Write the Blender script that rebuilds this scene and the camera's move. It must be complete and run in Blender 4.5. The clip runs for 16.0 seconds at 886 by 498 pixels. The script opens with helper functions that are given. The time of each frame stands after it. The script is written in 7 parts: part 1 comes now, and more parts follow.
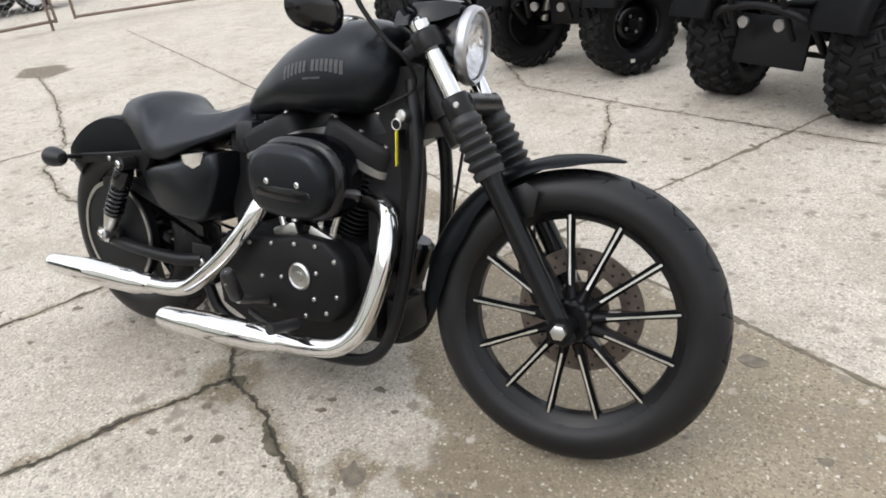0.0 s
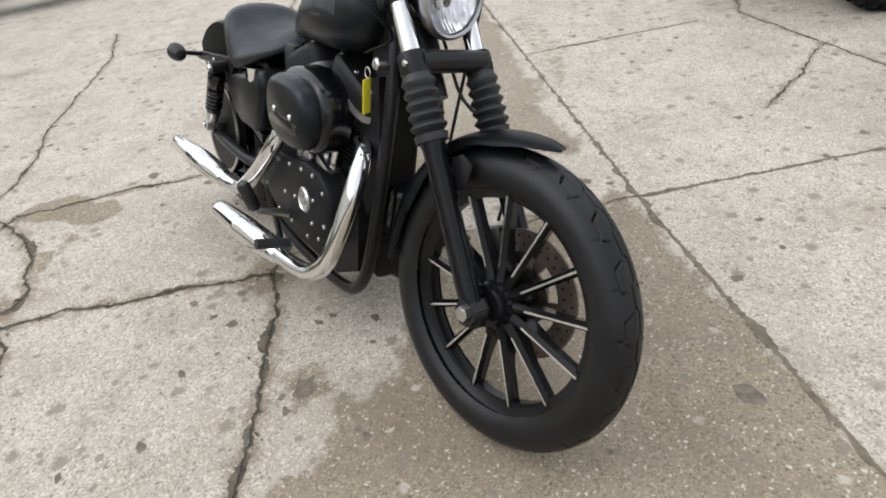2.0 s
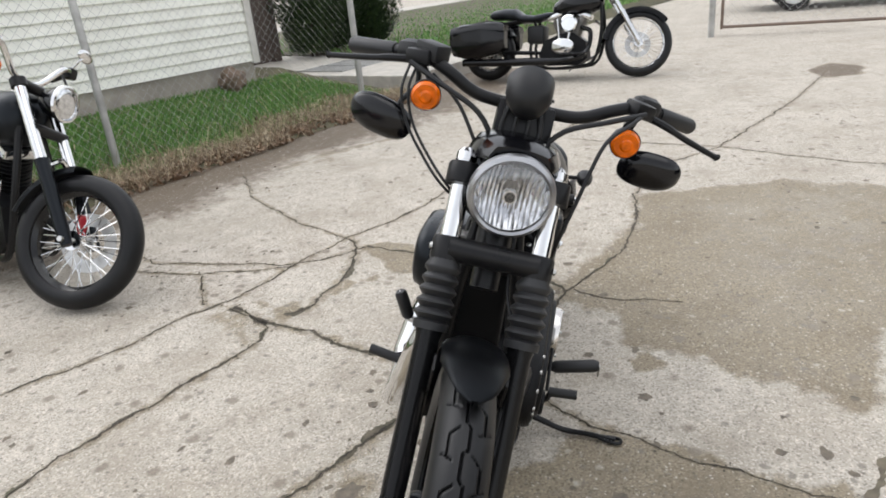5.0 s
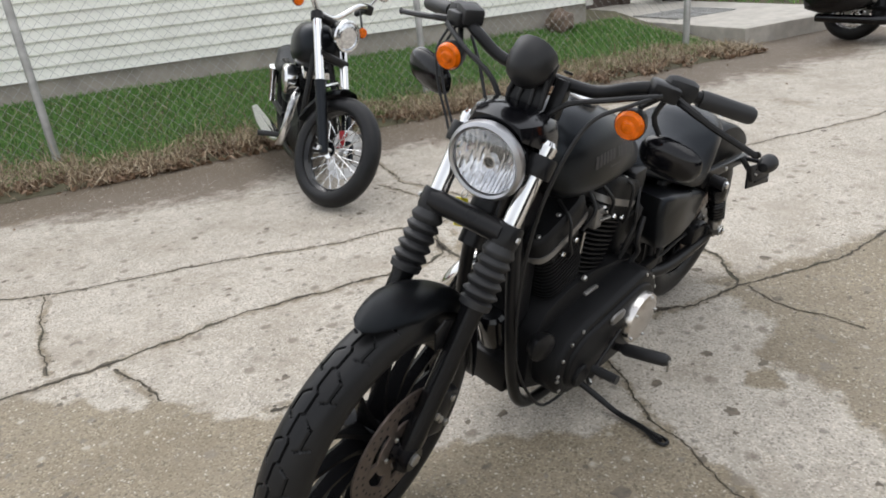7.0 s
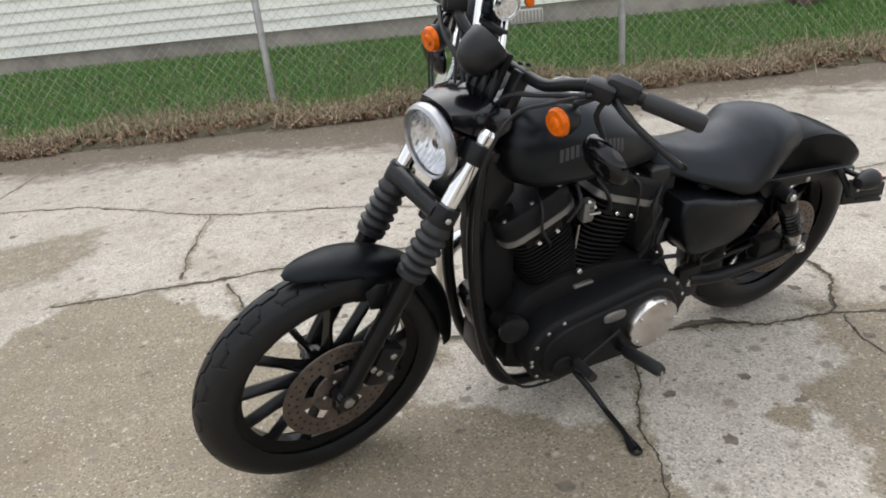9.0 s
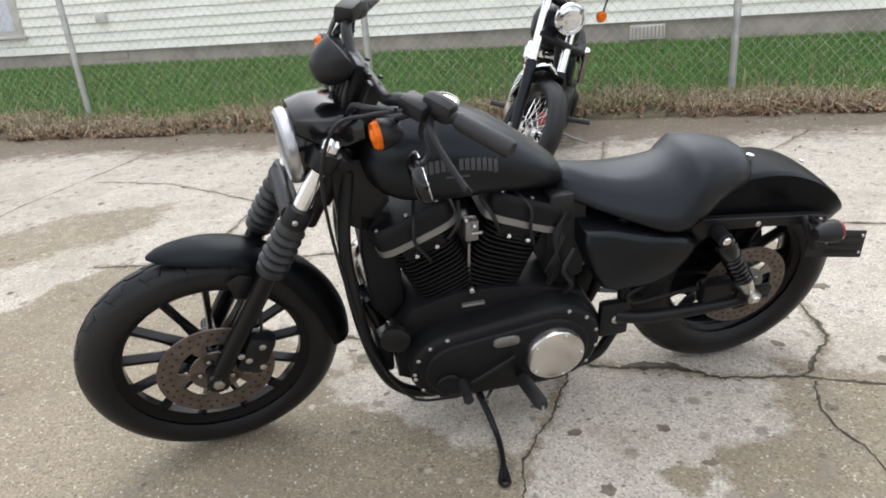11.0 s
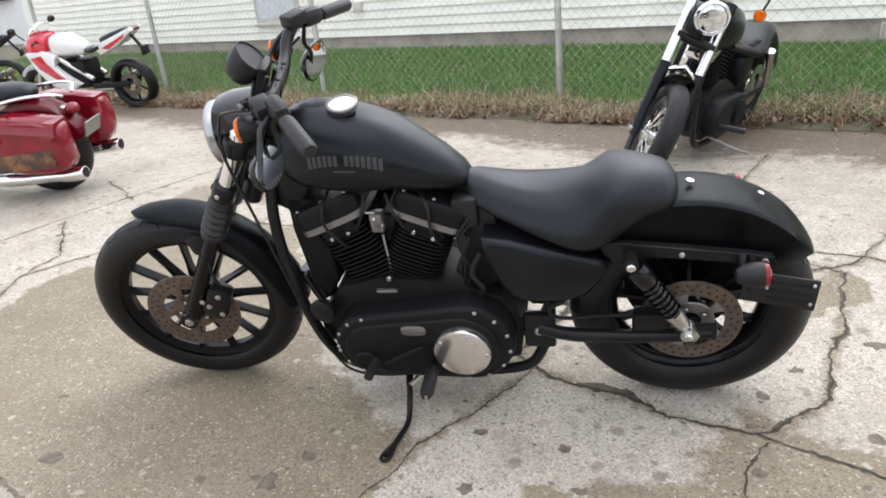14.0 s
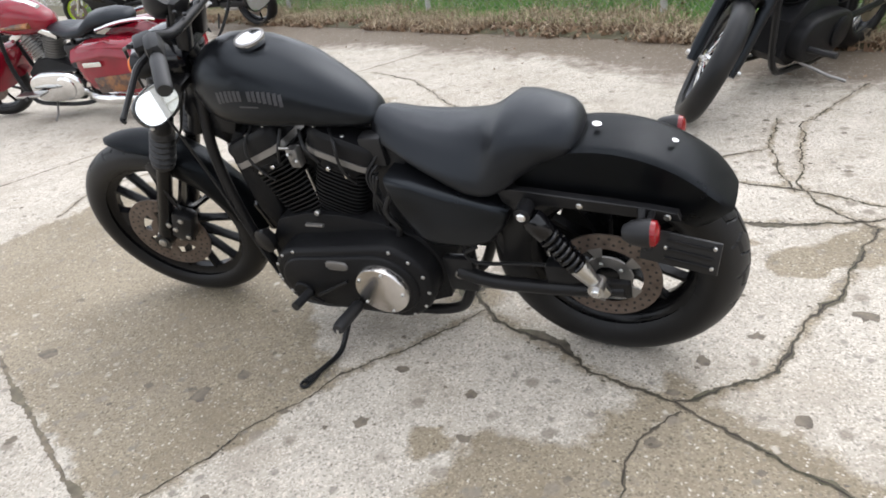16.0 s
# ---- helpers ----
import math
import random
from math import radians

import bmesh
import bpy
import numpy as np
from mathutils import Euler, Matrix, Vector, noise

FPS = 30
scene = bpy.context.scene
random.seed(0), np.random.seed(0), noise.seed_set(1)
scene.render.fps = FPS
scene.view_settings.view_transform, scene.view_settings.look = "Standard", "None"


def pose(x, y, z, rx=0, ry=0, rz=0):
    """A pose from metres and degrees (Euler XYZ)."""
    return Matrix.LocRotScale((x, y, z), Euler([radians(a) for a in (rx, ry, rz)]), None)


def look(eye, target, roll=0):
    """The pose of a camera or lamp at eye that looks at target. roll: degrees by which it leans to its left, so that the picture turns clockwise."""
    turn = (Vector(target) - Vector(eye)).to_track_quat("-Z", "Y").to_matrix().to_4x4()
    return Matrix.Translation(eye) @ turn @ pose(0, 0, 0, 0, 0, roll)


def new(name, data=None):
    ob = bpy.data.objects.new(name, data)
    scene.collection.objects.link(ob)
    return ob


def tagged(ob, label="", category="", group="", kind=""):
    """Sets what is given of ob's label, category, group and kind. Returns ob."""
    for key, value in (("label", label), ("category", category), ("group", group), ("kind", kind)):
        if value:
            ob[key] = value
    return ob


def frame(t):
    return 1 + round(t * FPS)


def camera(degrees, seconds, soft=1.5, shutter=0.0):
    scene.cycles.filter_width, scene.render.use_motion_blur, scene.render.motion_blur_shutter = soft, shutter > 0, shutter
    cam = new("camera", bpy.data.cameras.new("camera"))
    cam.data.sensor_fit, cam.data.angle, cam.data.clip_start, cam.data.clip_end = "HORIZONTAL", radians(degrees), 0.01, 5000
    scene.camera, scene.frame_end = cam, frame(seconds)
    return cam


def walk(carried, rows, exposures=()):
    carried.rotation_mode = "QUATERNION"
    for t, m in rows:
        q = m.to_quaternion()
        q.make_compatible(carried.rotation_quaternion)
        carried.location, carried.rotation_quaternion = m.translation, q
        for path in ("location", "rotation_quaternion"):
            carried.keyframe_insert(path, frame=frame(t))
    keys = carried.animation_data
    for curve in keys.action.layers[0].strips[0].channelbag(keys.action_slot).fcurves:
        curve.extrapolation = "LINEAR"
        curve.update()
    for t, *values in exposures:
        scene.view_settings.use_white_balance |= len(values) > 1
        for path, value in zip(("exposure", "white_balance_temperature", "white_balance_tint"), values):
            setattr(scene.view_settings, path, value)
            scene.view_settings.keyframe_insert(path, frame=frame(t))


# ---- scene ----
cam = camera(65.2, 16.0, 1.8)
PATH = [
    (0, (2.04, -1.125, 1.191), (0.999, 0.319, 0.279), -6.9),
    (0.5, (2.13, -1.007, 1.18), (0.974, 0.296, 0.196), -7.2),
    (1, (2.228, -0.845, 1.181), (0.992, 0.345, 0.154), -7.2),
    (1.5, (2.35, -0.707, 1.185), (0.994, 0.313, 0.125), -8.5),
    (2, (2.481, -0.581, 1.231), (1.005, 0.223, 0.146), -8.6),
    (2.5, (2.499, -0.429, 1.24), (0.906, 0.175, 0.192), -8.8),
    (3, (2.492, -0.258, 1.269), (0.824, 0.17, 0.253), -7.0),
    (3.5, (2.548, -0.067, 1.292), (0.78, 0.15, 0.381), -6.7),
    (4, (2.595, 0.093, 1.302), (0.789, 0.03, 0.445), -6.1),
    (4.5, (2.548, 0.254, 1.298), (0.73, -0.029, 0.513), -5.8),
    (5, (2.489, 0.41, 1.297), (0.697, -0.071, 0.552), -5.6),
    (5.2, (2.487, 0.488, 1.289), (0.725, -0.1, 0.547), -5.7),
    (7.3, (2.182, 1.203, 1.279), (1.008, -0.208, 0.483), -6.2),
    (7.5, (2.151, 1.26, 1.275), (1.046, -0.205, 0.479), -6.4),
    (8, (2.018, 1.335, 1.262), (1.071, -0.219, 0.433), -6.7),
    (8.5, (1.885, 1.393, 1.274), (1.052, -0.21, 0.417), -5.7),
    (9, (1.769, 1.547, 1.283), (1.071, -0.134, 0.455), -6.0),
    (9.5, (1.629, 1.656, 1.281), (1.072, -0.085, 0.469), -7.1),
    (10, (1.408, 1.689, 1.267), (0.945, -0.071, 0.436), -6.3),
    (10.2, (1.353, 1.699, 1.253), (0.915, -0.071, 0.432), -5.7),
    (12.3, (0.722, 1.917, 1.225), (0.784, 0.053, 0.503), -4.8),
    (12.5, (0.651, 1.941, 1.222), (0.77, 0.08, 0.5), -4.7),
    (13, (0.484, 1.989, 1.233), (0.749, 0.149, 0.495), -4.7),
    (13.5, (0.347, 1.931, 1.219), (0.719, 0.104, 0.494), -4.7),
    (14, (0.215, 1.868, 1.221), (0.685, 0.07, 0.482), -5.7),
    (14.5, (0.034, 1.848, 1.232), (0.574, 0.077, 0.478), -7.9),
    (15, (-0.107, 1.825, 1.222), (0.536, 0.088, 0.467), -9.4),
    (15.5, (-0.229, 1.717, 1.198), (0.542, 0.061, 0.382), -8.7),
    (16, (-0.367, 1.617, 1.188), (0.502, 0.057, 0.287), -8.8),
]
walk(cam, [(t, look(eye, target, roll)) for t, eye, target, roll in PATH], [(0, 0.77, 6500, 10), (2, 0.60, 6500, 10), (3, 0.53, 6500, 10), (5, 0.59, 6500, 10), (8, 0.52, 6500, 10), (10, 0.73, 6450, 10), (12.5, 0.98, 6420, 11), (16, 1.0, 6380, 11)])

# ---- world and light: bright overcast ----
world = bpy.data.worlds.new("overcast")
scene.world = world
world.use_nodes = True
wn = world.node_tree.nodes
wl = world.node_tree.links
sky = wn.new("ShaderNodeTexSky")
sky.sky_type = "NISHITA"
sky.sun_disc = False
sky.sun_elevation = radians(50)
sky.sun_rotation = radians(200)
grey = wn.new("ShaderNodeHueSaturation")
grey.inputs["Saturation"].default_value = 0.2
wl.new(sky.outputs[0], grey.inputs["Color"])
# an overcast sky is brighter overhead than at the horizon
wc, wx, wm, wq = wn.new("ShaderNodeTexCoord"), wn.new("ShaderNodeSeparateXYZ"), wn.new("ShaderNodeMapRange"), wn.new("ShaderNodeMix")
wl.new(wc.outputs["Generated"], wx.inputs[0])
wl.new(wx.outputs["Z"], wm.inputs["Value"])
wm.inputs["To Min"].default_value, wm.inputs["To Max"].default_value = 0.65, 1.75
wq.data_type, wq.blend_type = "RGBA", "MULTIPLY"
wq.inputs["Factor"].default_value = 1.0
wl.new(grey.outputs[0], wq.inputs["A"])
wl.new(wm.outputs[0], wq.inputs["B"])
wl.new(wq.outputs["Result"], wn["Background"].inputs["Color"])
wn["Background"].inputs["Strength"].default_value = 0.19
sun_data = bpy.data.lights.new("sun", "SUN")
sun_data.energy = 0.4
sun_data.angle = radians(50)
sun_data.color = (1.0, 0.985, 0.96)
sun = new("sun", sun_data)
sun.matrix_world = look((0.5, 6, 16), (0, 0, 0))


# ---- materials ----
def mat(name, color, rough=0.5, metal=0.0, var=0.25, scale=8.0, bump=0.0, bscale=200.0, dirt=None, dscale=3.0, damt=0.5, coat=0.0, spec=0.5):
    """Plain surface with two scales of variation, fine relief and patchy dirt."""
    m = bpy.data.materials.new(name)
    m.use_nodes = True
    n, l = m.node_tree.nodes, m.node_tree.links
    b = n["Principled BSDF"]
    b.inputs["Roughness"].default_value = rough
    b.inputs["Metallic"].default_value = metal
    b.inputs["Coat Weight"].default_value = coat
    b.inputs["Specular IOR Level"].default_value = spec
    co = n.new("ShaderNodeTexCoord")
    no = n.new("ShaderNodeTexNoise")
    no.inputs["Scale"].default_value = scale
    no.inputs["Detail"].default_value = 6
    l.new(co.outputs["Object"], no.inputs["Vector"])
    ramp = n.new("ShaderNodeValToRGB")
    ramp.color_ramp.elements[0].position, ramp.color_ramp.elements[1].position = 0.3, 0.7
    ramp.color_ramp.elements[0].color = (*[c * (1 - var) for c in color], 1)
    ramp.color_ramp.elements[1].color = (*[min(1, c * (1 + var)) for c in color], 1)
    l.new(no.outputs["Fac"], ramp.inputs["Fac"])
    out = ramp.outputs["Color"]
    if dirt:
        n2 = n.new("ShaderNodeTexNoise")
        n2.inputs["Scale"].default_value = dscale
        n2.inputs["Detail"].default_value = 8
        n2.inputs["Roughness"].default_value = 0.65
        l.new(co.outputs["Object"], n2.inputs["Vector"])
        r2 = n.new("ShaderNodeMapRange")
        r2.inputs["From Min"].default_value, r2.inputs["From Max"].default_value = 0.45, 0.75
        r2.inputs["To Max"].default_value = damt
        l.new(n2.outputs["Fac"], r2.inputs["Value"])
        mx = n.new("ShaderNodeMix")
        mx.data_type = "RGBA"
        l.new(r2.outputs[0], mx.inputs["Factor"])
        l.new(out, mx.inputs["A"])
        mx.inputs["B"].default_value = (*dirt, 1)
        out = mx.outputs["Result"]
    l.new(out, b.inputs["Base Color"])
    rr = n.new("ShaderNodeMapRange")
    rr.inputs["To Min"].default_value, rr.inputs["To Max"].default_value = max(0.02, rough * 0.8), min(1, rough * 1.2)
    l.new(no.outputs["Fac"], rr.inputs["Value"])
    l.new(rr.outputs[0], b.inputs["Roughness"])
    if bump:
        n3 = n.new("ShaderNodeTexNoise")
        n3.inputs["Scale"].default_value = bscale
        n3.inputs["Detail"].default_value = 4
        l.new(co.outputs["Object"], n3.inputs["Vector"])
        bp = n.new("ShaderNodeBump")
        bp.inputs["Strength"].default_value = bump
        bp.inputs["Distance"].default_value = 0.004
        l.new(n3.outputs["Fac"], bp.inputs["Height"])
        l.new(bp.outputs[0], b.inputs["Normal"])
    return m


def glass_mat(name, color=(1, 1, 1), rough=0.0):
    m = bpy.data.materials.new(name)
    m.use_nodes = True
    b = m.node_tree.nodes["Principled BSDF"]
    b.inputs["Base Color"].default_value = (*color, 1)
    b.inputs["Roughness"].default_value = rough
    b.inputs["Transmission Weight"].default_value = 1.0
    return m


DENIM = mat("matte black paint", (0.0055, 0.0058, 0.0068), 0.30, var=0.1, spec=0.28, bump=0.02, bscale=900)
WHEELBLK = mat("wheel black", (0.006, 0.006, 0.0066), 0.2, var=0.1, spec=0.22)
GLOSS = mat("gloss black paint", (0.004, 0.004, 0.005), 0.16, var=0.1, coat=0.15, spec=0.35)
VINYL = mat("black vinyl", (0.008, 0.008, 0.0095), 0.38, var=0.15, spec=0.36, bump=0.12, bscale=500)
WRINKLE = mat("black wrinkle paint", (0.009, 0.009, 0.0098), 0.42, var=0.2, bump=0.2, bscale=700, spec=0.16)
FRAMEBLK = mat("black frame paint", (0.010, 0.010, 0.0108), 0.3, var=0.2, spec=0.22, dirt=(0.03, 0.026, 0.022), damt=0.2, dscale=14)
PLASTIC = mat("black plastic", (0.011, 0.011, 0.0118), 0.45, var=0.15, spec=0.35)
RUBBER = mat("tyre rubber", (0.0075, 0.0075, 0.0082), 0.42, var=0.25, bump=0.06, bscale=300, dirt=(0.022, 0.021, 0.020), damt=0.28, dscale=6, spec=0.3)
# darker copy of the rubber, painting shade into the cut tread
GROOVE_SHADE = mat("tread groove shade", (0.0045, 0.0045, 0.0045), 0.8, var=0.1, spec=0.05)
GAITER = mat("gaiter rubber", (0.012, 0.012, 0.013), 0.5, var=0.15)
CHROME = mat("chrome", (0.78, 0.78, 0.78), 0.07, 1.0, var=0.04, dirt=(0.5, 0.47, 0.42), damt=0.2, dscale=10)
STEEL = mat("zinc steel", (0.55, 0.54, 0.52), 0.3, 1.0, var=0.15)
ALU = mat("machined aluminium", (0.82, 0.81, 0.80), 0.25, 1.0, var=0.1)
GREYSTEEL = mat("brushed grey metal", (0.26, 0.25, 0.24), 0.42, 0.7, var=0.15)
RUST = mat("rusted brake steel", (0.155, 0.125, 0.108), 0.42, 0.7, var=0.3, scale=40, dirt=(0.14, 0.095, 0.072), damt=0.45, dscale=18)
AMBER = mat("amber lens", (0.66, 0.125, 0.002), 0.14, var=0.3, scale=60, spec=0.25)
REDLENS = mat("red lens", (0.2, 0.006, 0.009), 0.15, var=0.1)
REFLECTOR = mat("lamp reflector", (0.66, 0.67, 0.69), 0.12, 1.0, var=0.2, scale=60)
LENS = bpy.data.materials.new("lamp glass")
LENS.use_nodes = True
ln, ll = LENS.node_tree.nodes, LENS.node_tree.links
lt, lg, lm = ln.new("ShaderNodeBsdfTransparent"), ln.new("ShaderNodeBsdfGlossy"), ln.new("ShaderNodeMixShader")
lg.inputs["Roughness"].default_value = 0.03
lm.inputs[0].default_value = 0.14
ll.new(lt.outputs[0], lm.inputs[1])
ll.new(lg.outputs[0], lm.inputs[2])
ll.new(lm.outputs[0], ln["Material Output"].inputs["Surface"])
MIRROR = mat("mirror glass", (0.8, 0.82, 0.84), 0.01, 1.0, var=0.01)
for m_ in (DENIM, VINYL):
    m_.node_tree.nodes["Principled BSDF"].inputs["Specular Tint"].default_value = (0.82, 0.91, 1.0, 1)
YELLOW = mat("yellow tag card", (0.75, 0.66, 0.02), 0.5, var=0.06)
SILVERTXT = mat("dull silver lettering", (0.038, 0.038, 0.042), 0.45, var=0.1)
SATIN = mat("satin lamp ring", (0.42, 0.42, 0.43), 0.36, 1.0, var=0.1)
DERBY = mat("worn chrome cover", (0.74, 0.71, 0.68), 0.22, 1.0, var=0.06, scale=12, dirt=(0.46, 0.38, 0.32), damt=0.4, dscale=9)


# ---- mesh helpers ----
def part(name, bm, material, parent=None, label="", xf=None, smooth=38, second=None):
    """One mesh object under a thing or a part."""
    if xf is not None:
        bm.transform(xf)
    me = bpy.data.meshes.new(name)
    bm.normal_update()
    bm.to_mesh(me)
    bm.free()
    me.materials.append(material)
    if second:
        me.materials.append(second)
    if smooth:
        me.polygons.foreach_set("use_smooth", [True] * len(me.polygons))
        me.set_sharp_from_angle(angle=radians(smooth))
    ob = new(name, me)
    ob.parent = parent
    if label:
        ob["label"] = label
    return ob


def thing(name, label, category, m=None, group="", kind=""):
    e = new(name)
    e.empty_display_size = 0.1
    if m is not None:
        e.matrix_world = m
    return tagged(e, label, category, group, kind)


def V(*a):
    return Vector(a)


def basis(d):
    d = Vector(d).normalized()
    a = V(0, 0, 1) if abs(d.z) < 0.9 else V(1, 0, 0)
    u = d.cross(a).normalized()
    return u, d.cross(u).normalized(), d


def loft(bm, rings, cap=True, closed=True, loop=False):
    vs = [[bm.verts.new(p) for p in r] for r in rings]
    n = len(rings[0])
    pairs = list(zip(vs, vs[1:])) + ([(vs[-1], vs[0])] if loop else [])
    for a, b in pairs:
        for i in range(n if closed else n - 1):
            j = (i + 1) % n
            try:
                bm.faces.new((a[i], a[j], b[j], b[i]))
            except ValueError:
                pass
    if cap and closed and not loop:
        bm.faces.new(list(reversed(vs[0])))
        bm.faces.new(vs[-1])
    return bm


def smooth_path(pts, k=6):
    """Catmull-Rom through the points."""
    p = [Vector(q) for q in pts]
    p = [p[0] * 2 - p[1]] + p + [p[-1] * 2 - p[-2]]
    out = []
    for i in range(1, len(p) - 2):
        a, b, c, d = p[i - 1:i + 3]
        for s in range(k):
            t = s / k
            out.append(0.5 * ((2 * b) + (c - a) * t + (2 * a - 5 * b + 4 * c - d) * t * t + (3 * b - a - 3 * c + d) * t ** 3))
    out.append(p[-2])
    return out


def tube(bm, pts, r, n=10, k=0):
    p = smooth_path(pts, k) if k else [Vector(q) for q in pts]
    rs = r if isinstance(r, (list, tuple)) else [r] * len(p)
    if len(rs) != len(p):
        rs = [rs[min(len(rs) - 1, int(i * (len(rs) - 1) / (len(p) - 1) + 0.5))] for i in range(len(p))]
    rings, u = [], None
    for i, q in enumerate(p):
        d = (p[min(i + 1, len(p) - 1)] - p[max(i - 1, 0)]).normalized()
        u = basis(d)[0] if u is None else (u - d * u.dot(d)).normalized()
        w = d.cross(u)
        rings.append([q + (u * math.cos(2 * math.pi * j / n) + w * math.sin(2 * math.pi * j / n)) * rs[i] for j in range(n)])
    return loft(bm, rings)


def lathe(bm, prof, centre, axis, n=32, loop=False):
    """prof: (distance along the axis, radius)."""
    u, w, d = basis(axis)
    c = Vector(centre)
    rings = [[c + d * h + (u * math.cos(2 * math.pi * j / n) + w * math.sin(2 * math.pi * j / n)) * max(r, 1e-4) for j in range(n)] for h, r in prof]
    return loft(bm, rings, cap=not loop, loop=loop)


def box(bm, size, m, bevel=0.0):
    g = bmesh.ops.create_cube(bm, size=1, matrix=m @ Matrix.Diagonal((*size, 1)))
    if bevel:
        es = {e for v in g["verts"] for e in v.link_edges}
        bmesh.ops.bevel(bm, geom=list(es), offset=bevel, segments=2, affect="EDGES", profile=0.5)
    return bm


def ball(bm, c, r, n=16):
    rr = r if isinstance(r, (tuple, list)) else (r, r, r)
    bmesh.ops.create_uvsphere(bm, u_segments=n, v_segments=n // 2 + 2, radius=1, matrix=Matrix.Translation(c) @ Matrix.Diagonal((*rr, 1)))
    return bm


def prism(bm, poly, y0, y1, bevel=0.0, m=None):
    """A flat outline in x and z, thickened from y0 to y1, its rims rounded."""
    m = m or Matrix()
    c = sum((Vector((x, 0, z)) for x, z in poly), Vector()) / len(poly)
    def ring(y, ins):
        out = []
        for x, z in poly:
            q = Vector((x, 0, z)) - c
            q *= max(0.0, 1 - ins / max(q.length, 1e-4))
            out.append(m @ Vector((c.x + q.x, y, c.z + q.z)))
        return out
    s = 1 if y1 > y0 else -1
    rs = [ring(y0, 0), ring(y1 - s * bevel, 0)]
    if bevel:
        rs += [ring(y1 - s * bevel * 0.3, bevel * 0.3), ring(y1, bevel)]
    return loft(bm, rs)


def oval(cx, cz, a, b, n=28, p=2.5):
    return [(cx + a * abs(math.cos(t)) ** (2 / p) * math.copysign(1, math.cos(t)), cz + b * abs(math.sin(t)) ** (2 / p) * math.copysign(1, math.sin(t))) for t in [2 * math.pi * i / n for i in range(n)]]


def bolt(c, axis, parent, r=0.006, material=None, xf=None, h=0.006):
    b = lathe(bmesh.new(), [(0, r), (h * 0.7, r), (h, r * 0.7)], c, axis, 8)
    return part("bolt", b, material or STEEL, parent, xf=xf)


# ---- ground, lawn, house, fence ----
YO, YU, YV = V(0.66, -4.60, 0), V(0.934, -0.357, 0), V(-0.357, -0.934, 0)


def yard(u, v, z=0.0):
    """A place by the fence line: u along it, v behind it."""
    return YO + YU * u + YV * v + V(0, 0, z)


def concrete_mat(name, light, dark, stain, speck, bump):
    m = bpy.data.materials.new(name)
    m.use_nodes = True
    n, l = m.node_tree.nodes, m.node_tree.links
    b = n["Principled BSDF"]
    co = n.new("ShaderNodeTexCoord")

    def noise_of(scale, detail=6, rough=0.6):
        t = n.new("ShaderNodeTexNoise")
        t.inputs["Scale"].default_value, t.inputs["Detail"].default_value, t.inputs["Roughness"].default_value = scale, detail, rough
        l.new(co.outputs["Object"], t.inputs["Vector"])
        return t.outputs["Fac"]

    def ranged(src, a, b_, lo, hi):
        r = n.new("ShaderNodeMapRange")
        for key, val in (("From Min", a), ("From Max", b_), ("To Min", lo), ("To Max", hi)):
            r.inputs[key].default_value = val
        l.new(src, r.inputs["Value"])
        return r.outputs[0]

    def mix(fac, a, c):
        x = n.new("ShaderNodeMix")
        x.data_type = "RGBA"
        l.new(fac, x.inputs["Factor"])
        for key, val in (("A", a), ("B", c)):
            if isinstance(val, tuple):
                x.inputs[key].default_value = (*val, 1)
            else:
                l.new(val, x.inputs[key])
        return x.outputs["Result"]

    base = mix(ranged(noise_of(1.1, 8), 0.35, 0.65, 0, 1), light, dark)
    base = mix(ranged(noise_of(5.0, 8, 0.7), 0.50, 0.72, 0, 0.7), base, stain)
    vo = n.new("ShaderNodeTexVoronoi")
    vo.inputs["Scale"].default_value = 190
    l.new(co.outputs["Object"], vo.inputs["Vector"])
    sep = n.new("ShaderNodeSeparateColor")
    l.new(vo.outputs["Color"], sep.inputs[0])
    base = mix(ranged(sep.outputs[0], 0.70, 0.9, 0, speck), base, tuple(c * 0.45 for c in dark))
    base = mix(ranged(sep.outputs[1], 0.72, 0.9, 0, speck * 0.9), base, tuple(min(1, c * 1.45) for c in light))
    base = mix(ranged(noise_of(45, 6, 0.75), 0.35, 0.7, 0, 0.55), base, dark)
    base = mix(ranged(noise_of(17, 6, 0.7), 0.55, 0.72, 0, 0.4), base, tuple(min(1, c * 1.12) for c in light))
    v2 = n.new("ShaderNodeTexVoronoi")
    v2.inputs["Scale"].default_value = 62
    l.new(co.outputs["Object"], v2.inputs["Vector"])
    s2 = n.new("ShaderNodeSeparateColor")
    l.new(v2.outputs["Color"], s2.inputs[0])
    near = ranged(v2.outputs["Distance"], 0.18, 0.34, 1, 0)
    for chan, lo, tone in ((0, 0.86, tuple(c * 0.38 for c in dark)), (1, 0.91, tuple(min(1, c * 1.4) for c in light))):
        pick = n.new("ShaderNodeMath")
        pick.operation = "MULTIPLY"
        l.new(near, pick.inputs[0])
        l.new(ranged(s2.outputs[chan], lo, lo + 0.02, 0, 0.8), pick.inputs[1])
        base = mix(pick.outputs[0], base, tone)
    base = mix(ranged(noise_of(2.3, 10, 0.72), 0.48, 0.66, 0, 0.6), base, tuple(c * 0.94 for c in stain))
    at = n.new("ShaderNodeAttribute")
    at.attribute_name = "damp"
    ad = n.new("ShaderNodeMath")
    ad.operation = "ADD"
    l.new(at.outputs["Fac"], ad.inputs[0])
    l.new(ranged(noise_of(16, 8, 0.7), 0.3, 0.7, -0.24, 0.24), ad.inputs[1])
    dampness = ranged(ad.outputs[0], 0.32, 0.60, 0, 1)
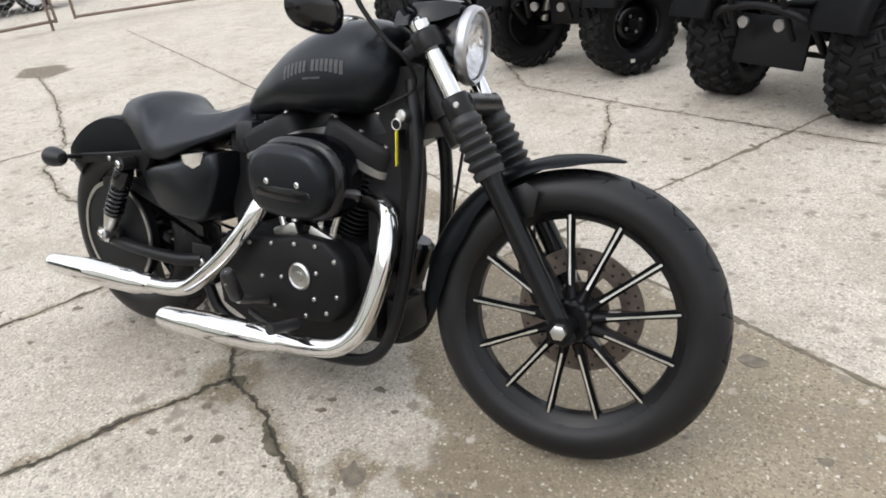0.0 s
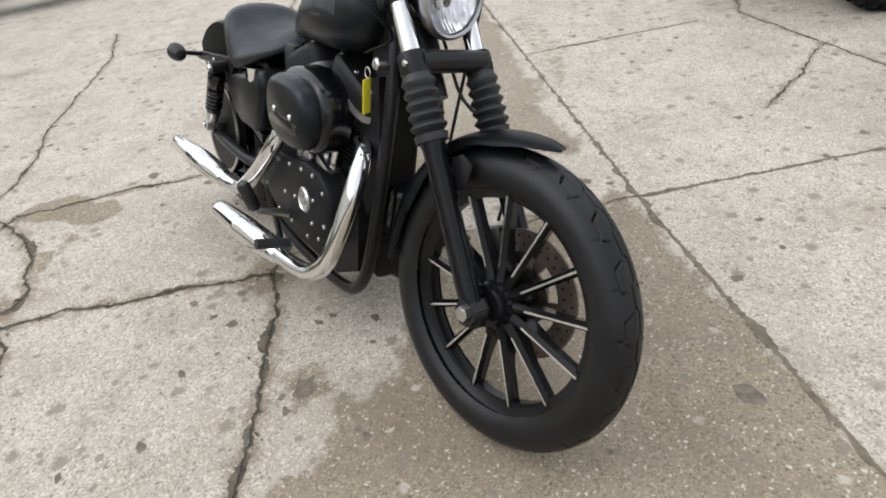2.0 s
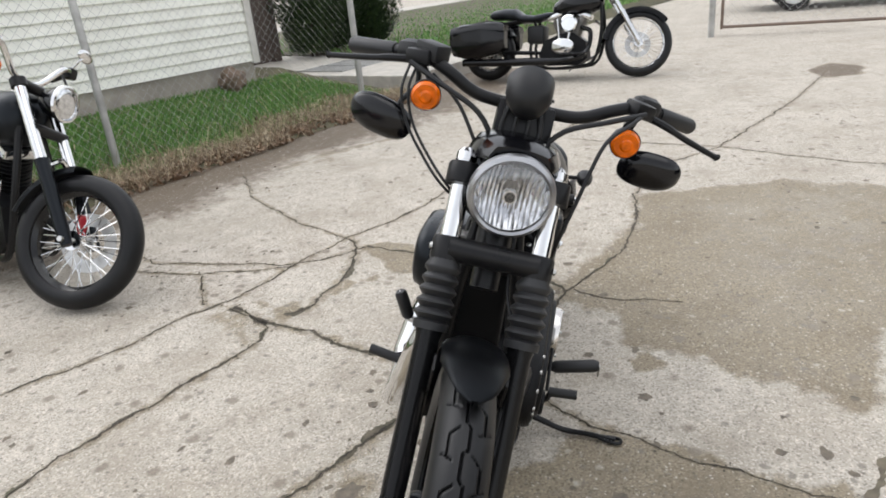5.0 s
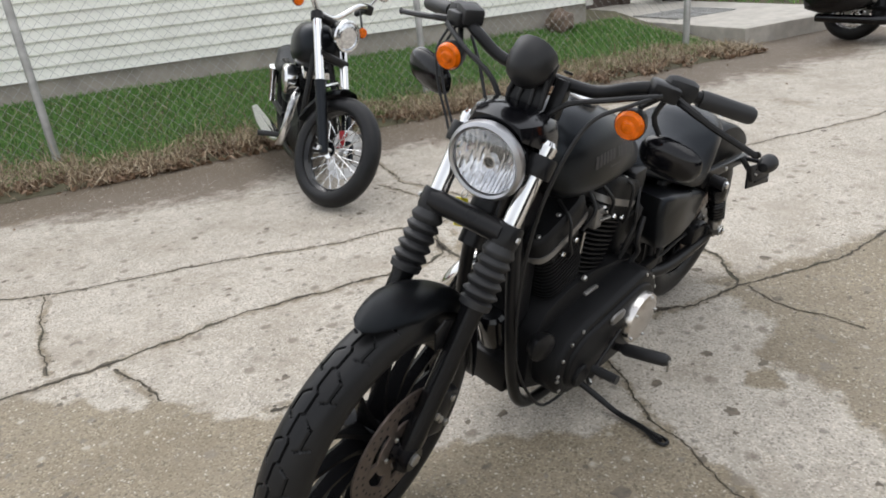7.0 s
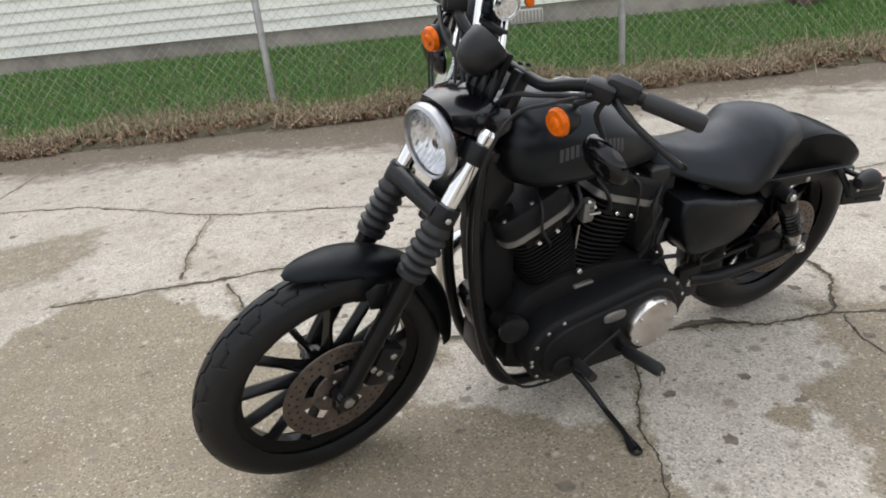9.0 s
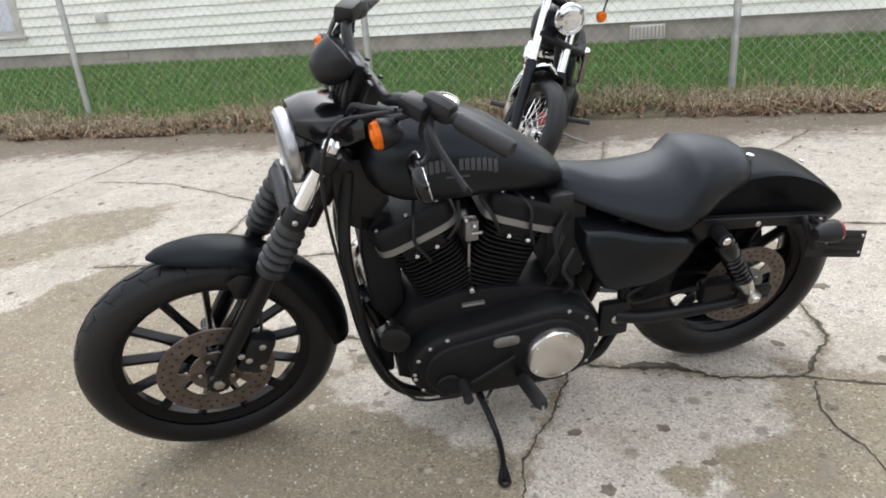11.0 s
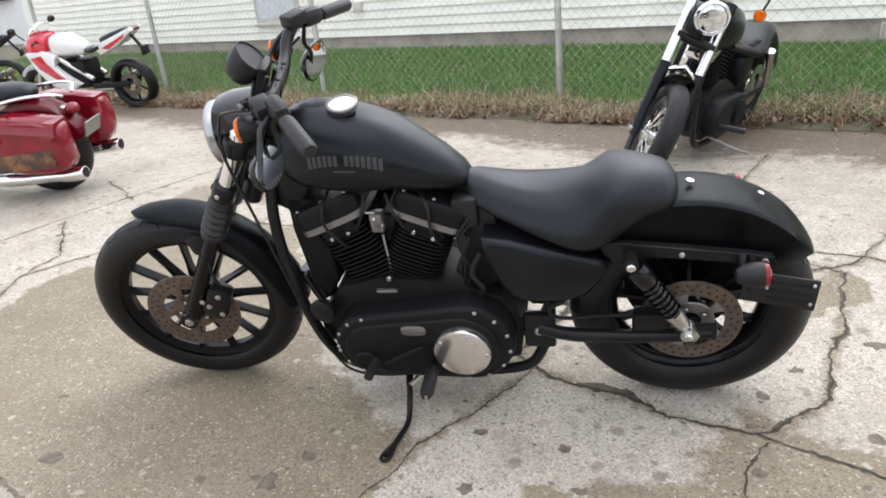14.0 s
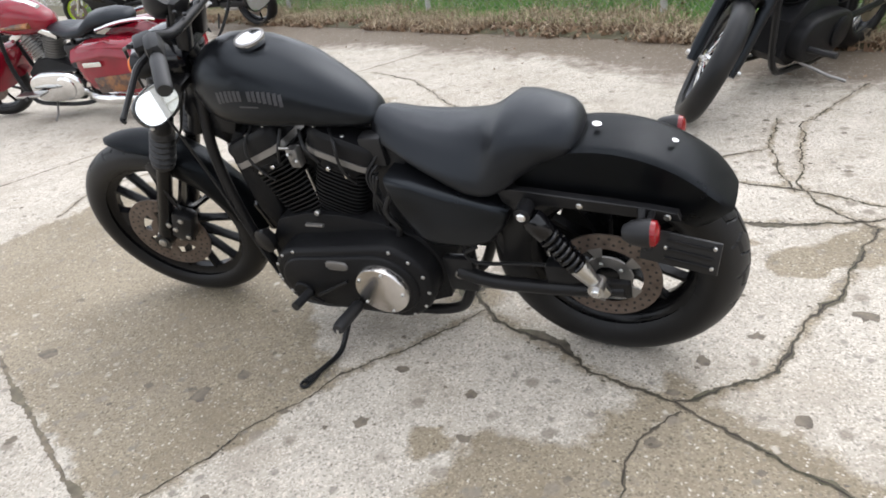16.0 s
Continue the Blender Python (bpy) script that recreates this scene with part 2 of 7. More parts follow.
    dk = n.new("ShaderNodeMix")
    dk.data_type, dk.blend_type = "RGBA", "MULTIPLY"
    l.new(dampness, dk.inputs["Factor"])
    l.new(base, dk.inputs["A"])
    dk.inputs["B"].default_value = (0.565, 0.522, 0.435, 1)
    # laid-bare grit: pale and dark stones, then larger ragged-rimmed dents darkened in colour only
    skin = mix(ranged(noise_of(7, 8, 0.75), 0.45, 0.7, 0, 0.35), dk.outputs["Result"], tuple(c * 0.62 for c in stain))
    soil = n.new("ShaderNodeAttribute")
    soil.attribute_name = "soil"
    so = n.new("ShaderNodeMath")
    so.operation = "ADD"
    l.new(soil.outputs["Fac"], so.inputs[0])
    l.new(ranged(noise_of(9, 8, 0.7), 0.3, 0.7, -0.3, 0.3), so.inputs[1])
    skin = mix(ranged(so.outputs[0], 0.3, 0.75, 0, 0.85), skin, (0.125, 0.095, 0.068))
    rag = n.new("ShaderNodeVectorMath")
    rag.operation = "MULTIPLY_ADD"
    nz = n.new("ShaderNodeTexNoise")
    nz.inputs["Scale"].default_value, nz.inputs["Detail"].default_value = 60, 3
    l.new(co.outputs["Object"], nz.inputs["Vector"])
    l.new(nz.outputs["Color"], rag.inputs[0])
    rag.inputs[1].default_value = (0.022, 0.022, 0.022)
    l.new(co.outputs["Object"], rag.inputs[2])
    for scale, rim, picks in ((105, 0.36, ((0, 0.87, tuple(min(1, c * 1.18) for c in light), 0.75), (1, 0.84, tuple(c * 0.40 for c in dark), 0.65))),
                              (34, 0.40, ((0, 0.93, tuple(c * 0.45 for c in dark), 0.7), (1, 0.97, tuple(min(1, c * 1.1) for c in light), 0.6))),
                              (19, 0.40, ((0, 0.92, tuple(c * 0.62 for c in stain), 0.75),))):
        vg = n.new("ShaderNodeTexVoronoi")
        vg.inputs["Scale"].default_value = scale
        l.new(rag.outputs[0], vg.inputs["Vector"])
        sg = n.new("ShaderNodeSeparateColor")
        l.new(vg.outputs["Color"], sg.inputs[0])
        core = ranged(vg.outputs["Distance"], rim * 0.7, rim * 1.3, 1, 0)
        for chan, lo, tone, amount in picks:
            pk = n.new("ShaderNodeMath")
            pk.operation = "MULTIPLY"
            l.new(core, pk.inputs[0])
            l.new(ranged(sg.outputs[chan], lo, lo + 0.03, 0, amount), pk.inputs[1])
            skin = mix(pk.outputs[0], skin, tone)
    l.new(skin, b.inputs["Base Color"])
    film = n.new("ShaderNodeAttribute")
    film.attribute_name = "film"
    wf = n.new("ShaderNodeMath")
    wf.operation = "MULTIPLY"
    l.new(film.outputs["Fac"], wf.inputs[0])
    l.new(ranged(noise_of(3.5, 6, 0.6), 0.32, 0.62, 0.2, 1), wf.inputs[1])
    rg_ = n.new("ShaderNodeMix")
    l.new(wf.outputs[0], rg_.inputs["Factor"])
    l.new(ranged(dampness, 0, 1, 0.88, 0.68), rg_.inputs["A"])
    rg_.inputs["B"].default_value = 0.22
    l.new(rg_.outputs["Result"], b.inputs["Roughness"])
    b.inputs["Specular IOR Level"].default_value = 0.3
    bp = n.new("ShaderNodeBump")
    bp.inputs["Distance"].default_value = 0.004
    l.new(ranged(wf.outputs[0], 0, 1, bump, bump * 0.15), bp.inputs["Strength"])
    l.new(noise_of(110, 4), bp.inputs["Height"])
    l.new(bp.outputs[0], b.inputs["Normal"])
    return m


CRACK = mat("crack dirt", (0.10, 0.083, 0.06), 0.9, var=0.6, scale=30, dirt=(0.06, 0.07, 0.03), damt=0.7, dscale=5)
JOINT = mat("joint dirt", (0.16, 0.132, 0.095), 0.9, var=0.45, scale=25, dirt=(0.07, 0.07, 0.04), damt=0.6, dscale=4)
SOIL = mat("lawn soil", (0.075, 0.068, 0.035), 0.95, var=0.4, scale=5, bump=0.4, bscale=60, dirt=(0.13, 0.10, 0.06), damt=0.4, dscale=2)
CONC = concrete_mat("weathered concrete", (0.525, 0.478, 0.41), (0.42, 0.38, 0.32), (0.345, 0.297, 0.235), 0.80, 0.8)


def inside(poly, x, y):
    """How far a place lies inside an outline (minus: outside)."""
    sign, best = -1, 1e9
    for (ax_, ay), (bx, by) in zip(poly, poly[1:] + poly[:1]):
        if (ay > y) != (by > y) and x < ax_ + (bx - ax_) * (y - ay) / (by - ay):
            sign = -sign
        t = max(0, min(1, ((x - ax_) * (bx - ax_) + (y - ay) * (by - ay)) / ((bx - ax_) ** 2 + (by - ay) ** 2)))
        best = min(best, math.hypot(x - ax_ - t * (bx - ax_), y - ay - t * (by - ay)))
    return sign * best


# damp and worn patches: outline, strength, softness
DAMP = [
    ([(0.974, 0.971), (0.855, 0.689), (0.783, 0.528), (0.748, 0.331), (0.912, 0.207), (1.132, 0.031), (1.239, -0.250), (1.434, -0.592), (1.648, -0.985), (1.891, -1.396), (2.186, -1.547), (2.411, -1.378), (2.855, -0.781), (2.977, -0.019), (2.579, 0.387), (1.953, 0.593)], 1.0, 0.05),
    ([(-1.476, 0.533), (-0.960, 0.513), (-0.139, 0.120), (0.002, 0.409), (0.249, 0.472), (0.592, 1.117), (-1.448, 2.144), (-1.667, 1.360)], 0.92, 0.07),
    ([(-1.321, 2.158), (-1.011, 2.271), (-0.349, 1.958), (0.112, 1.490), (-0.258, 1.612)], 0.4, 0.06),
    ([(2.567, -2.540), (2.078, -2.458), (2.058, -2.081), (2.395, -1.805), (3.114, -1.541), (3.078, -2.286)], 0.6, 0.08),
    ([(-0.076, 0.489), (-0.116, 0.441), (-0.294, 0.367), (-0.414, 0.394), (-0.500, 0.440), (-0.716, 0.707), (-0.422, 0.890), (-0.085, 0.791)], 0.85, 0.03),
    ([(0.014, 0.567), (0.092, 0.485), (0.210, 0.502), (0.251, 0.601), (0.281, 0.640), (0.263, 0.746), (0.107, 0.747)], 0.9, 0.025),
    ([(0.426, 0.468), (0.367, 0.459), (0.319, 0.520), (0.350, 0.619), (0.398, 0.557)], 0.85, 0.02),
    ([(-5.45, 2.34), (-5.84, 2.65), (-5.5, 2.87), (-5.05, 2.70), (-4.96, 2.38)], 1.0, 0.06),
    ([(-0.66, -0.95), (-0.72, -0.80), (-0.66, -0.62), (-0.50, -0.50), (-0.36, -0.50), (-0.28, -0.60), (-0.20, -0.72), (-0.10, -0.80), (-0.24, -0.82), (-0.36, -0.66), (-0.52, -0.74)], 1.0, 0.025),
    ([(-3.390, 0.857), (-2.554, 0.322), (-2.101, 0.540), (-2.761, 1.220)], 0.3, 0.15),
    ([(-0.02, -1.20), (0.10, -1.02), (0.12, -0.93), (0.03, -0.96), (-0.04, -1.12)], 0.9, 0.03),
    ([(-2.057, -2.201), (-2.720, -1.889), (-3.142, -1.460), (-3.087, -1.366), (-2.696, -1.743), (-2.149, -2.058)], 0.6, 0.05),
    ([(-2.331, -1.964), (-2.370, -1.723), (-2.561, -1.703), (-2.559, -1.860)], 0.55, 0.06),
    ([(-4.318, -1.489), (-4.362, -0.936), (-4.059, -0.929), (-4.060, -1.397)], 0.6, 0.08),
    ([(-3.325, -0.812), (-3.172, -0.389), (-2.966, -0.457), (-3.102, -0.844)], 0.5, 0.08),
    ([(0.372, -0.993), (0.133, -1.054), (0.035, -1.272), (0.160, -1.343), (0.275, -1.135)], 0.55, 0.05),
    ([(0.459, -0.248), (0.385, -0.090), (0.562, -0.056), (0.675, -0.197), (0.576, -0.272)], 0.6, 0.04),
    ([(1.011, -0.348), (1.157, -0.354), (1.161, -0.237), (1.025, -0.231)], 0.6, 0.03),
]
for side in range(-7, 15):
    u = side * 1.1
    p0, p1, p2, p3 = yard(u, -0.5), yard(u + 1.2, -0.5), yard(u + 1.15, -1.10 - 0.14 * math.sin(side * 2.3)), yard(u - 0.05, -1.08 - 0.14 * math.cos(side * 1.7))
    DAMP.append(([(q.x, q.y) for q in (p0, p1, p2, p3)], 1.0, 0.09))
CRACKS = [
    (0.017, [(0.053, -1.232), (0.190, -0.958), (0.304, -0.631), (0.416, -0.393), (0.539, -0.163)]),
    (0.018, [(1.392, -0.613), (0.962, -0.346), (0.761, -0.240), (0.539, -0.163), (0.435, -0.062), (0.086, 0.124)]),
    (0.013, [(0.086, 0.124), (-0.177, 0.237), (-0.414, 0.353), (-0.584, 0.443), (-0.960, 0.513), (-1.476, 0.523)]),
    (0.015, [(2.313, -1.548), (1.890, -1.425), (1.416, -1.318), (1.107, -1.274), (0.827, -1.157), (0.363, -0.964), (0.218, -0.978), (0.053, -1.232)]),
    (0.007, [(0.453, -0.092), (0.637, 0.206), (0.780, 0.429), (0.927, 0.792), (1.012, 1.012)]),
    (0.008, [(0.590, 2.699), (0.755, 2.275), (0.871, 1.891)]),
    (0.010, [(-0.577, 3.581), (-0.068, 2.943), (0.590, 2.699), (1.600, 2.417), (2.068, 2.293), (3.046, 2.219)]),
    (0.011, [(-5.136, 2.408), (-3.802, 1.824), (-2.468, 1.104), (-2.129, 0.759), (-1.476, 0.523)]),
    (0.008, [(-2.854, 0.053), (-2.468, 1.104), (-2.018, 1.792), (-1.845, 2.287)]),
    (0.011, [(-3.628, 0.149), (-2.862, -0.051), (-1.726, -0.586), (-1.179, -0.746), (-0.777, -0.992)]),
    (0.010, [(-0.777, -0.992), (-0.397, -1.161), (-0.043, -1.248), (0.133, -1.402), (0.425, -1.518), (0.929, -1.892), (1.534, -2.220), (2.158, -2.894), (2.706, -3.178)]),
    (0.020, [(-0.80, -1.0), (-0.714, -0.923), (-0.453, -0.844), (-0.225, -0.831), (-0.076, -0.855), (0.061, -0.878), (0.092, -0.969)]),
    (0.013, [(-0.177, 0.228), (-0.365, 0.057), (-0.465, -0.230), (-0.535, -0.401), (-0.646, -0.761), (-0.656, -0.846)]),
    (0.009, [(-0.656, -0.846), (-0.474, -1.041), (-0.417, -1.226), (-0.425, -1.937), (-0.736, -2.606)]),
    (0.006, [(-0.310, -2.025), (-0.292, -1.597), (-0.397, -1.113)]),
    (0.007, [(-0.272, -1.579), (0.034, -1.377)]),
    (0.008, [(-2.065, -2.302), (-1.513, -1.933), (-1.020, -1.380), (-0.777, -0.992)]),
    (0.007, [(-0.167, 0.237), (-0.096, 0.450), (-0.092, 0.667)]),
    (0.009, [(1.534, -2.220), (1.686, -1.853), (1.780, -1.471)]),
    (0.010, [(1.604, -1.303), (1.589, -0.954)]),
    (0.009, [(2.960, -0.394), (3.106, -0.748), (3.110, -1.032), (3.527, -1.577)]),
    (0.007, [(3.106, -0.748), (2.788, -1.200)]),
    (0.008, [(3.878, -2.473), (3.307, -1.972)]),
]
xs = [-300, -120, -50, -22, -12] + [-8 + 0.05 * i for i in range(128)] + [-1.6 + 0.025 * i for i in range(188)] + [3.1 + 0.05 * i for i in range(99)] + [12, 22, 50, 120, 300]
ys = [-300, -120, -50, -22, -12] + [-6.5 + 0.05 * i for i in range(94)] + [-1.8 + 0.025 * i for i in range(160)] + [2.2 + 0.05 * i for i in range(57)] + [9, 22, 50, 120, 300]
me = bpy.data.meshes.new("ground")
gv = [(x, y, 0) for x in xs for y in ys]
ny = len(ys)
me.from_pydata(gv, [], [(i * ny + j, (i + 1) * ny + j, (i + 1) * ny + j + 1, i * ny + j + 1) for i in range(len(xs) - 1) for j in range(ny - 1)])
wet = np.zeros(len(gv), dtype=np.float32)
GA = np.array(gv)
for poly, strength, soft in DAMP:
    pa = np.array(poly)
    lo, hi = pa.min(0) - 0.3, pa.max(0) + 0.3
    for i in np.nonzero((GA[:, 0] > lo[0]) & (GA[:, 0] < hi[0]) & (GA[:, 1] > lo[1]) & (GA[:, 1] < hi[1]))[0]:
        x, y = GA[i, 0], GA[i, 1]
        jx = 0.07 * noise.noise(V(x * 5, y * 5, 0)) + 0.04 * noise.noise(V(x * 14, y * 14, 3))
        d = inside(poly, x, y) + jx
        wet[i] = max(wet[i], strength * max(0.0, min(1.0, 0.5 + d / (2 * soft))))
# dirt washed out along the cracks
for w, pts in CRACKS:
    for (ax_, ay), (bx, by) in zip(pts, pts[1:]):
        near = np.nonzero((GA[:, 0] > min(ax_, bx) - 0.08) & (GA[:, 0] < max(ax_, bx) + 0.08) & (GA[:, 1] > min(ay, by) - 0.08) & (GA[:, 1] < max(ay, by) + 0.08))[0]
        P = GA[near, :2] - np.array([ax_, ay])
        D = np.array([bx - ax_, by - ay])
        t = np.clip(P @ D / (D @ D), 0, 1)
        d = np.hypot(*(P - t[:, None] * D).T)
        wet[near] = np.maximum(wet[near], 0.62 * np.clip(1 - d / (0.03 + 2.6 * w), 0, 1))
me.attributes.new("damp", "FLOAT", "POINT").data.foreach_set("value", wet)
REL = GA[:, :2] - np.array([YO.x, YO.y])
GU, GV = REL @ np.array([YU.x, YU.y]), REL @ np.array([YV.x, YV.y])
reach = -1.42 + 0.10 * np.sin(GU * 1.3) + 0.07 * np.sin(GU * 3.1 + 1) + 0.05 * np.sin(GU * 7.7)
soil_ = np.clip((GV - reach) / 0.75 + 0.5, 0, 1) * (GU > -8.4) * (GU < 20)
for i in np.nonzero((GA[:, 0] > -6.2) & (GA[:, 0] < -4.6) & (GA[:, 1] > 2.0) & (GA[:, 1] < 3.2))[0]:
    soil_[i] = max(soil_[i], min(1.0, max(0.0, 0.5 + inside(DAMP[7][0], GA[i, 0], GA[i, 1]) / 0.12)))
me.attributes.new("soil", "FLOAT", "POINT").data.foreach_set("value", soil_.astype(np.float32))
FILM = [(-1.6, 1.5), (-1.35, 1.9), (-0.31, 1.62), (0.33, 1.27), (0.46, 0.95), (0.10, 0.78), (-0.45, 0.82), (-1.2, 0.85)]
film_ = np.zeros(len(gv), dtype=np.float32)
for i in np.nonzero((GA[:, 0] > -2.6) & (GA[:, 0] < 0.5) & (GA[:, 1] > 0.2) & (GA[:, 1] < 2.0))[0]:
    film_[i] = max(0.0, min(1.0, 0.5 + inside(FILM, GA[i, 0], GA[i, 1]) / 0.5))
me.attributes.new("film", "FLOAT", "POINT").data.foreach_set("value", film_)
me.materials.append(CONC)
ground = tagged(new("ground", me), "weathered beige concrete lot with damp dark patches", "ground", kind="structure")


def ragged(name, pts, width, material, z=0.0015, step=0.009, rough=1.0):
    """A crack: a wandering ragged gap filled with dirt."""
    b = bmesh.new()
    p = [V(x, y, 0) for x, y in pts]
    out = []
    for q, r in zip(p, p[1:]):
        n_ = max(2, int((r - q).length / step))
        out += [q.lerp(r, i / n_) for i in range(n_)]
    out.append(p[-1])
    ring = []
    for i, q in enumerate(out):
        d = (out[min(i + 1, len(out) - 1)] - out[max(0, i - 1)]).normalized()
        nn = V(-d.y, d.x, 0)
        s = noise.noise(V(q.x * 7, q.y * 7, 1.7)) * 0.024 * rough + noise.noise(V(q.x * 24, q.y * 24, 5.1)) * 0.010 * rough + noise.noise(V(q.x * 62, q.y * 62, 5.1)) * 0.0065 * rough
        ws = []
        for z_ in (9, 19):
            spall = max(0, noise.noise(V(q.x * 9, q.y * 9, z_ + 2)) - 0.16) * (4.2 if width > 0.017 else 2.2)
            ws.append(width * (0.16 + 0.55 * abs(noise.noise(V(q.x * 14, q.y * 14, z_))) + 0.9 * max(0, noise.noise(V(q.x * 75, q.y * 75, z_))) + spall) * (0.3 if i in (0, len(out) - 1) else 1))
        w1, w2 = ws
        ring.append([q + nn * (s + w1) + V(0, 0, z), q + nn * (s - w2) + V(0, 0, z)])
    loft(b, ring, closed=False, cap=False)
    return tagged(part(name, b, material, smooth=0), kind="structure")


# near-black colour for the shade deep in the flat crack ribbons
CRACK_SHADE = mat("crack painted shade", (0.035, 0.028, 0.02), 0.95, var=0.5, scale=40)
for w, pts in CRACKS:
    ragged("crack", pts, w, CRACK)
    ragged("crack_shade", pts, w * 0.27, CRACK_SHADE, z=0.0024)
for pts in ([(-6.844, 4.590), (-4.810, 3.686), (-1.448, 2.175), (1.034, 0.999), (2.120, 0.525), (3.545, 0.014)], [(1.012, 1.012), (1.166, 1.355), (1.609, 2.385), (2.154, 3.740)], [(4.127, 0.043), (3.585, -1.578), (3.051, -2.835), (2.654, -3.601), (2.323, -4.376)], [(-0.500, 1.727), (-0.134, 2.687)]):
    ragged("slab_joint", pts, 0.017, JOINT, rough=0.2)

# chips and crumbs along the cracks
rng = random.Random(11)
b = bmesh.new()
for w, pts in CRACKS:
    for (ax_, ay), (bx, by) in zip(pts, pts[1:]):
        for k in range(int(math.hypot(bx - ax_, by - ay) / 0.018)):
            t = rng.random()
            x, y = ax_ + (bx - ax_) * t, ay + (by - ay) * t
            off = noise.noise(V(x * 7, y * 7, 1.7)) * 0.024
            dd = V(-(by - ay), bx - ax_, 0).normalized()
            q = V(x, y, 0.0014) + dd * (off + rng.gauss(0, 0.012 + w * 0.5))
            r, n_, ph = 0.0015 + 0.006 * rng.random() ** 2.5, 7, rng.random() * 6
            b.faces.new([b.verts.new(q + V(math.cos(ph + 6.283 * i / n_), math.sin(ph + 6.283 * i / n_) * 0.7, 0) * r * (0.5 + rng.random())) for i in range(n_)])
tagged(part("crack_crumbs", b, CRACK, smooth=0), "dirt crumbs and chips along the cracks", "dirt", kind="stuff")

# oil drops and small stains on the concrete
DROP = mat("oil stain", (0.15, 0.125, 0.095), 0.8, var=0.35, scale=40)
rng = random.Random(5)
b = bmesh.new()
drops = [(0.513, -0.420, 0.02), (1.097, -0.293, 0.035), (0.877, -0.150, 0.018), (0.819, -0.545, 0.018), (0.987, -0.889, 0.016), (1.033, -1.482, 0.016), (1.823, 0.512, 0.04), (0.575, 0.504, 0.022), (0.289, 0.481, 0.022), (0.802, 0.963, 0.03), (1.109, 0.541, 0.035), (1.037, 0.421, 0.03), (-0.209, 0.024, 0.022), (-0.452, 0.205, 0.022), (-0.602, -0.284, 0.03), (0.974, -0.012, 0.02)]
while len(drops) < 1100:
    x, y = rng.uniform(-3.5, 3.5), rng.uniform(-3.2, 2.6)
    drops.append((x, y, 0.003 + 0.018 * rng.random() ** 3.2))
for x, y, r in drops:
    ph, el, n_ = rng.random() * 6, 0.6 + 0.5 * rng.random(), 11
    vs = []
    for k in range(n_):
        a = 2 * math.pi * k / n_
        q = r * (0.55 + 0.75 * rng.random())
        vs.append(b.verts.new((x + q * math.cos(a + ph), y + q * el * math.sin(a + ph), 0.0011)))
    b.faces.new(vs)
tagged(part("ground_stains", b, DROP, smooth=0), "scattered dark oil drops on the concrete", "stains", kind="stuff")

bm = bmesh.new()
rows_v = [(-0.68, 0.004), (-0.56, 0.02), (-0.2, 0.035), (0.0, 0.045), (1.0, 0.17), (1.76, 0.29), (2.6, 0.31), (7.0, 0.33)]
loft(bm, [[yard(u, v, z + (0.02 * noise.noise(V(u * 0.9, v * 2, 0)) if i else 0)) for u in [-6.6 + 0.5 * k for k in range(60)]] for i, (v, z) in enumerate(rows_v)], closed=False)
lawn = tagged(part("lawn_ground", bm, SOIL), "grassy strip of earth between lot and house", "ground", kind="structure")

# house wall
CREAM = mat("cream siding paint", (0.88, 0.875, 0.80), 0.55, var=0.06, scale=3, dirt=(0.72, 0.70, 0.61), damt=0.35, dscale=2)
FOUND = mat("foundation cement", (0.37, 0.335, 0.29), 0.9, var=0.2, scale=4, bump=0.4, bscale=50, dirt=(0.17, 0.15, 0.13), damt=0.7, dscale=1.2)
WHITEPAINT = mat("white window paint", (0.62, 0.60, 0.56), 0.5, var=0.08, dirt=(0.3, 0.26, 0.22), damt=0.4)
HU0, HU1 = -5.97, 14.0
HA = radians(3.1)
HD, HN = YU * math.cos(HA) + YV * math.sin(HA), YV * math.cos(HA) - YU * math.sin(HA)


def wall_at(u, v, z=0.0):
    """A place by the house wall: u along it, v into the house."""
    return YO + YV * 1.76 + HD * u + HN * v + V(0, 0, z)


house = thing("house", "single-storey house with cream lap siding on a cement foundation", "house", pose(*yard(0, 0)))
inv_house = house.matrix_world.inverted()


def hbox(u0, u1, v0, v1, z0, z1, bevel=0.0):
    """A block along the fence's directions, in world places."""
    b = bmesh.new()
    ctr = yard((u0 + u1) / 2, (v0 + v1) / 2, (z0 + z1) / 2)
    rot = Matrix((YU, -YV, V(0, 0, 1))).transposed().to_4x4()
    return box(b, (u1 - u0, abs(v1 - v0), z1 - z0), Matrix.Translation(ctr) @ rot, bevel)


def hwall(u0, u1, v0, v1, z0, z1, bevel=0.0):
    """A block along the house wall's directions."""
    rot = Matrix((HD, -HN, V(0, 0, 1))).transposed().to_4x4()
    return box(bmesh.new(), (u1 - u0, abs(v1 - v0), z1 - z0), Matrix.Translation(wall_at((u0 + u1) / 2, (v0 + v1) / 2, (z0 + z1) / 2)) @ rot, bevel)


part("foundation", hwall(HU0 + 0.03, HU1, 0.03, 6, -0.1, 0.50), FOUND, house, "grey cement foundation with damp stains", xf=inv_house)
part("wall", hwall(HU0 + 0.02, HU1, 0.02, 6, 0.50, 3.2), CREAM, house, xf=inv_house)
for k in range(23):
    z = 0.485 + 0.115 * k
    b = bmesh.new()
    rings = []
    for u in (HU0, HU1):
        rings.append([wall_at(u, 0.025, z), wall_at(u, -0.012, z + 0.002), wall_at(u, -0.010, z + 0.012), wall_at(u, 0.012, z + 0.125), wall_at(u, 0.025, z + 0.125)])
    part("siding_board", loft(b, rings), CREAM, house, xf=inv_house, smooth=0)
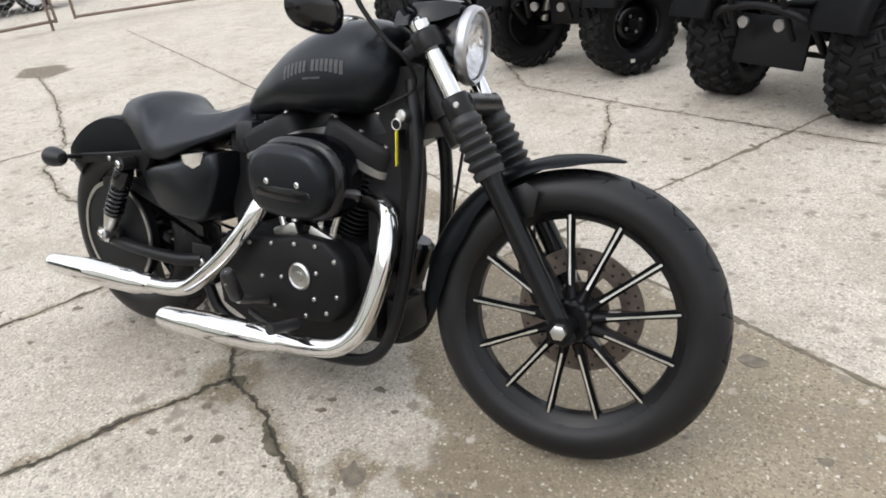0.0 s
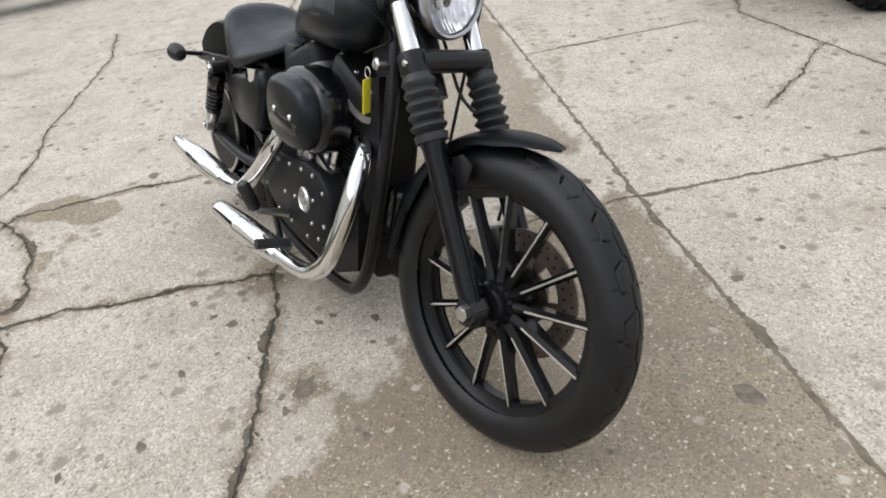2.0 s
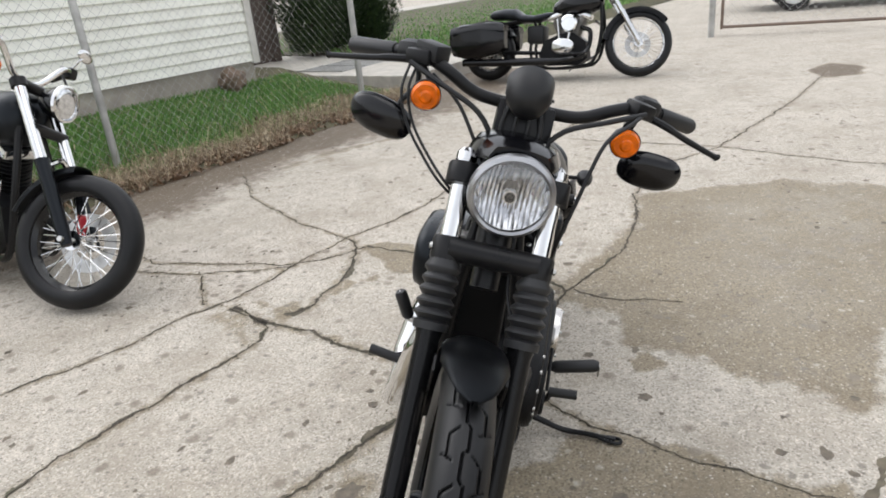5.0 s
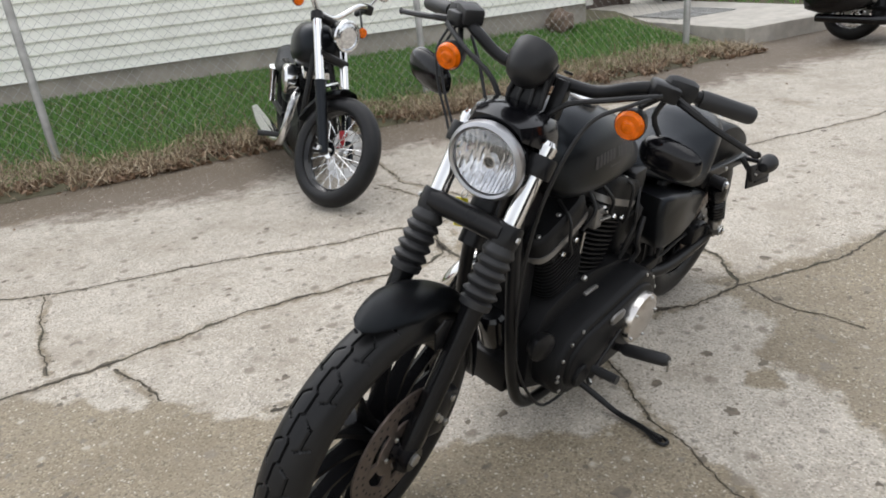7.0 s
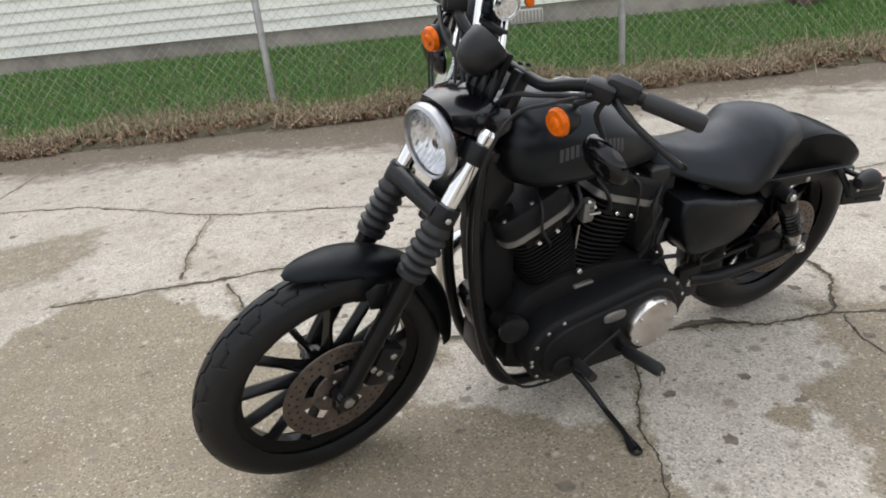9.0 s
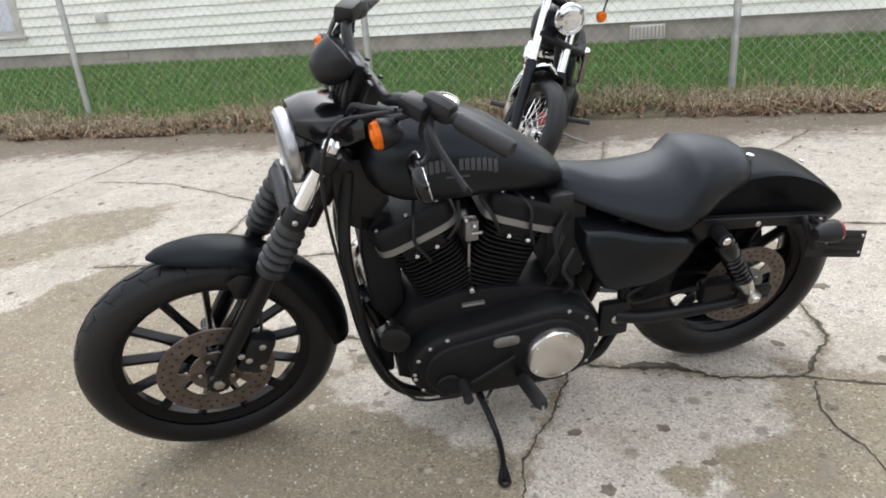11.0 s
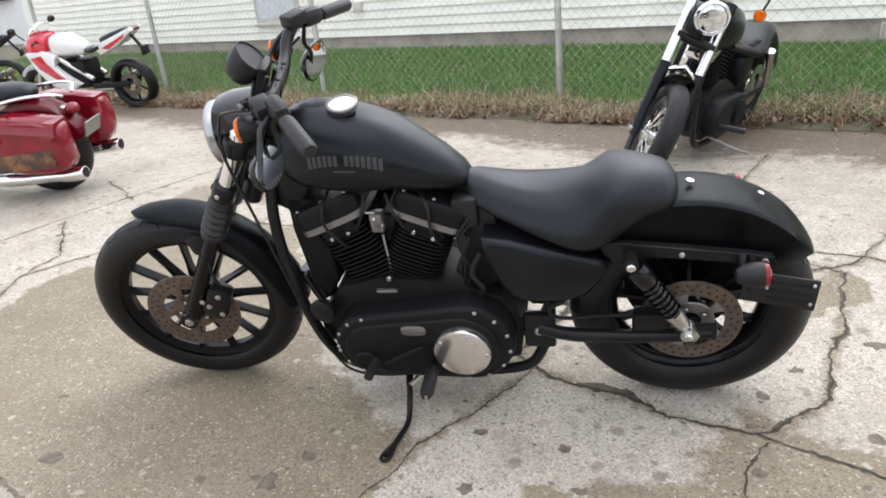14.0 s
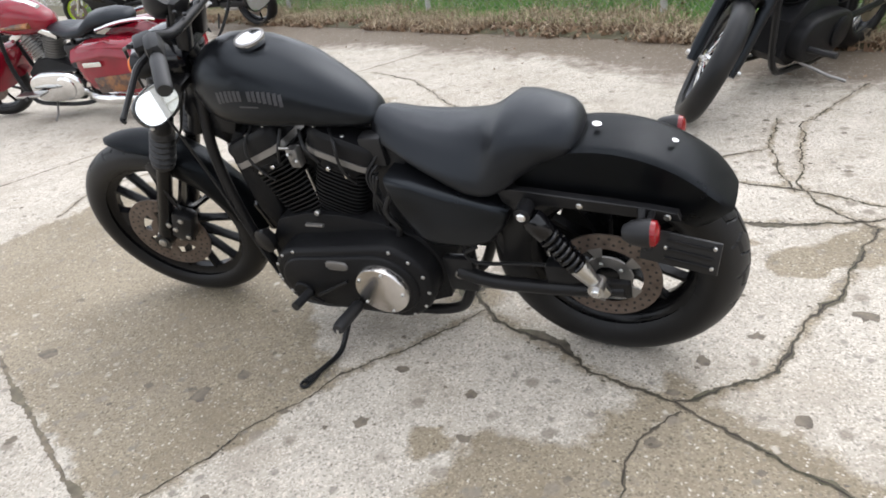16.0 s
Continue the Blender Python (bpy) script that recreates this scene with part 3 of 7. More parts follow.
part("corner_board", hwall(HU0 - 0.03, HU0 + 0.06, -0.03, 0.05, 0.46, 3.2), WHITEPAINT, house, "white corner trim board", xf=inv_house)

# chain-link fence
GALV = mat("galvanised steel", (0.48, 0.48, 0.47), 0.45, 0.6, var=0.2, dirt=(0.2, 0.17, 0.14), damt=0.3)
FH = 1.85
fence = thing("chain_link_fence", "galvanised chain-link fence along the grassy strip", "fence", pose(*yard(0, 0)))
inv_fence = fence.matrix_world.inverted()
for k in range(-2, 7):
    u = 2.92 * k if k > 0 else 3.08 * k
    part("post", tube(bmesh.new(), [yard(u, 0, 0.0), yard(u + 0.01 * (k % 3 - 1), 0, FH + 0.05)], 0.03 if k != -2 else 0.036, 12), GALV, fence, xf=inv_fence)
    part("post_cap", ball(bmesh.new(), yard(u, 0, FH + 0.05), (0.036, 0.036, 0.03), 10), GALV, fence, xf=inv_fence)
part("top_rail", tube(bmesh.new(), [yard(-6.1, 0, FH), yard(18.3, 0, FH)], 0.021, 10), GALV, fence, xf=inv_fence)
bm = bmesh.new()
p, h = 0.085, FH - 0.05
for s in (1, -1):
    for k in range(int(24.4 / p) + 24):
        u0 = -6.1 + k * p - (h if s > 0 else 0)
        a, c = (u0, 0.07), (u0 + h * 0.95, 0.07 + h)
        if s < 0:
            a, c = (u0, 0.07 + h), (u0 + h * 0.95, 0.07)
        lo, hi = max(a[0], -6.1), min(c[0], 18.3)
        if hi - lo < 0.02:
            continue
        f = lambda x: a[1] + (c[1] - a[1]) * (x - a[0]) / (c[0] - a[0])
        tube(bm, [yard(lo, 0.035 + 0.002 * s, f(lo)), yard(hi, 0.035 + 0.002 * s, f(hi))], 0.0014, 3)
tagged(part("wire_mesh", bm, GALV, fence, xf=inv_fence, smooth=0), "woven diamond wire mesh", kind="stuff")


# ---- the black motorcycle ----
LEAN_M = pose(0.012, -0.030, 0.003, -12.9, 0, 1.0)
RAKE = V(-0.510, 0, 0.860)
FA = V(1.4946, 0, 0.329)
HEAD = V(1.616, 0, 0)


def turned(angle):
    """Turn round the steering axis."""
    return Matrix.Translation(HEAD) @ Matrix.Rotation(radians(angle), 4, RAKE) @ Matrix.Translation(-HEAD)


STEER = turned(8.4)
LAMPX = turned(11.4)


def fork(s, y=0.0, f=0.0):
    """A place along the fork, s up from the axle, f ahead of it."""
    return FA + RAKE * s + V(0, y, 0) + V(0.860, 0, 0.510) * f


def tyre_mesh(R, W, rim, grooves=True, nu=640, nv=70):
    """Tyre round the y axis with cut tread grooves."""
    u = np.linspace(0, 2 * np.pi, nu, endpoint=False)
    prof = []
    for v in np.linspace(-1, 1, nv):
        a = 2.25 * (0.62 * v + 0.38 * v ** 5)
        y = W / 2 * np.sin(a) / (1 if abs(a) < np.pi / 2 else 1) * (1 - 0.06 * max(0, abs(a) - 1.57))
        y = W / 2 * np.sign(v) * min(1.0, abs(np.sin(min(abs(a), 1.57)))) if abs(a) < 1.57 else W / 2 * np.sign(v) * (1 - 0.28 * ((abs(a) - 1.57) / 0.68) ** 2)
        h = (R - rim)
        r = R - h * (1 - np.cos(a)) / (1 - np.cos(2.25))
        prof.append((y, r))
    verts, cuts = [], []
    L0 = 2 * np.pi * R
    cells = round(L0 / 0.10)
    for ui in u:
        ph = ui / (2 * np.pi) * cells
        for y, r in prof:
            d = 0.0
            if grooves and abs(y) < W * 0.45:
                k = W / 0.105
                f = ph % 1.0
                zig = 0.0045 * k * (1 if f < 0.42 else 1 - 2 * (f - 0.42) / 0.08 if f < 0.5 else -1 if f < 0.92 else -1 + 2 * (f - 0.92) / 0.08)
                g = (ph + (0.5 if y > 0 else 0.0)) % 1.0
                t = abs(y) / k
                cut = abs(y - zig) < 0.0021 * k
                cut |= g < 0.14 and abs(t - (0.012 + 0.016 * g / 0.14)) < 0.0026
                cut |= 0.12 < g < 0.52 and abs(t - 0.029) < 0.002
                cut |= 0.48 < g < 0.64 and abs(t - (0.040 - 0.024 * (g - 0.48) / 0.16)) < 0.0026
                if cut:
                    d = 0.0045
            rr = r - d
            cuts.append(d > 0)
            verts.append((rr * np.sin(ui), y, rr * np.cos(ui)))
    faces = [(i * nv + j, i * nv + j + 1, ((i + 1) % nu) * nv + j + 1, ((i + 1) % nu) * nv + j) for i in range(nu) for j in range(nv - 1)]
    me = bpy.data.meshes.new("tyre")
    me.from_pydata(verts, [], faces)
    # faces down in a cut take the painted shade colour
    cut = np.array(cuts, dtype=bool)
    fa = np.array(faces)
    me.polygons.foreach_set("material_index", (cut[fa].sum(1) >= 3).astype(np.int32))
    b = bmesh.new()
    b.from_mesh(me)
    bpy.data.meshes.remove(me)
    return b


def ring_y(r0, r1, y0, y1, n=64, ch=0.002):
    """A flat ring round the y axis."""
    return lathe(bmesh.new(), [(y0, r0), (y0, r1 - ch), (y0 + ch, r1), (y1 - ch, r1), (y1, r1 - ch), (y1, r0)], (0, 0, 0), (0, 1, 0), n, loop=True)


def holes_disc(r0, r1, y, th, nh, rows, material_hole=None):
    """Brake disc: a plain ring; dark plugs added later stand for its holes."""
    b = bmesh.new()
    lathe(b, [(y - th / 2, r0), (y - th / 2, r1), (y + th / 2, r1), (y + th / 2, r0)], (0, 0, 0), (0, 1, 0), 72, loop=True)
    return b


def brake_disc(parent, M, r0, r1, y, name="brake_disc"):
    d = part(name, holes_disc(r0, r1, y, 0.005, 0, 0), RUST, parent, "rusty drilled brake disc", xf=M)
    b = bmesh.new()
    for k in range(30):
        a = 2 * math.pi * k / 30
        for q, dr in enumerate((0.78, 0.88)):
            a2 = a + q * math.pi / 30
            rr = r0 + (r1 - r0) * (0.35 + 0.38 * q)
            c = V(rr * math.sin(a2), y, rr * math.cos(a2))
            lathe(b, [(-0.0032, 0.0038), (0.0032, 0.0038)], c, (0, 1, 0), 8)
    return d, b


def cast_wheel(root, name, centre, R, W, rim, n, xf, disc_r, silver=True, hub_w=0.12, phase=0.0):
    M = xf @ Matrix.Translation(centre)
    hw = W * 0.36
    prof = [(-hw, rim + 0.012), (-hw + 0.006, rim + 0.014), (-hw + 0.012, rim + 0.002), (-hw + 0.022, rim - 0.012), (-0.012, rim - 0.022), (0.012, rim - 0.022), (hw - 0.022, rim - 0.012), (hw - 0.012, rim + 0.002), (hw - 0.006, rim + 0.014), (hw, rim + 0.012), (hw * 0.6, rim + 0.01), (-hw * 0.6, rim + 0.01)]
    wheel = part(name, lathe(bmesh.new(), prof, (0, 0, 0), (0, 1, 0), 72, loop=True), WHEELBLK, root, "black cast rim", xf=M)
    part("tyre", tyre_mesh(R, W, rim), RUBBER, wheel, "black road tyre with grooved tread", xf=M, smooth=50, second=GROOVE_SHADE)
    part("hub", lathe(bmesh.new(), [(-hub_w / 2, 0.018), (-hub_w / 2, 0.044), (-hub_w / 2 + 0.012, 0.05), (-0.02, 0.052), (0.02, 0.052), (hub_w / 2 - 0.012, 0.05), (hub_w / 2, 0.044), (hub_w / 2, 0.018)], (0, 0, 0), (0, 1, 0), 32), WHEELBLK, wheel, xf=M)
    for k in range(n):
        b = bmesh.new()
        rings = []
        for r, wd, y0, y1 in ((0.046, 0.015, -0.034, 0.034), (0.08, 0.0105, -0.026, 0.020), (rim * 0.6, 0.0085, -0.022, 0.012), (rim - 0.012, 0.0105, -0.018, 0.014)):
            rings.append([V(-wd * 0.55, y1, r), V(wd * 0.55, y1, r), V(wd, y0 + 0.010, r), V(wd * 0.24, y0, r), V(-wd * 0.24, y0, r), V(-wd, y0 + 0.010, r)])
        loft(b, rings)
        if silver:
            b.faces.ensure_lookup_table()
            for f in b.faces:
                c = f.calc_center_median()
                f.normal_update()
                if c.y < -0.014 and abs(f.normal.y) > 0.95 and len(f.verts) == 4 and 0.07 < c.z < rim - 0.014:
                    f.material_index = 1
        part("spoke", b, WHEELBLK, wheel, "black cast spoke with machined edge" if silver else "", xf=M @ Matrix.Rotation(2 * math.pi * k / n + phase, 4, "Y"), second=ALU)
    return wheel, M


def motorcycle_disc(wheel, M, y, r0, r1):
    d, holes = brake_disc(wheel, M, r0, r1, y)
    # black plugs imitate the dark of the drilled holes
    part("hole_shade_plugs", holes, PLASTIC, wheel, xf=M)
    part("disc_bell", ring_y(0.03, r0 * 0.72, y - 0.003, y + 0.003, 48), GREYSTEEL if y > 0.08 else RUST, wheel, xf=M)
    for k in range(5):
        a = 2 * math.pi * k / 5 + 0.3
        b = bmesh.new()
        loft(b, [[V(rr * math.sin(a + s * w), y + t, rr * math.cos(a + s * w)) for s, t in ((-1, -0.003), (1, -0.003), (1, 0.003), (-1, 0.003))] for rr, w in ((0.035, 0.32), ((0.035 + r0) / 2, 0.14), (r0 + 0.004, 0.2))])
        part("disc_carrier", b, GREYSTEEL if y > 0.08 else RUST, wheel, xf=M)
        bolt(M @ V(0.042 * math.sin(a), y + 0.004, 0.042 * math.cos(a)), M.to_3x3() @ V(0, 1, 0), wheel, 0.006)


bike = thing("motorcycle", "matte black cruiser motorcycle leaning on its side stand", "motorcycle", LEAN_M)
I4 = Matrix()
fw, FM = cast_wheel(bike, "front_wheel", FA, 0.3305, 0.102, 0.245, 13, STEER, 0.146, phase=-0.098)
motorcycle_disc(fw, FM, 0.066, 0.095, 0.146)
rw, RM = cast_wheel(bike, "rear_wheel", (0, 0, 0.321), 0.321, 0.15, 0.208, 13, I4, 0.13, silver=False, hub_w=0.16)
motorcycle_disc(rw, RM, 0.088, 0.088, 0.133)
pul = part("belt_pulley", lathe(bmesh.new(), [(-0.105, 0.04), (-0.105, 0.160), (-0.1, 0.165), (-0.075, 0.165), (-0.075, 0.04)], (0, 0, 0), (0, 1, 0), 56), WRINKLE, rw, xf=RM)
part("pulley_rim", lathe(bmesh.new(), [(-0.108, 0.156), (-0.108, 0.168), (-0.102, 0.169), (-0.102, 0.156)], (0, 0, 0), (0, 1, 0), 56, loop=True), STEEL, pul, "bright pulley rim", xf=RM)

# fork
for y, side in ((0.092, 1), (-0.092, -1)):
    leg = part("fork_leg", tube(bmesh.new(), [fork(-0.035, y), fork(-0.02, y), fork(0.05, y), fork(0.34, y), fork(0.36, y)], [0.017, 0.022, 0.0245, 0.0245, 0.029], 18), WHEELBLK, bike, "gloss black fork slider", xf=STEER)
    b = bmesh.new()
    prof = [(0.355, 0.034), (0.37, 0.036)]
    for k in range(5):
        s = 0.375 + k * 0.023
        prof += [(s, 0.029), (s + 0.010, 0.039 - k * 0.0007), (s + 0.014, 0.039 - k * 0.0007)]
    prof += [(0.492, 0.03), (0.5, 0.031)]
    lathe(b, prof, fork(0, y), RAKE, 24)
    part("gaiter", b, GAITER, leg, "ribbed rubber gaiter", xf=STEER)
    part("fork_tube", tube(bmesh.new(), [fork(0.49, y), fork(0.712, y)], 0.0205, 20), CHROME, leg, "chrome upper fork tube", xf=STEER)
    part("fork_cap", lathe(bmesh.new(), [(0.700, 0.023), (0.716, 0.023), (0.721, 0.018), (0.726, 0.014)], fork(0, y), RAKE, 16), CHROME, leg, xf=STEER)
    part("axle_clamp", lathe(bmesh.new(), [(-0.024, 0.028), (0.024, 0.028)], fork(0, y), (0, 1, 0), 20), GLOSS, leg, xf=STEER)
    part("top_clamp", lathe(bmesh.new(), [(-0.022, 0.032), (-0.018, 0.034), (0.018, 0.034), (0.022, 0.032)], fork(0.672, y), RAKE, 20), FRAMEBLK, leg, xf=STEER)
    part("lower_clamp", lathe(bmesh.new(), [(-0.024, 0.030), (-0.018, 0.032), (0.018, 0.032), (0.024, 0.030)], fork(0.518, y), RAKE, 20), FRAMEBLK, leg, xf=STEER)
    bolt(STEER @ fork(0.518, y + side * 0.030, 0.01), STEER.to_3x3() @ V(0, side, 0), leg, 0.007)
part("lower_yoke", tube(bmesh.new(), [fork(0.52, -0.09, 0.012), fork(0.52, 0.09, 0.012)], 0.025, 16), FRAMEBLK, bike, "black lower fork yoke", xf=STEER)
part("upper_yoke", box(bmesh.new(), (0.07, 0.20, 0.03), Matrix.Translation(fork(0.672, 0, -0.03)) @ Matrix.Rotation(radians(-30), 4, "Y"), 0.008), FRAMEBLK, bike, xf=STEER)
part("steering_stem", tube(bmesh.new(), [fork(0.46, 0, -0.064), fork(0.72, 0, -0.064)], 0.03, 16), FRAMEBLK, bike, xf=STEER)
ax = part("axle", tube(bmesh.new(), [fork(0, -0.122), fork(0, 0.120)], 0.0095, 14), STEEL, bike, "zinc plated axle", xf=STEER)
part("axle_nut", lathe(bmesh.new(), [(0, 0.017), (0.014, 0.017), (0.016, 0.012)], fork(0, -0.112), (0, -1, 0), 6), STEEL, ax, xf=STEER)
part("axle_head", lathe(bmesh.new(), [(0, 0.015), (0.012, 0.015), (0.014, 0.011)], fork(0, 0.108), (0, 1, 0), 6), STEEL, ax, xf=STEER)

# front fender
b = bmesh.new()
rings = []
for k in range(33):
    a = radians(77 + (184 - 77) * k / 32)
    w = 0.064 * min(1.0, 0.12 + 0.88 * math.sqrt(k / 6)) if k < 6 else 0.064
    skirt = 0.042 * max(0, min(1, (k - 9) / 12)) ** 1.3 * min(1, (40 - k) / 12)
    out = []
    for j in range(13):
        f = -1 + 2 * j / 12
        y = w * math.sin(f * math.pi / 2)
        r = 0.361 + 0.003 * max(0, 1 - k / 9) - (0.026 * min(1, 0.2 + k / 7) + skirt) * (1 - math.cos(f * math.pi / 2))
        out.append(FA + V(r * math.cos(a), y, r * math.sin(a)))
    rings.append(out)
loft(b, rings, closed=False)
bmesh.ops.solidify(b, geom=b.faces[:], thickness=0.004)
part("front_fender", b, DENIM, bike, "matte black short front fender", xf=STEER)
for y in (-0.068, 0.068):
    part("fender_bracket", prism(bmesh.new(), [(1.355, 0.612), (1.385, 0.627), (1.415, 0.612), (1.405, 0.557), (1.375, 0.547)], y, y * 1.07, 0.001), FRAMEBLK, bike, xf=STEER)

# headlamp
HC = V(1.196, 0, 0.908)
b = bmesh.new()
lathe(b, [(-0.11, 0.02), (-0.105, 0.04), (-0.08, 0.06), (-0.04, 0.075), (0.0, 0.081), (0.012, 0.081)], HC, (1, 0, -0.06), 36)
bmesh.ops.delete(b, geom=[f for f in b.faces if len(f.verts) > 4 and f.calc_center_median().x > HC.x], context="FACES_ONLY")
lamp = part("headlamp", b, GLOSS, bike, "round headlamp in a gloss black bucket", xf=LAMPX)
part("trim_ring", lathe(bmesh.new(), [(0.008, 0.074), (0.008, 0.084), (0.016, 0.087), (0.028, 0.085), (0.034, 0.078), (0.03, 0.073)], HC, (1, 0, -0.06), 40, loop=True), SATIN, lamp, "satin metal trim ring", xf=LAMPX)
b = bmesh.new()
strips = []
for i in range(81):
    u = -1 + i / 40
    y, half = 0.0735 * u, 0.0735 * math.sqrt(max(0.0004, 1 - u * u))
    arch = 1 - ((i % 5) / 2.5 - 1) ** 2
    strips.append([HC + V(-0.028 + 0.046 * (y * y + (half * w_) ** 2) / 0.0735 ** 2 + 0.0016 * arch + 0.0007 * math.sin(9 * w_ + (i // 5) * 2.4), y, half * w_ + 0.001) for w_ in (-1 + k / 14 for k in range(29))])
loft(b, strips, closed=False)
for f in b.faces:
    q = f.calc_center_median() - HC
    f.material_index = int(q.z > 0.05 or q.y * q.y + q.z * q.z < 0.0003)
part("reflector", b, REFLECTOR, lamp, "bright reflector with upright flutes", xf=LAMPX, smooth=30, second=GREYSTEEL)
part("bulb_ring", lathe(bmesh.new(), [(-0.012, 0.011), (-0.012, 0.015), (0.004, 0.014), (0.004, 0.011)], HC + V(0, 0, -0.010), (1, 0, -0.06), 20, loop=True), REFLECTOR, lamp, "bright bulb ring", xf=LAMPX)
part("bulb_shield", lathe(bmesh.new(), [(-0.02, 0.009), (-0.004, 0.010), (0.0, 0.006)], HC + V(0, 0, -0.010), (1, 0, -0.06), 16), PLASTIC, lamp, xf=LAMPX)
bl = lathe(bmesh.new(), [(0.026, 0.0745), (0.030, 0.07), (0.038, 0.05), (0.043, 0.025), (0.0445, 0.0)], HC, (1, 0, -0.06), 40)
bmesh.ops.delete(bl, geom=[f for f in bl.faces if len(f.verts) > 4 and f.calc_center_median().x < HC.x + 0.03], context="FACES_ONLY")
gl = part("lens", bl, LENS, lamp, "clear glass lens", xf=LAMPX)
gl.visible_shadow = False
b = bmesh.new()
rings = []
for x, w, z0, z1 in ((1.202, 0.062, 0.980, 0.998), (1.167, 0.085, 0.963, 1.007), (1.107, 0.10, 0.950, 1.005), (1.06, 0.085, 0.950, 0.985)):
    rings.append([V(x, w * math.cos(t), (z0 if math.sin(t) < 0 else z0) + (z1 - z0) * max(0, math.sin(t)) ** 0.7 - 0.012 * (abs(math.cos(t)) > 0.9)) for t in [2 * math.pi * i / 20 for i in range(20)]])
loft(b, rings)
part("visor", b, GLOSS, bike, "black headlamp visor", xf=LAMPX)
part("lamp_mount", box(bmesh.new(), (0.09, 0.03, 0.12), Matrix.Translation((1.11, 0, 0.925)), 0.006), FRAMEBLK, bike, xf=LAMPX)

# handlebar and controls
BARX = Matrix.Translation((-0.050, 0, 0.016)) @ turned(11.4)
bar = part("handlebar", tube(bmesh.new(), [(0.945, -0.37, 1.045), (0.985, -0.3, 1.058), (1.035, -0.235, 1.07), (1.065, -0.18, 1.058), (1.07, -0.12, 1.03), (1.068, -0.06, 1.022), (1.068, 0.06, 1.022), (1.07, 0.12, 1.03), (1.065, 0.18, 1.058), (1.035, 0.235, 1.07), (0.985, 0.3, 1.058), (0.945, 0.37, 1.045)], 0.0135, 12, k=5), FRAMEBLK, bike, "black low-rise handlebar", xf=BARX)
for s in (1, -1):
    e, g = V(0.925, s * 0.40, 1.038), V(0.987, s * 0.297, 1.058)
    part("grip", tube(bmesh.new(), [g, g.lerp(e, 0.06), g.lerp(e, 0.94), e], [0.017, 0.0185, 0.0185, 0.015], 14), GAITER, bar, "black rubber grip", xf=BARX)
    d = (e - g).normalized()
    part("switch_housing", box(bmesh.new(), (0.075, 0.042, 0.05), Matrix.Translation(g - d * 0.045 + V(0, 0, 0.004)) @ d.to_track_quat("X", "Z").to_matrix().to_4x4(), 0.019), PLASTIC, bar, xf=BARX)
    part("lever_perch", box(bmesh.new(), (0.06, 0.045, 0.034), Matrix.Translation(g - d * 0.07 + V(0.026, 0, 0)) @ d.to_track_quat("X", "Z").to_matrix().to_4x4(), 0.008), FRAMEBLK, bar, xf=BARX)
    o = g + V(0.045, -s * 0.035, -0.002)
    fw_ = 1.9 if s > 0 else 1.0
    part("lever", tube(bmesh.new(), [o, o + d * 0.05 + V(0.02, 0, 0) * fw_, o + d * 0.11 + V(0.035, 0, -0.004) * fw_, o + d * 0.205 + V(0.055, 0, -0.008) * fw_, o + d * 0.212 + V(0.055, 0, -0.008) * fw_], [0.009, 0.0085, 0.007, 0.0065, 0.009], 8, k=4), FRAMEBLK, bar, "black clutch lever" if s > 0 else "black brake lever", xf=BARX)
    # turn signal under the perch
    c = V(1.115, s * 0.212, 1.008)
    part("signal_stalk", tube(bmesh.new(), [g - d * 0.07 + V(0.02, 0, -0.012), c + V(-0.035, 0, 0.028), c + V(-0.03, 0, 0)], 0.007, 8), FRAMEBLK, bar, xf=BARX)
    sg = part("turn_signal", lathe(bmesh.new(), [(-0.045, 0.006), (-0.043, 0.014), (-0.03, 0.025), (-0.01, 0.031), (0.004, 0.032)], c, (1, 0, -0.05), 24), PLASTIC, bar, "black round turn signal", xf=BARX)
    part("lens", lathe(bmesh.new(), [(0.002, 0.030), (0.008, 0.030), (0.016, 0.025), (0.0155, 0.014), (0.02, 0.010), (0.021, 0.0)], c, (1, 0, -0.05), 24), AMBER, sg, "amber lens", xf=BARX)
    # mirror hanging below the bar
    mc = V(1.058, 0.298, 0.95) if s > 0 else V(1.037, -0.298, 0.925)
    part("mirror_stem", tube(bmesh.new(), [g - d * 0.06 + V(0.01, 0, -0.01), V(1.04, s * 0.235, 1.01), V(1.035, s * 0.26, 0.97), mc + V(0.012, -s * 0.02, 0)], 0.006, 8, k=3), FRAMEBLK, bar, xf=BARX)
    b = bmesh.new()
    prof = oval(0, 0, 0.067 if s > 0 else 0.072, 0.043, 28, 2.5)
    tw = Matrix.Translation(mc) @ Matrix.Rotation(radians(80 if s > 0 else 73), 4, "Z") @ Matrix.Rotation(radians(13 if s > 0 else 3), 4, "X") @ Matrix.Rotation(radians(6 if s > 0 else 0), 4, "Y")
    rings = [[tw @ V(x * f * s, y, (z + 0.1 * x) * f) for x, z in prof] for y, f in ((0.0, 0.96), (0.0, 1.0), (-0.008, 1.0), (-0.02, 0.86), (-0.027, 0.55), (-0.029, 0.1))]
    loft(b, rings)
    mr = part("mirror", b, GLOSS, bar, "black oval mirror shell", xf=BARX)
    part("mirror_glass", loft(bmesh.new(), [[tw @ V(x * 0.93 * s, y, (z + 0.1 * x) * 0.93) for x, z in prof] for y in (0.0005, 0.002)]), MIRROR, mr, "mirror glass", xf=BARX)
part("master_cylinder", box(bmesh.new(), (0.062, 0.048, 0.036), Matrix.Translation((1.045, -0.218, 1.085)) @ Matrix.Rotation(radians(50), 4, "Z"), 0.006), PLASTIC, bar, "black brake fluid reservoir", xf=BARX)
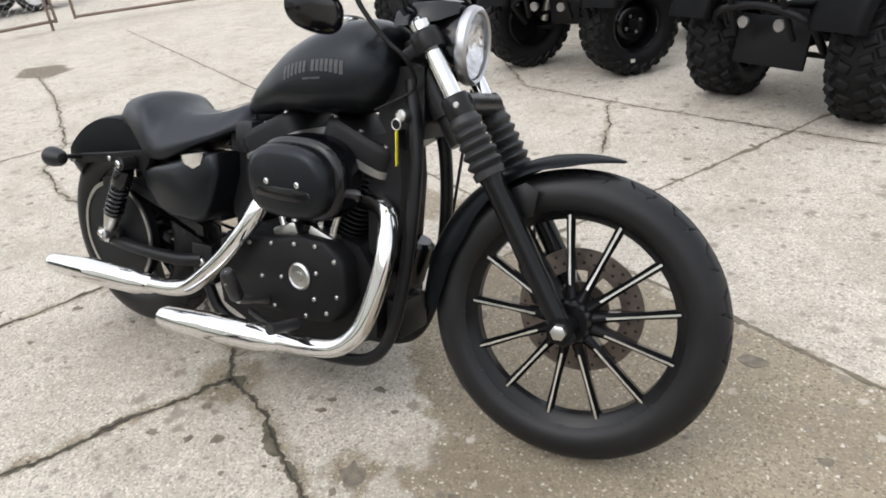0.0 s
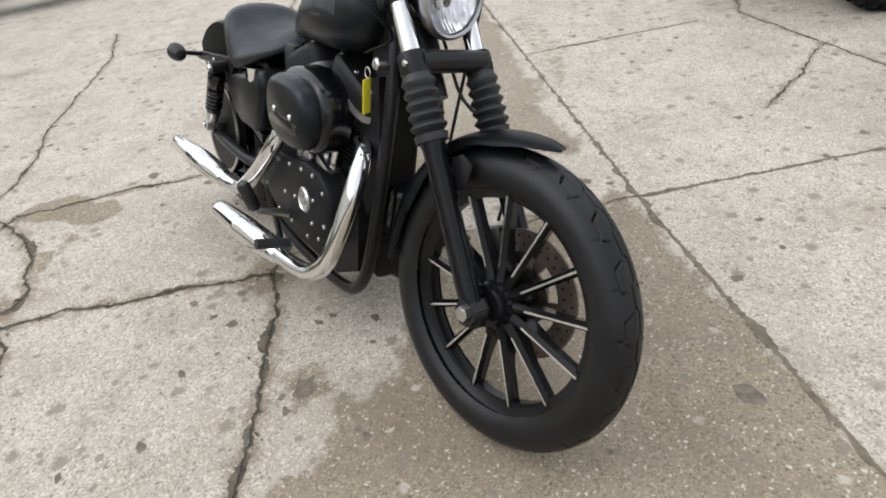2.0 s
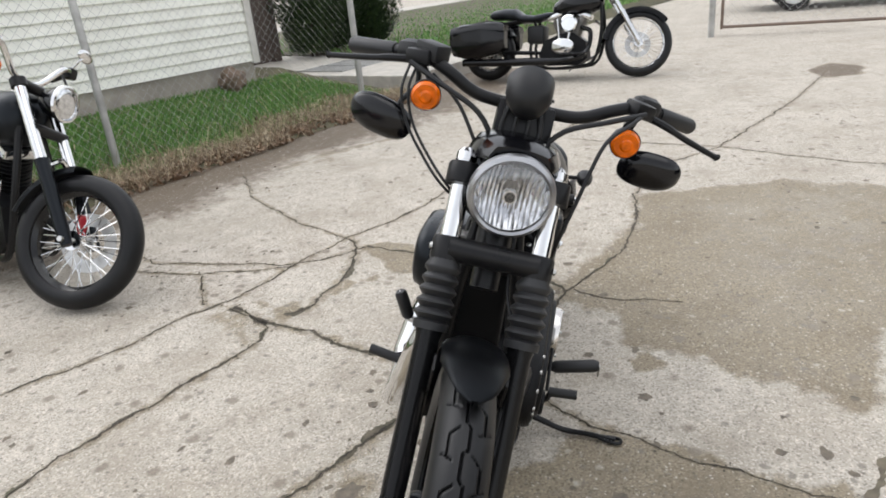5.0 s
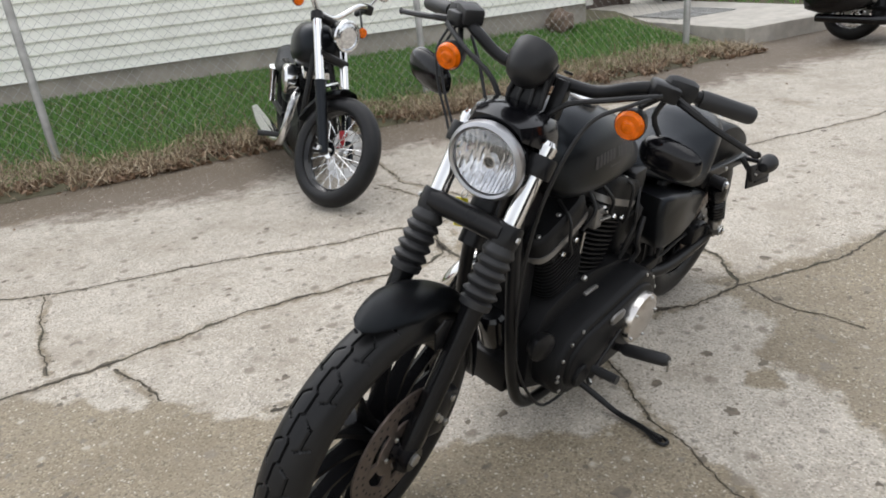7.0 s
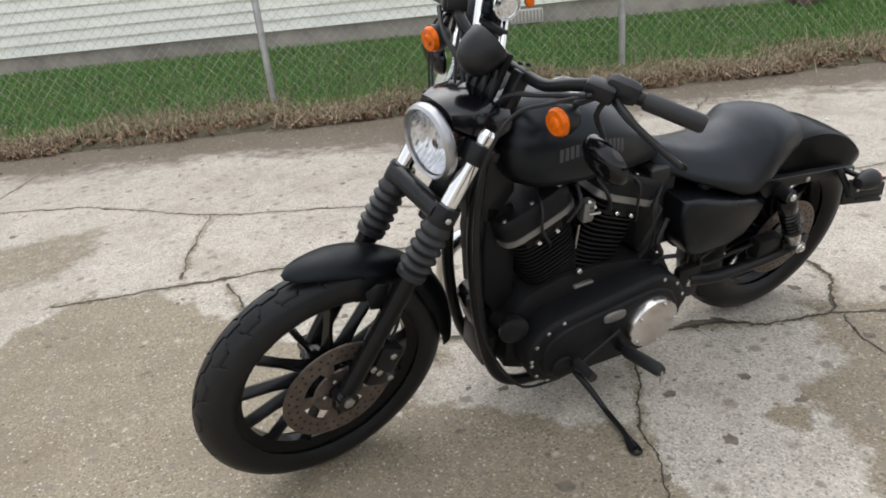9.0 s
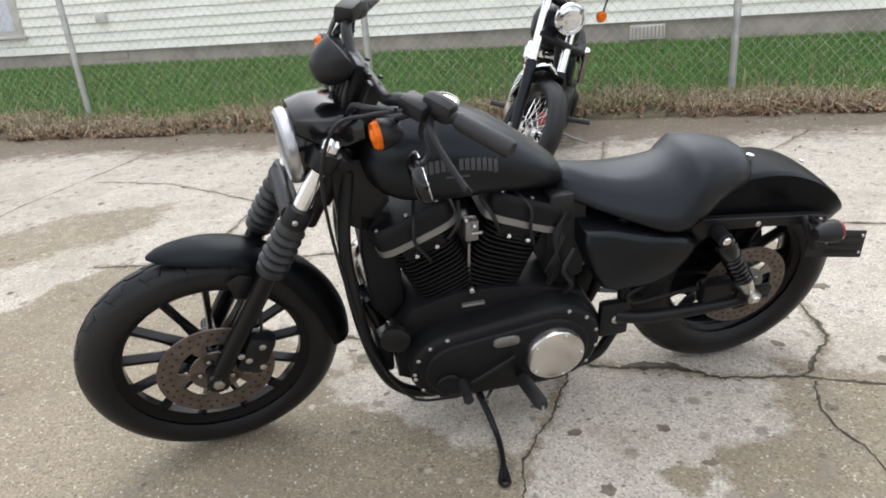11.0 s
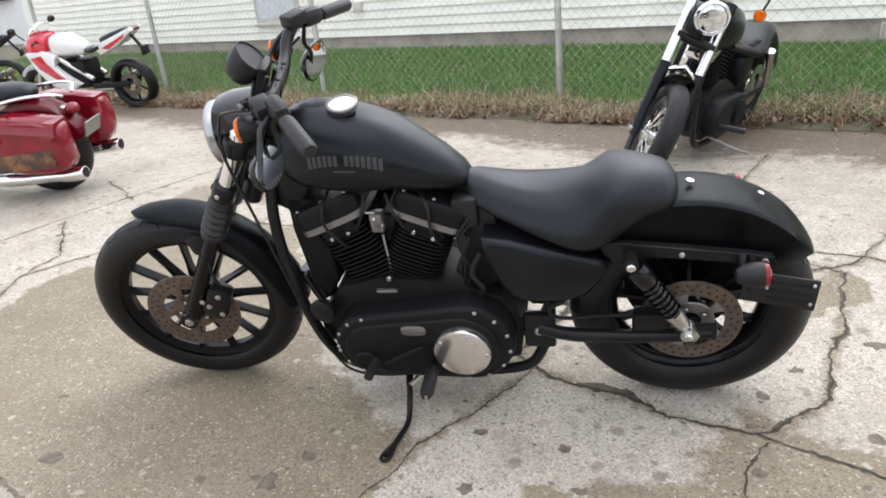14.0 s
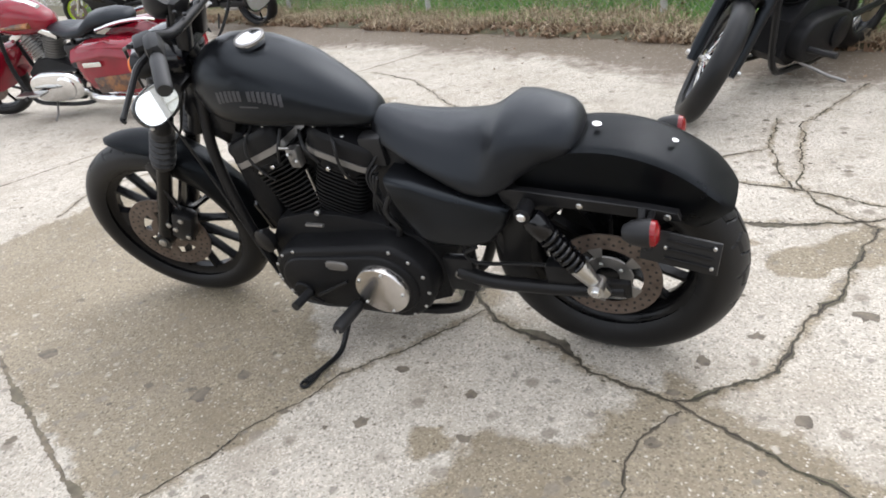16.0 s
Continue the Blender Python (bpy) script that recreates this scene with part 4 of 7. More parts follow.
for s in (0.045, -0.045):
    for q in ((0.012, 0.01), (-0.012, -0.008)):
        bolt(BARX @ V(1.07 + q[0], s, 1.042 + q[1] * 0.5), BARX.to_3x3() @ V(-0.35, 0, 0.94), bar, 0.006, FRAMEBLK)
    part("riser", box(bmesh.new(), (0.034, 0.032, 0.085), Matrix.Translation((1.088, s, 0.99)) @ Matrix.Rotation(radians(-25), 4, "Y"), 0.006), FRAMEBLK, bar, xf=BARX)
SC = V(1.092, 0, 1.082)
b = bmesh.new()
sd = V(-0.80, 0, 0.60)
lathe(b, [(-0.052, 0.004), (-0.05, 0.018), (-0.04, 0.033), (-0.02, 0.044), (0.0, 0.0475), (0.026, 0.0485), (0.03, 0.046), (0.026, 0.044)], SC, sd, 32)
sp = part("speedometer", b, PLASTIC, bike, "black bullet speedometer pod", xf=STEER)
# base colour lifted to blue-grey, imitating sky reflected in the dial glass
part("dial", lathe(bmesh.new(), [(0.024, 0.0445), (0.0255, 0.044), (0.0258, 0.0)], SC, sd, 32), mat("dial face with sky tint", (0.09, 0.105, 0.125), 0.1, var=0.35, scale=60, spec=0.9), sp, xf=STEER)
part("speedo_bracket", box(bmesh.new(), (0.02, 0.08, 0.10), Matrix.Translation((1.062, 0, 1.035)) @ Matrix.Rotation(radians(-25), 4, "Y"), 0.005), FRAMEBLK, bike, xf=STEER)
for y in (-0.03, -0.01, 0.012, 0.032):
    part("gauge_cable", tube(bmesh.new(), [(1.072, y, 1.05), (1.087, y * 1.3, 1.01), (1.092, y * 1.2, 0.97)], 0.005, 8, k=3), PLASTIC, bike, xf=STEER)

# fuel tank
b = bmesh.new()
rings = []
TANK = [(0.558, 0.03, 0.728, 0.747), (0.578, 0.052, 0.722, 0.779), (0.626, 0.078, 0.724, 0.82), (0.686, 0.1, 0.729, 0.865), (0.746, 0.116, 0.738, 0.906), (0.806, 0.126, 0.737, 0.933), (0.866, 0.131, 0.738, 0.953), (0.926, 0.13, 0.742, 0.964), (0.976, 0.124, 0.75, 0.964), (1.016, 0.112, 0.768, 0.953), (1.046, 0.092, 0.8, 0.933), (1.061, 0.06, 0.84, 0.908)]
for x, w, z0, z1 in TANK:
    ring = []
    zc = z0 + (z1 - z0) * 0.42
    for i in range(32):
        t = 2 * math.pi * i / 32
        c, s_ = math.cos(t), math.sin(t)
        p_ = 2.35
        yy = w * math.copysign(abs(c) ** (2 / p_), c)
        hh = (z1 - zc) if s_ > 0 else (zc - z0)
        zz = zc + hh * math.copysign(abs(s_) ** (2 / (2.1 if s_ > 0 else 3.2)), s_)
        ring.append(V(x, yy, zz))
    rings.append(ring)
loft(b, rings)
tank = part("fuel_tank", b, DENIM, bike, "matte black peanut fuel tank", smooth=60)
cap = part("filler_cap", lathe(bmesh.new(), [(-0.014, 0.036), (-0.003, 0.040), (0.001, 0.040), (0.004, 0.037), (0.005, 0.0)], (0.862, 0.020, 0.963), (-0.06, 0.16, 1), 36), CHROME, tank, "chrome filler cap")

part("cap_rim", lathe(bmesh.new(), [(0.0, 0.0405), (0.0045, 0.0405), (0.006, 0.0385), (0.006, 0.0335), (0.0, 0.0335)], (0.862, 0.020, 0.963), (-0.06, 0.16, 1), 36, loop=True), GREYSTEEL, cap)

# seat
SEAT = [(0.575, 0.045, 0.705, 0.757, 0.7), (0.54, 0.075, 0.69, 0.752, 0.68), (0.48, 0.098, 0.668, 0.738, 0.655), (0.42, 0.118, 0.65, 0.729, 0.632), (0.36, 0.133, 0.632, 0.727, 0.607), (0.31, 0.141, 0.618, 0.731, 0.587), (0.275, 0.143, 0.612, 0.737, 0.583), (0.25, 0.142, 0.615, 0.745, 0.585), (0.23, 0.140, 0.625, 0.755, 0.592), (0.21, 0.136, 0.64, 0.763, 0.602), (0.17, 0.126, 0.665, 0.766, 0.633), (0.12, 0.112, 0.69, 0.759, 0.664), (0.08, 0.098, 0.69, 0.750, 0.668), (0.058, 0.08, 0.685, 0.737, 0.67), (0.045, 0.05, 0.68, 0.714, 0.672)]
b = bmesh.new()
rings = []
for x, w, zm, zt, zb in SEAT:
    dish = 0.014 * math.exp(-((x - 0.38) / 0.11) ** 2)
    g = max(0.0, min(1.0, (x - 0.215) / 0.055)) * max(0.0, min(1.0, (0.60 - x) / 0.12))
    dr = zt - zm
    full = [(0, zt), (0.3, zt - 0.002), (0.6, zt - 0.010), (0.8, zt - 0.022), (0.92, zt - 0.038), (1.0, zm * 0.5 + zt * 0.5 - 0.022), (1.0, (zm + zb) / 2 + 0.01), (0.97, zb + 0.004), (0.9, zb), (0.5, zb + 0.01)]
    drape = [(0, zt - dish), (0.3, zt - dish * 0.75 - 0.004), (0.55, zt - 0.2 * dr), (0.78, zt - 0.52 * dr), (0.93, zt - 0.83 * dr), (1.0, zm + 0.004), (1.0, (zm + zb) / 2), (0.97, zb + 0.004), (0.9, zb), (0.5, zb + 0.01)]
    pts = [(a0 + (a1 - a0) * g, b0 + (b1 - b0) * g) for (a0, b0), (a1, b1) in zip(full, drape)]
    rings.append([V(x, w * f, z) for f, z in pts] + [V(x, -w * f, z) for f, z in reversed(pts[1:])])
loft(b, rings)
seat = part("seat", b, VINYL, bike, "black vinyl solo seat", smooth=65)
part("seat_ring", lathe(bmesh.new(), [(0, 0.011), (0.004, 0.011), (0.006, 0.008)], (0.014, 0, 0.700), (-0.2, 0, 1), 14), CHROME, seat, "chrome seat bolt")

# rear fender and struts
b = bmesh.new()
rings = []
for k in range(29):
    a = radians(38 + (144 - 38) * k / 28)
    w = 0.094 * (0.72 + 0.28 * min(1, (28 - k) / 3 + 0.001) ** 0.6)
    R0 = 0.379 - 0.026 * max(0, (k - 8) / 20)
    skirt = 0.075 + 0.03 * math.sin(math.pi * k / 28)
    out = []
    for j in range(15):
        f = -1 + 2 * j / 14
        y = w * math.copysign(min(1.0, abs(math.sin(f * math.pi / 2)) ** 0.9), f)
        drop = 0.012 * f * f if abs(f) < 0.7 else 0.012 * f * f + skirt * ((abs(f) - 0.7) / 0.3) ** 1.2
        out.append(V((R0 - drop) * math.cos(a), y, 0.318 + (R0 - drop) * math.sin(a)))
    rings.append(out)
loft(b, rings, closed=False)
bmesh.ops.solidify(b, geom=b.faces[:], thickness=0.004)
rf = part("rear_fender", b, DENIM, bike, "matte black chopped rear fender", smooth=55)
part("fender_stud", lathe(bmesh.new(), [(0, 0.008), (0.004, 0.008), (0.006, 0.005)], (-0.154, 0, 0.658), (-0.35, 0, 1), 12), CHROME, rf, "chrome stud")
for s in (1, -1):
    st = part("fender_strut", prism(bmesh.new(), [(0.235, 0.600), (0.20, 0.604), (0.03, 0.584), (-0.12, 0.566), (-0.175, 0.556), (-0.182, 0.536), (-0.13, 0.537), (0.03, 0.552), (0.13, 0.562), (0.17, 0.548), (0.20, 0.544), (0.225, 0.568)], s * 0.107, s * 0.127, 0.004), FRAMEBLK, bike, "black fender strut")
    for x, z in ((0.037, 0.566), (-0.154, 0.547)):
        bolt((x, s * 0.126, z), (0, s, 0), st, 0.008)
    # shock absorber
    t0, t1 = V(0.160, s * 0.155, 0.566), V(0.012, s * 0.145, 0.335)
    d = (t1 - t0).normalized()
    sh = part("shock_absorber", tube(bmesh.new(), [t0 + d * 0.02, t0 + d * 0.03, t0 + d * 0.075, t0 + d * 0.08], [0.024, 0.029, 0.029, 0.026], 18), GLOSS, bike, "black coil-over shock absorber")
    b = bmesh.new()
    u, w, _ = basis(d)
    helix = [t0 + d * (0.075 + 0.12 * i / 84) + (u * math.cos(i / 84 * 7 * 2 * math.pi) + w * math.sin(i / 84 * 7 * 2 * math.pi)) * 0.024 for i in range(85)]
    part("spring", tube(b, helix, 0.0055, 8), GLOSS, sh)
    part("damper_rod", tube(bmesh.new(), [t0 + d * 0.06, t0 + d * 0.2], 0.014, 12), FRAMEBLK, sh)
    part("lower_cup", tube(bmesh.new(), [t0 + d * 0.195, t0 + d * 0.2, t0 + d * 0.25, t0 + d * 0.262], [0.026, 0.026, 0.019, 0.016], 16), STEEL, sh, "zinc lower mount")
    for q in (t0, t1):
        part("eye", lathe(bmesh.new(), [(-0.022, 0.02), (0.022, 0.02)], q, (0, 1, 0), 16), STEEL if q is t1 else FRAMEBLK, sh)
        bolt(q + V(0, s * 0.022, 0), (0, s, 0), sh, 0.012, CHROME, h=0.01)
    # rear signal
    c = V(-0.122, s * 0.208, 0.566)
    part("signal_bar", tube(bmesh.new(), [(-0.122, s * 0.12, 0.556), c], 0.008, 8), FRAMEBLK, bike)
    sg = part("turn_signal", lathe(bmesh.new(), [(-0.05, 0.004), (-0.047, 0.016), (-0.03, 0.026), (0.0, 0.031), (0.012, 0.031)], c, (-1, 0, 0.03), 20), PLASTIC, bike, "black bullet rear signal")
    part("lens", lathe(bmesh.new(), [(0.010, 0.030), (0.022, 0.027), (0.027, 0.018), (0.029, 0.0)], c, (-1, 0, 0.03), 20), REDLENS, sg, "red lens")
    # swingarm
    sw = part("swingarm", tube(bmesh.new(), [(0.40, s * 0.10, 0.300), (0.30, s * 0.118, 0.290), (0.10, s * 0.125, 0.296), (-0.05, s * 0.125, 0.312)], [0.021, 0.02, 0.019, 0.017], 10, k=3), FRAMEBLK, bike, "black swingarm tube")
    part("axle_plate", box(bmesh.new(), (0.11, 0.02, 0.05), Matrix.Translation((-0.01, s * 0.125, 0.316)), 0.006), FRAMEBLK, sw)
    part("axle_nut", lathe(bmesh.new(), [(0, 0.02), (0.014, 0.02), (0.018, 0.013)], (0, s * 0.135, 0.318), (0, s, 0), 6), STEEL, sw, "zinc axle nut")
    # side cover
    poly = [(0.53, 0.625), (0.46, 0.618), (0.36, 0.592), (0.25, 0.562), (0.208, 0.545), (0.225, 0.498), (0.262, 0.448), (0.32, 0.423), (0.43, 0.422), (0.468, 0.437), (0.495, 0.485), (0.525, 0.56)]
    cv = part("side_cover", prism(bmesh.new(), poly, s * 0.05, s * 0.148, 0.022), DENIM, bike, "matte black oil tank" if s < 0 else "matte black battery cover", smooth=60)
    if s < 0:
        part("badge", prism(bmesh.new(), [(0.50, 0.628), (0.40, 0.612), (0.415, 0.588), (0.45, 0.578), (0.48, 0.592)], s * 0.14, s * 0.1515, 0.002), CHROME, cv, "polished metal badge")
TP = Matrix.Translation((-0.185, 0.172, 0.492)) @ Matrix.Rotation(radians(-6), 4, "Z") @ Matrix.Rotation(radians(14), 4, "X") @ Matrix.Rotation(radians(-6), 4, "Y")
tail = part("tail_plate", box(bmesh.new(), (0.165, 0.008, 0.078), TP, 0.002), PLASTIC, bike, "black folded plate bracket with pressed ribs")
for z in (-0.022, 0.0, 0.022):
    part("pressed_rib", box(bmesh.new(), (0.10, 0.004, 0.008), TP @ Matrix.Translation((-0.02, 0.0055, z)), 0.0015), FRAMEBLK, tail)
for x, z in ((-0.07, 0.026), (-0.07, -0.022), (0.03, 0.004)):
    bolt(TP @ V(x, 0.004, z), TP.to_3x3() @ V(0, 1, 0), tail, 0.0045)
part("bracket_arm", tube(bmesh.new(), [(-0.10, 0.125, 0.565), (-0.105, 0.16, 0.53), (-0.12, 0.172, 0.49)], 0.010, 8), FRAMEBLK, tail)

# engine
CR = V(0.81, 0, 0.33)
b = bmesh.new()
prism(b, [(1.02, 0.20), (1.02, 0.36), (0.97, 0.43), (0.86, 0.46), (0.74, 0.46), (0.62, 0.44), (0.50, 0.40), (0.44, 0.30), (0.46, 0.18), (0.56, 0.14), (0.90, 0.14)], -0.09, 0.09, 0.006)
engine = part("engine", b, WRINKLE, bike, "black V-twin engine with finned cylinders")
for s in (1, -1):
    a, p = V(s * 0.383, 0, 0.924), V(0.924, 0, -s * 0.383)
    fr = Matrix((p, V(0, 1, 0), a)).transposed().to_4x4()
    fr.translation = CR
    cyl = part("cylinder", lathe(bmesh.new(), [(0.12, 0.058), (0.33, 0.058)], CR, a, 28), WRINKLE, engine)
    for k in range(18):
        d = 0.095 + k * 0.0135
        g = 0.074 + 0.012 * min(1, k / 6)
        part("cooling_fin", loft(bmesh.new(), [[fr @ V(x, y, d + h) for x, y in oval(0, 0, g, g * 0.96, 24, 4)] for h in (0, 0.0045)]), WRINKLE, cyl)
    for y in (-1, 1):
        part("head_block", box(bmesh.new(), (0.11, 0.03, 0.05), fr @ Matrix.Translation((0, y * 0.066, 0.315)), 0.006), WRINKLE, cyl)
        for x in (-0.03, 0.025):
            bolt(fr @ V(x, y * 0.084, 0.305 + 0.01 * x), V(0, y, 0), cyl, 0.008, CHROME, h=0.012)
    rb = part("rocker_box", loft(bmesh.new(), [[fr @ V(x * f, y * f, z) for x, y in oval(0, 0, 0.108, 0.092, 28, 5)] for z, f in ((0.352, 1.0), (0.392, 1.0), (0.402, 0.97), (0.410, 0.9))]), WRINKLE, engine, "black rocker box")
    part("rocker_gasket", loft(bmesh.new(), [[fr @ V(x, y, z) for x, y in oval(0, 0, 0.111, 0.095, 28, 5)] for z in (0.336, 0.354)]), GREYSTEEL, engine, "bare metal rocker edge")
    for x in (-0.08, 0, 0.08):
        for y in (-0.07, 0.07):
            bolt(fr @ V(x, y, 0.408), a, rb, 0.006)
part("carburettor", box(bmesh.new(), (0.07, 0.12, 0.08), Matrix.Translation((0.81, -0.03, 0.60)), 0.012), FRAMEBLK, engine)
part("coil_bracket", box(bmesh.new(), (0.035, 0.03, 0.06), Matrix.Translation((0.812, 0.085, 0.655)), 0.006), GREYSTEEL, engine, "bare metal bracket between the cylinders")
for k in range(3):
    part("bracket_screw", tube(bmesh.new(), [(0.812, 0.1, 0.69 - 0.02 * k), (0.83 - 0.02 * k, 0.115, 0.70 - 0.02 * k)], 0.004, 8), STEEL, engine)
part("intake_manifold", prism(bmesh.new(), [(0.80, 0.64), (0.84, 0.64), (0.835, 0.52), (0.825, 0.42), (0.80, 0.42), (0.795, 0.52)], -0.045, 0.03, 0.006), PLASTIC, engine, "black intake between the cylinders")
part("pushrod_cover", tube(bmesh.new(), [(0.812, 0.062, 0.475), (0.812, 0.066, 0.60)], 0.004, 8), STEEL, engine, "thin bright rod between the cylinders")
bolt((0.812, 0.088, 0.468), (0, 1, 0), engine, 0.009, STEEL, h=0.012)
for x0, x1, x2 in ((0.945, 0.955, 0.925), (0.70, 0.665, 0.655)):
    part("plug_lead", tube(bmesh.new(), [(x0, 0.05, 0.735), (x1, 0.098, 0.70), (x1, 0.106, 0.65), (x2, 0.10, 0.60), (x2 - 0.01, 0.088, 0.575)], 0.0042, 8, k=4), PLASTIC, engine, "black spark plug lead")
# primary cover on the left
outer = []
for t in range(40):
    a = 2 * math.pi * t / 40
    c1, c2 = (0.60, 0.285, 0.135), (0.885, 0.270, 0.112)
    dx, dz = math.cos(a), math.sin(a)
    q1, q2 = c1[0] * dx + c1[1] * dz + c1[2], c2[0] * dx + c2[1] * dz + c2[2]
    c = c1 if q1 > q2 else c2
    outer.append((c[0] + c[2] * dx, c[1] + c[2] * dz))
pc = part("primary_cover", prism(bmesh.new(), outer, 0.085, 0.168, 0.02), WRINKLE, engine, "black primary drive cover", smooth=50)
inner = [(0.745 + (x - 0.745) * 0.86, 0.278 + (z - 0.278) * 0.80) for x, z in outer]
part("raised_panel", prism(bmesh.new(), inner, 0.16, 0.180, 0.01), WRINKLE, pc, smooth=50)
part("derby_cover", lathe(bmesh.new(), [(0.175, 0.082), (0.196, 0.082), (0.202, 0.079), (0.206, 0.06), (0.207, 0.0)], (0.608, 0, 0.286), (0, 1, 0), 40), DERBY, pc, "worn round chrome clutch cover")
for k in range(5):
    a = 2 * math.pi * k / 5 + 0.3 + math.pi / 2
    bolt((0.608 + 0.07 * math.cos(a), 0.203, 0.286 + 0.07 * math.sin(a)), (0, 1, 0), pc, 0.005)
part("inspection_cover", prism(bmesh.new(), oval(0.742, 0.352, 0.036, 0.016, 24, 3), 0.176, 0.187, 0.003), GREYSTEEL, pc, "bare metal inspection cover")
for k in range(0, 40, 3):
    x, z = outer[k]
    bolt((0.745 + (x - 0.745) * 0.955, 0.162, 0.278 + (z - 0.278) * 0.92), (0, 1, 0), pc, 0.006)
part("nameplate", box(bmesh.new(), (0.06, 0.012, 0.008), Matrix.Translation((0.815, 0.12, 0.445)), 0.002), GREYSTEEL, engine, "bare metal strip")
part("shift_shaft_cover", lathe(bmesh.new(), [(0.16, 0.034), (0.186, 0.034), (0.19, 0.03)], (0.90, 0, 0.235), (0, 1, 0), 24), WRINKLE, pc)
part("regulator", box(bmesh.new(), (0.05, 0.12, 0.10), Matrix.Translation((1.05, 0, 0.245)), 0.01), FRAMEBLK, engine, "black finned regulator")
part("oil_filter", lathe(bmesh.new(), [(-0.06, 0.036), (-0.055, 0.038), (0.04, 0.038), (0.05, 0.03)], (1.075, 0.0, 0.40), (0.3, 0, 1), 24), GLOSS, engine, "black oil filter")
part("horn", lathe(bmesh.new(), [(0, 0.03), (0.02, 0.04), (0.03, 0.04), (0.036, 0.03)], (1.02, 0.10, 0.37), (0.2, 1, 0), 24), FRAMEBLK, engine)
# cam cover on the right
cam_poly = [(0.970, 0.30), (0.960, 0.40), (0.910, 0.445), (0.830, 0.45), (0.750, 0.435), (0.670, 0.425), (0.590, 0.42), (0.530, 0.395), (0.515, 0.33), (0.540, 0.27), (0.610, 0.235), (0.710, 0.225), (0.830, 0.22), (0.920, 0.235)]
cc = part("cam_cover", prism(bmesh.new(), cam_poly, -0.085, -0.148, 0.014), WRINKLE, engine, "black cam cover", smooth=50)
part("timer_cover", lathe(bmesh.new(), [(0.14, 0.036), (0.152, 0.036), (0.156, 0.031), (0.152, 0.028), (0.153, 0.014), (0.158, 0.013), (0.158, 0.0)], (0.823, 0, 0.342), (0, -1, 0), 32), STEEL, cc, "round bare metal timer cover")
for x, z in [(0.945, 0.31), (0.940, 0.40), (0.880, 0.43), (0.810, 0.425), (0.730, 0.415), (0.650, 0.405), (0.570, 0.39), (0.550, 0.30), (0.640, 0.25), (0.730, 0.245), (0.840, 0.24), (0.910, 0.26), (0.760, 0.33), (0.690, 0.32), (0.880, 0.36), (0.870, 0.29)]:
    bolt((x, -0.148, z), (0, -1, 0), cc, 0.006)
for s in (1, -1):
    for k in (0, 1):
        x0, x1 = 0.81 + s * (0.035 + 0.045 * k), 0.81 + s * (0.10 + 0.05 * k)
        part("pushrod_tube", tube(bmesh.new(), [(x0, -0.095, 0.44), (x0 + (x1 - x0) * 0.12, -0.095, 0.47), (x1, -0.09, 0.63)], [0.013, 0.010, 0.010], 12), CHROME, engine, "chrome pushrod tube")
    part("tappet_block", box(bmesh.new(), (0.085, 0.045, 0.04), Matrix.Translation((0.81 + s * 0.06, -0.098, 0.44)) @ Matrix.Rotation(radians(s * 20), 4, "Y"), 0.008), STEEL, engine, "bare metal tappet block")
# air cleaner
ac = part("air_cleaner", prism(bmesh.new(), oval(0.842, 0.594, 0.138, 0.104, 40, 2.6), -0.09, -0.165, 0.018), GLOSS, bike, "oval black air cleaner", smooth=60)
part("air_cleaner_cover", prism(bmesh.new(), oval(0.834, 0.592, 0.128, 0.091, 40, 2.6), -0.15, -0.208, 0.026), DENIM, ac, "matte black oval cover", smooth=60)
part("cover_recess", prism(bmesh.new(), oval(0.838, 0.566, 0.088, 0.016, 28, 4), -0.2, -0.2105, 0.003), GLOSS, ac)
for x in (0.788, 0.886):
    bolt((x, -0.206, 0.592), (0, -1, 0), ac, 0.008, CHROME, h=0.008)

# exhaust
ex = part("front_exhaust", tube(bmesh.new(), [(0.936, -0.05, 0.545), (1.01, -0.075, 0.545), (1.066, -0.105, 0.525), (1.090, -0.140, 0.46), (1.080, -0.168, 0.36), (1.050, -0.192, 0.265), (0.996, -0.208, 0.215), (0.916, -0.22, 0.198), (0.806, -0.229, 0.192)], 0.0235, 18, k=6), CHROME, bike, "chrome front exhaust pipe with muffler", smooth=60)
part("muffler", tube(bmesh.new(), [(0.826, -0.228, 0.193), (0.816, -0.229, 0.192), (0.788, -0.231, 0.191), (0.762, -0.233, 0.19), (0.600, -0.247, 0.184), (0.587, -0.248, 0.1835), (0.582, -0.248, 0.1835), (0.432, -0.259, 0.179), (0.412, -0.26, 0.178)], [0.0235, 0.029, 0.031, 0.038, 0.040, 0.040, 0.0395, 0.033, 0.028], 22), CHROME, ex, "chrome slash muffler", smooth=50)
# black disc on the closed end stands in for the shaded opening
part("outlet_shade", tube(bmesh.new(), [(0.414, -0.26, 0.178), (0.410, -0.2601, 0.178)], 0.020, 18), PLASTIC, ex)
ex = part("rear_exhaust", tube(bmesh.new(), [(0.677, -0.06, 0.56), (0.694, -0.115, 0.545), (0.698, -0.150, 0.51), (0.666, -0.170, 0.452), (0.580, -0.184, 0.357), (0.478, -0.192, 0.275), (0.425, -0.194, 0.247), (0.362, -0.196, 0.234), (0.292, -0.199, 0.230)], 0.0235, 18, k=6), CHROME, bike, "chrome rear exhaust pipe with muffler", smooth=60)
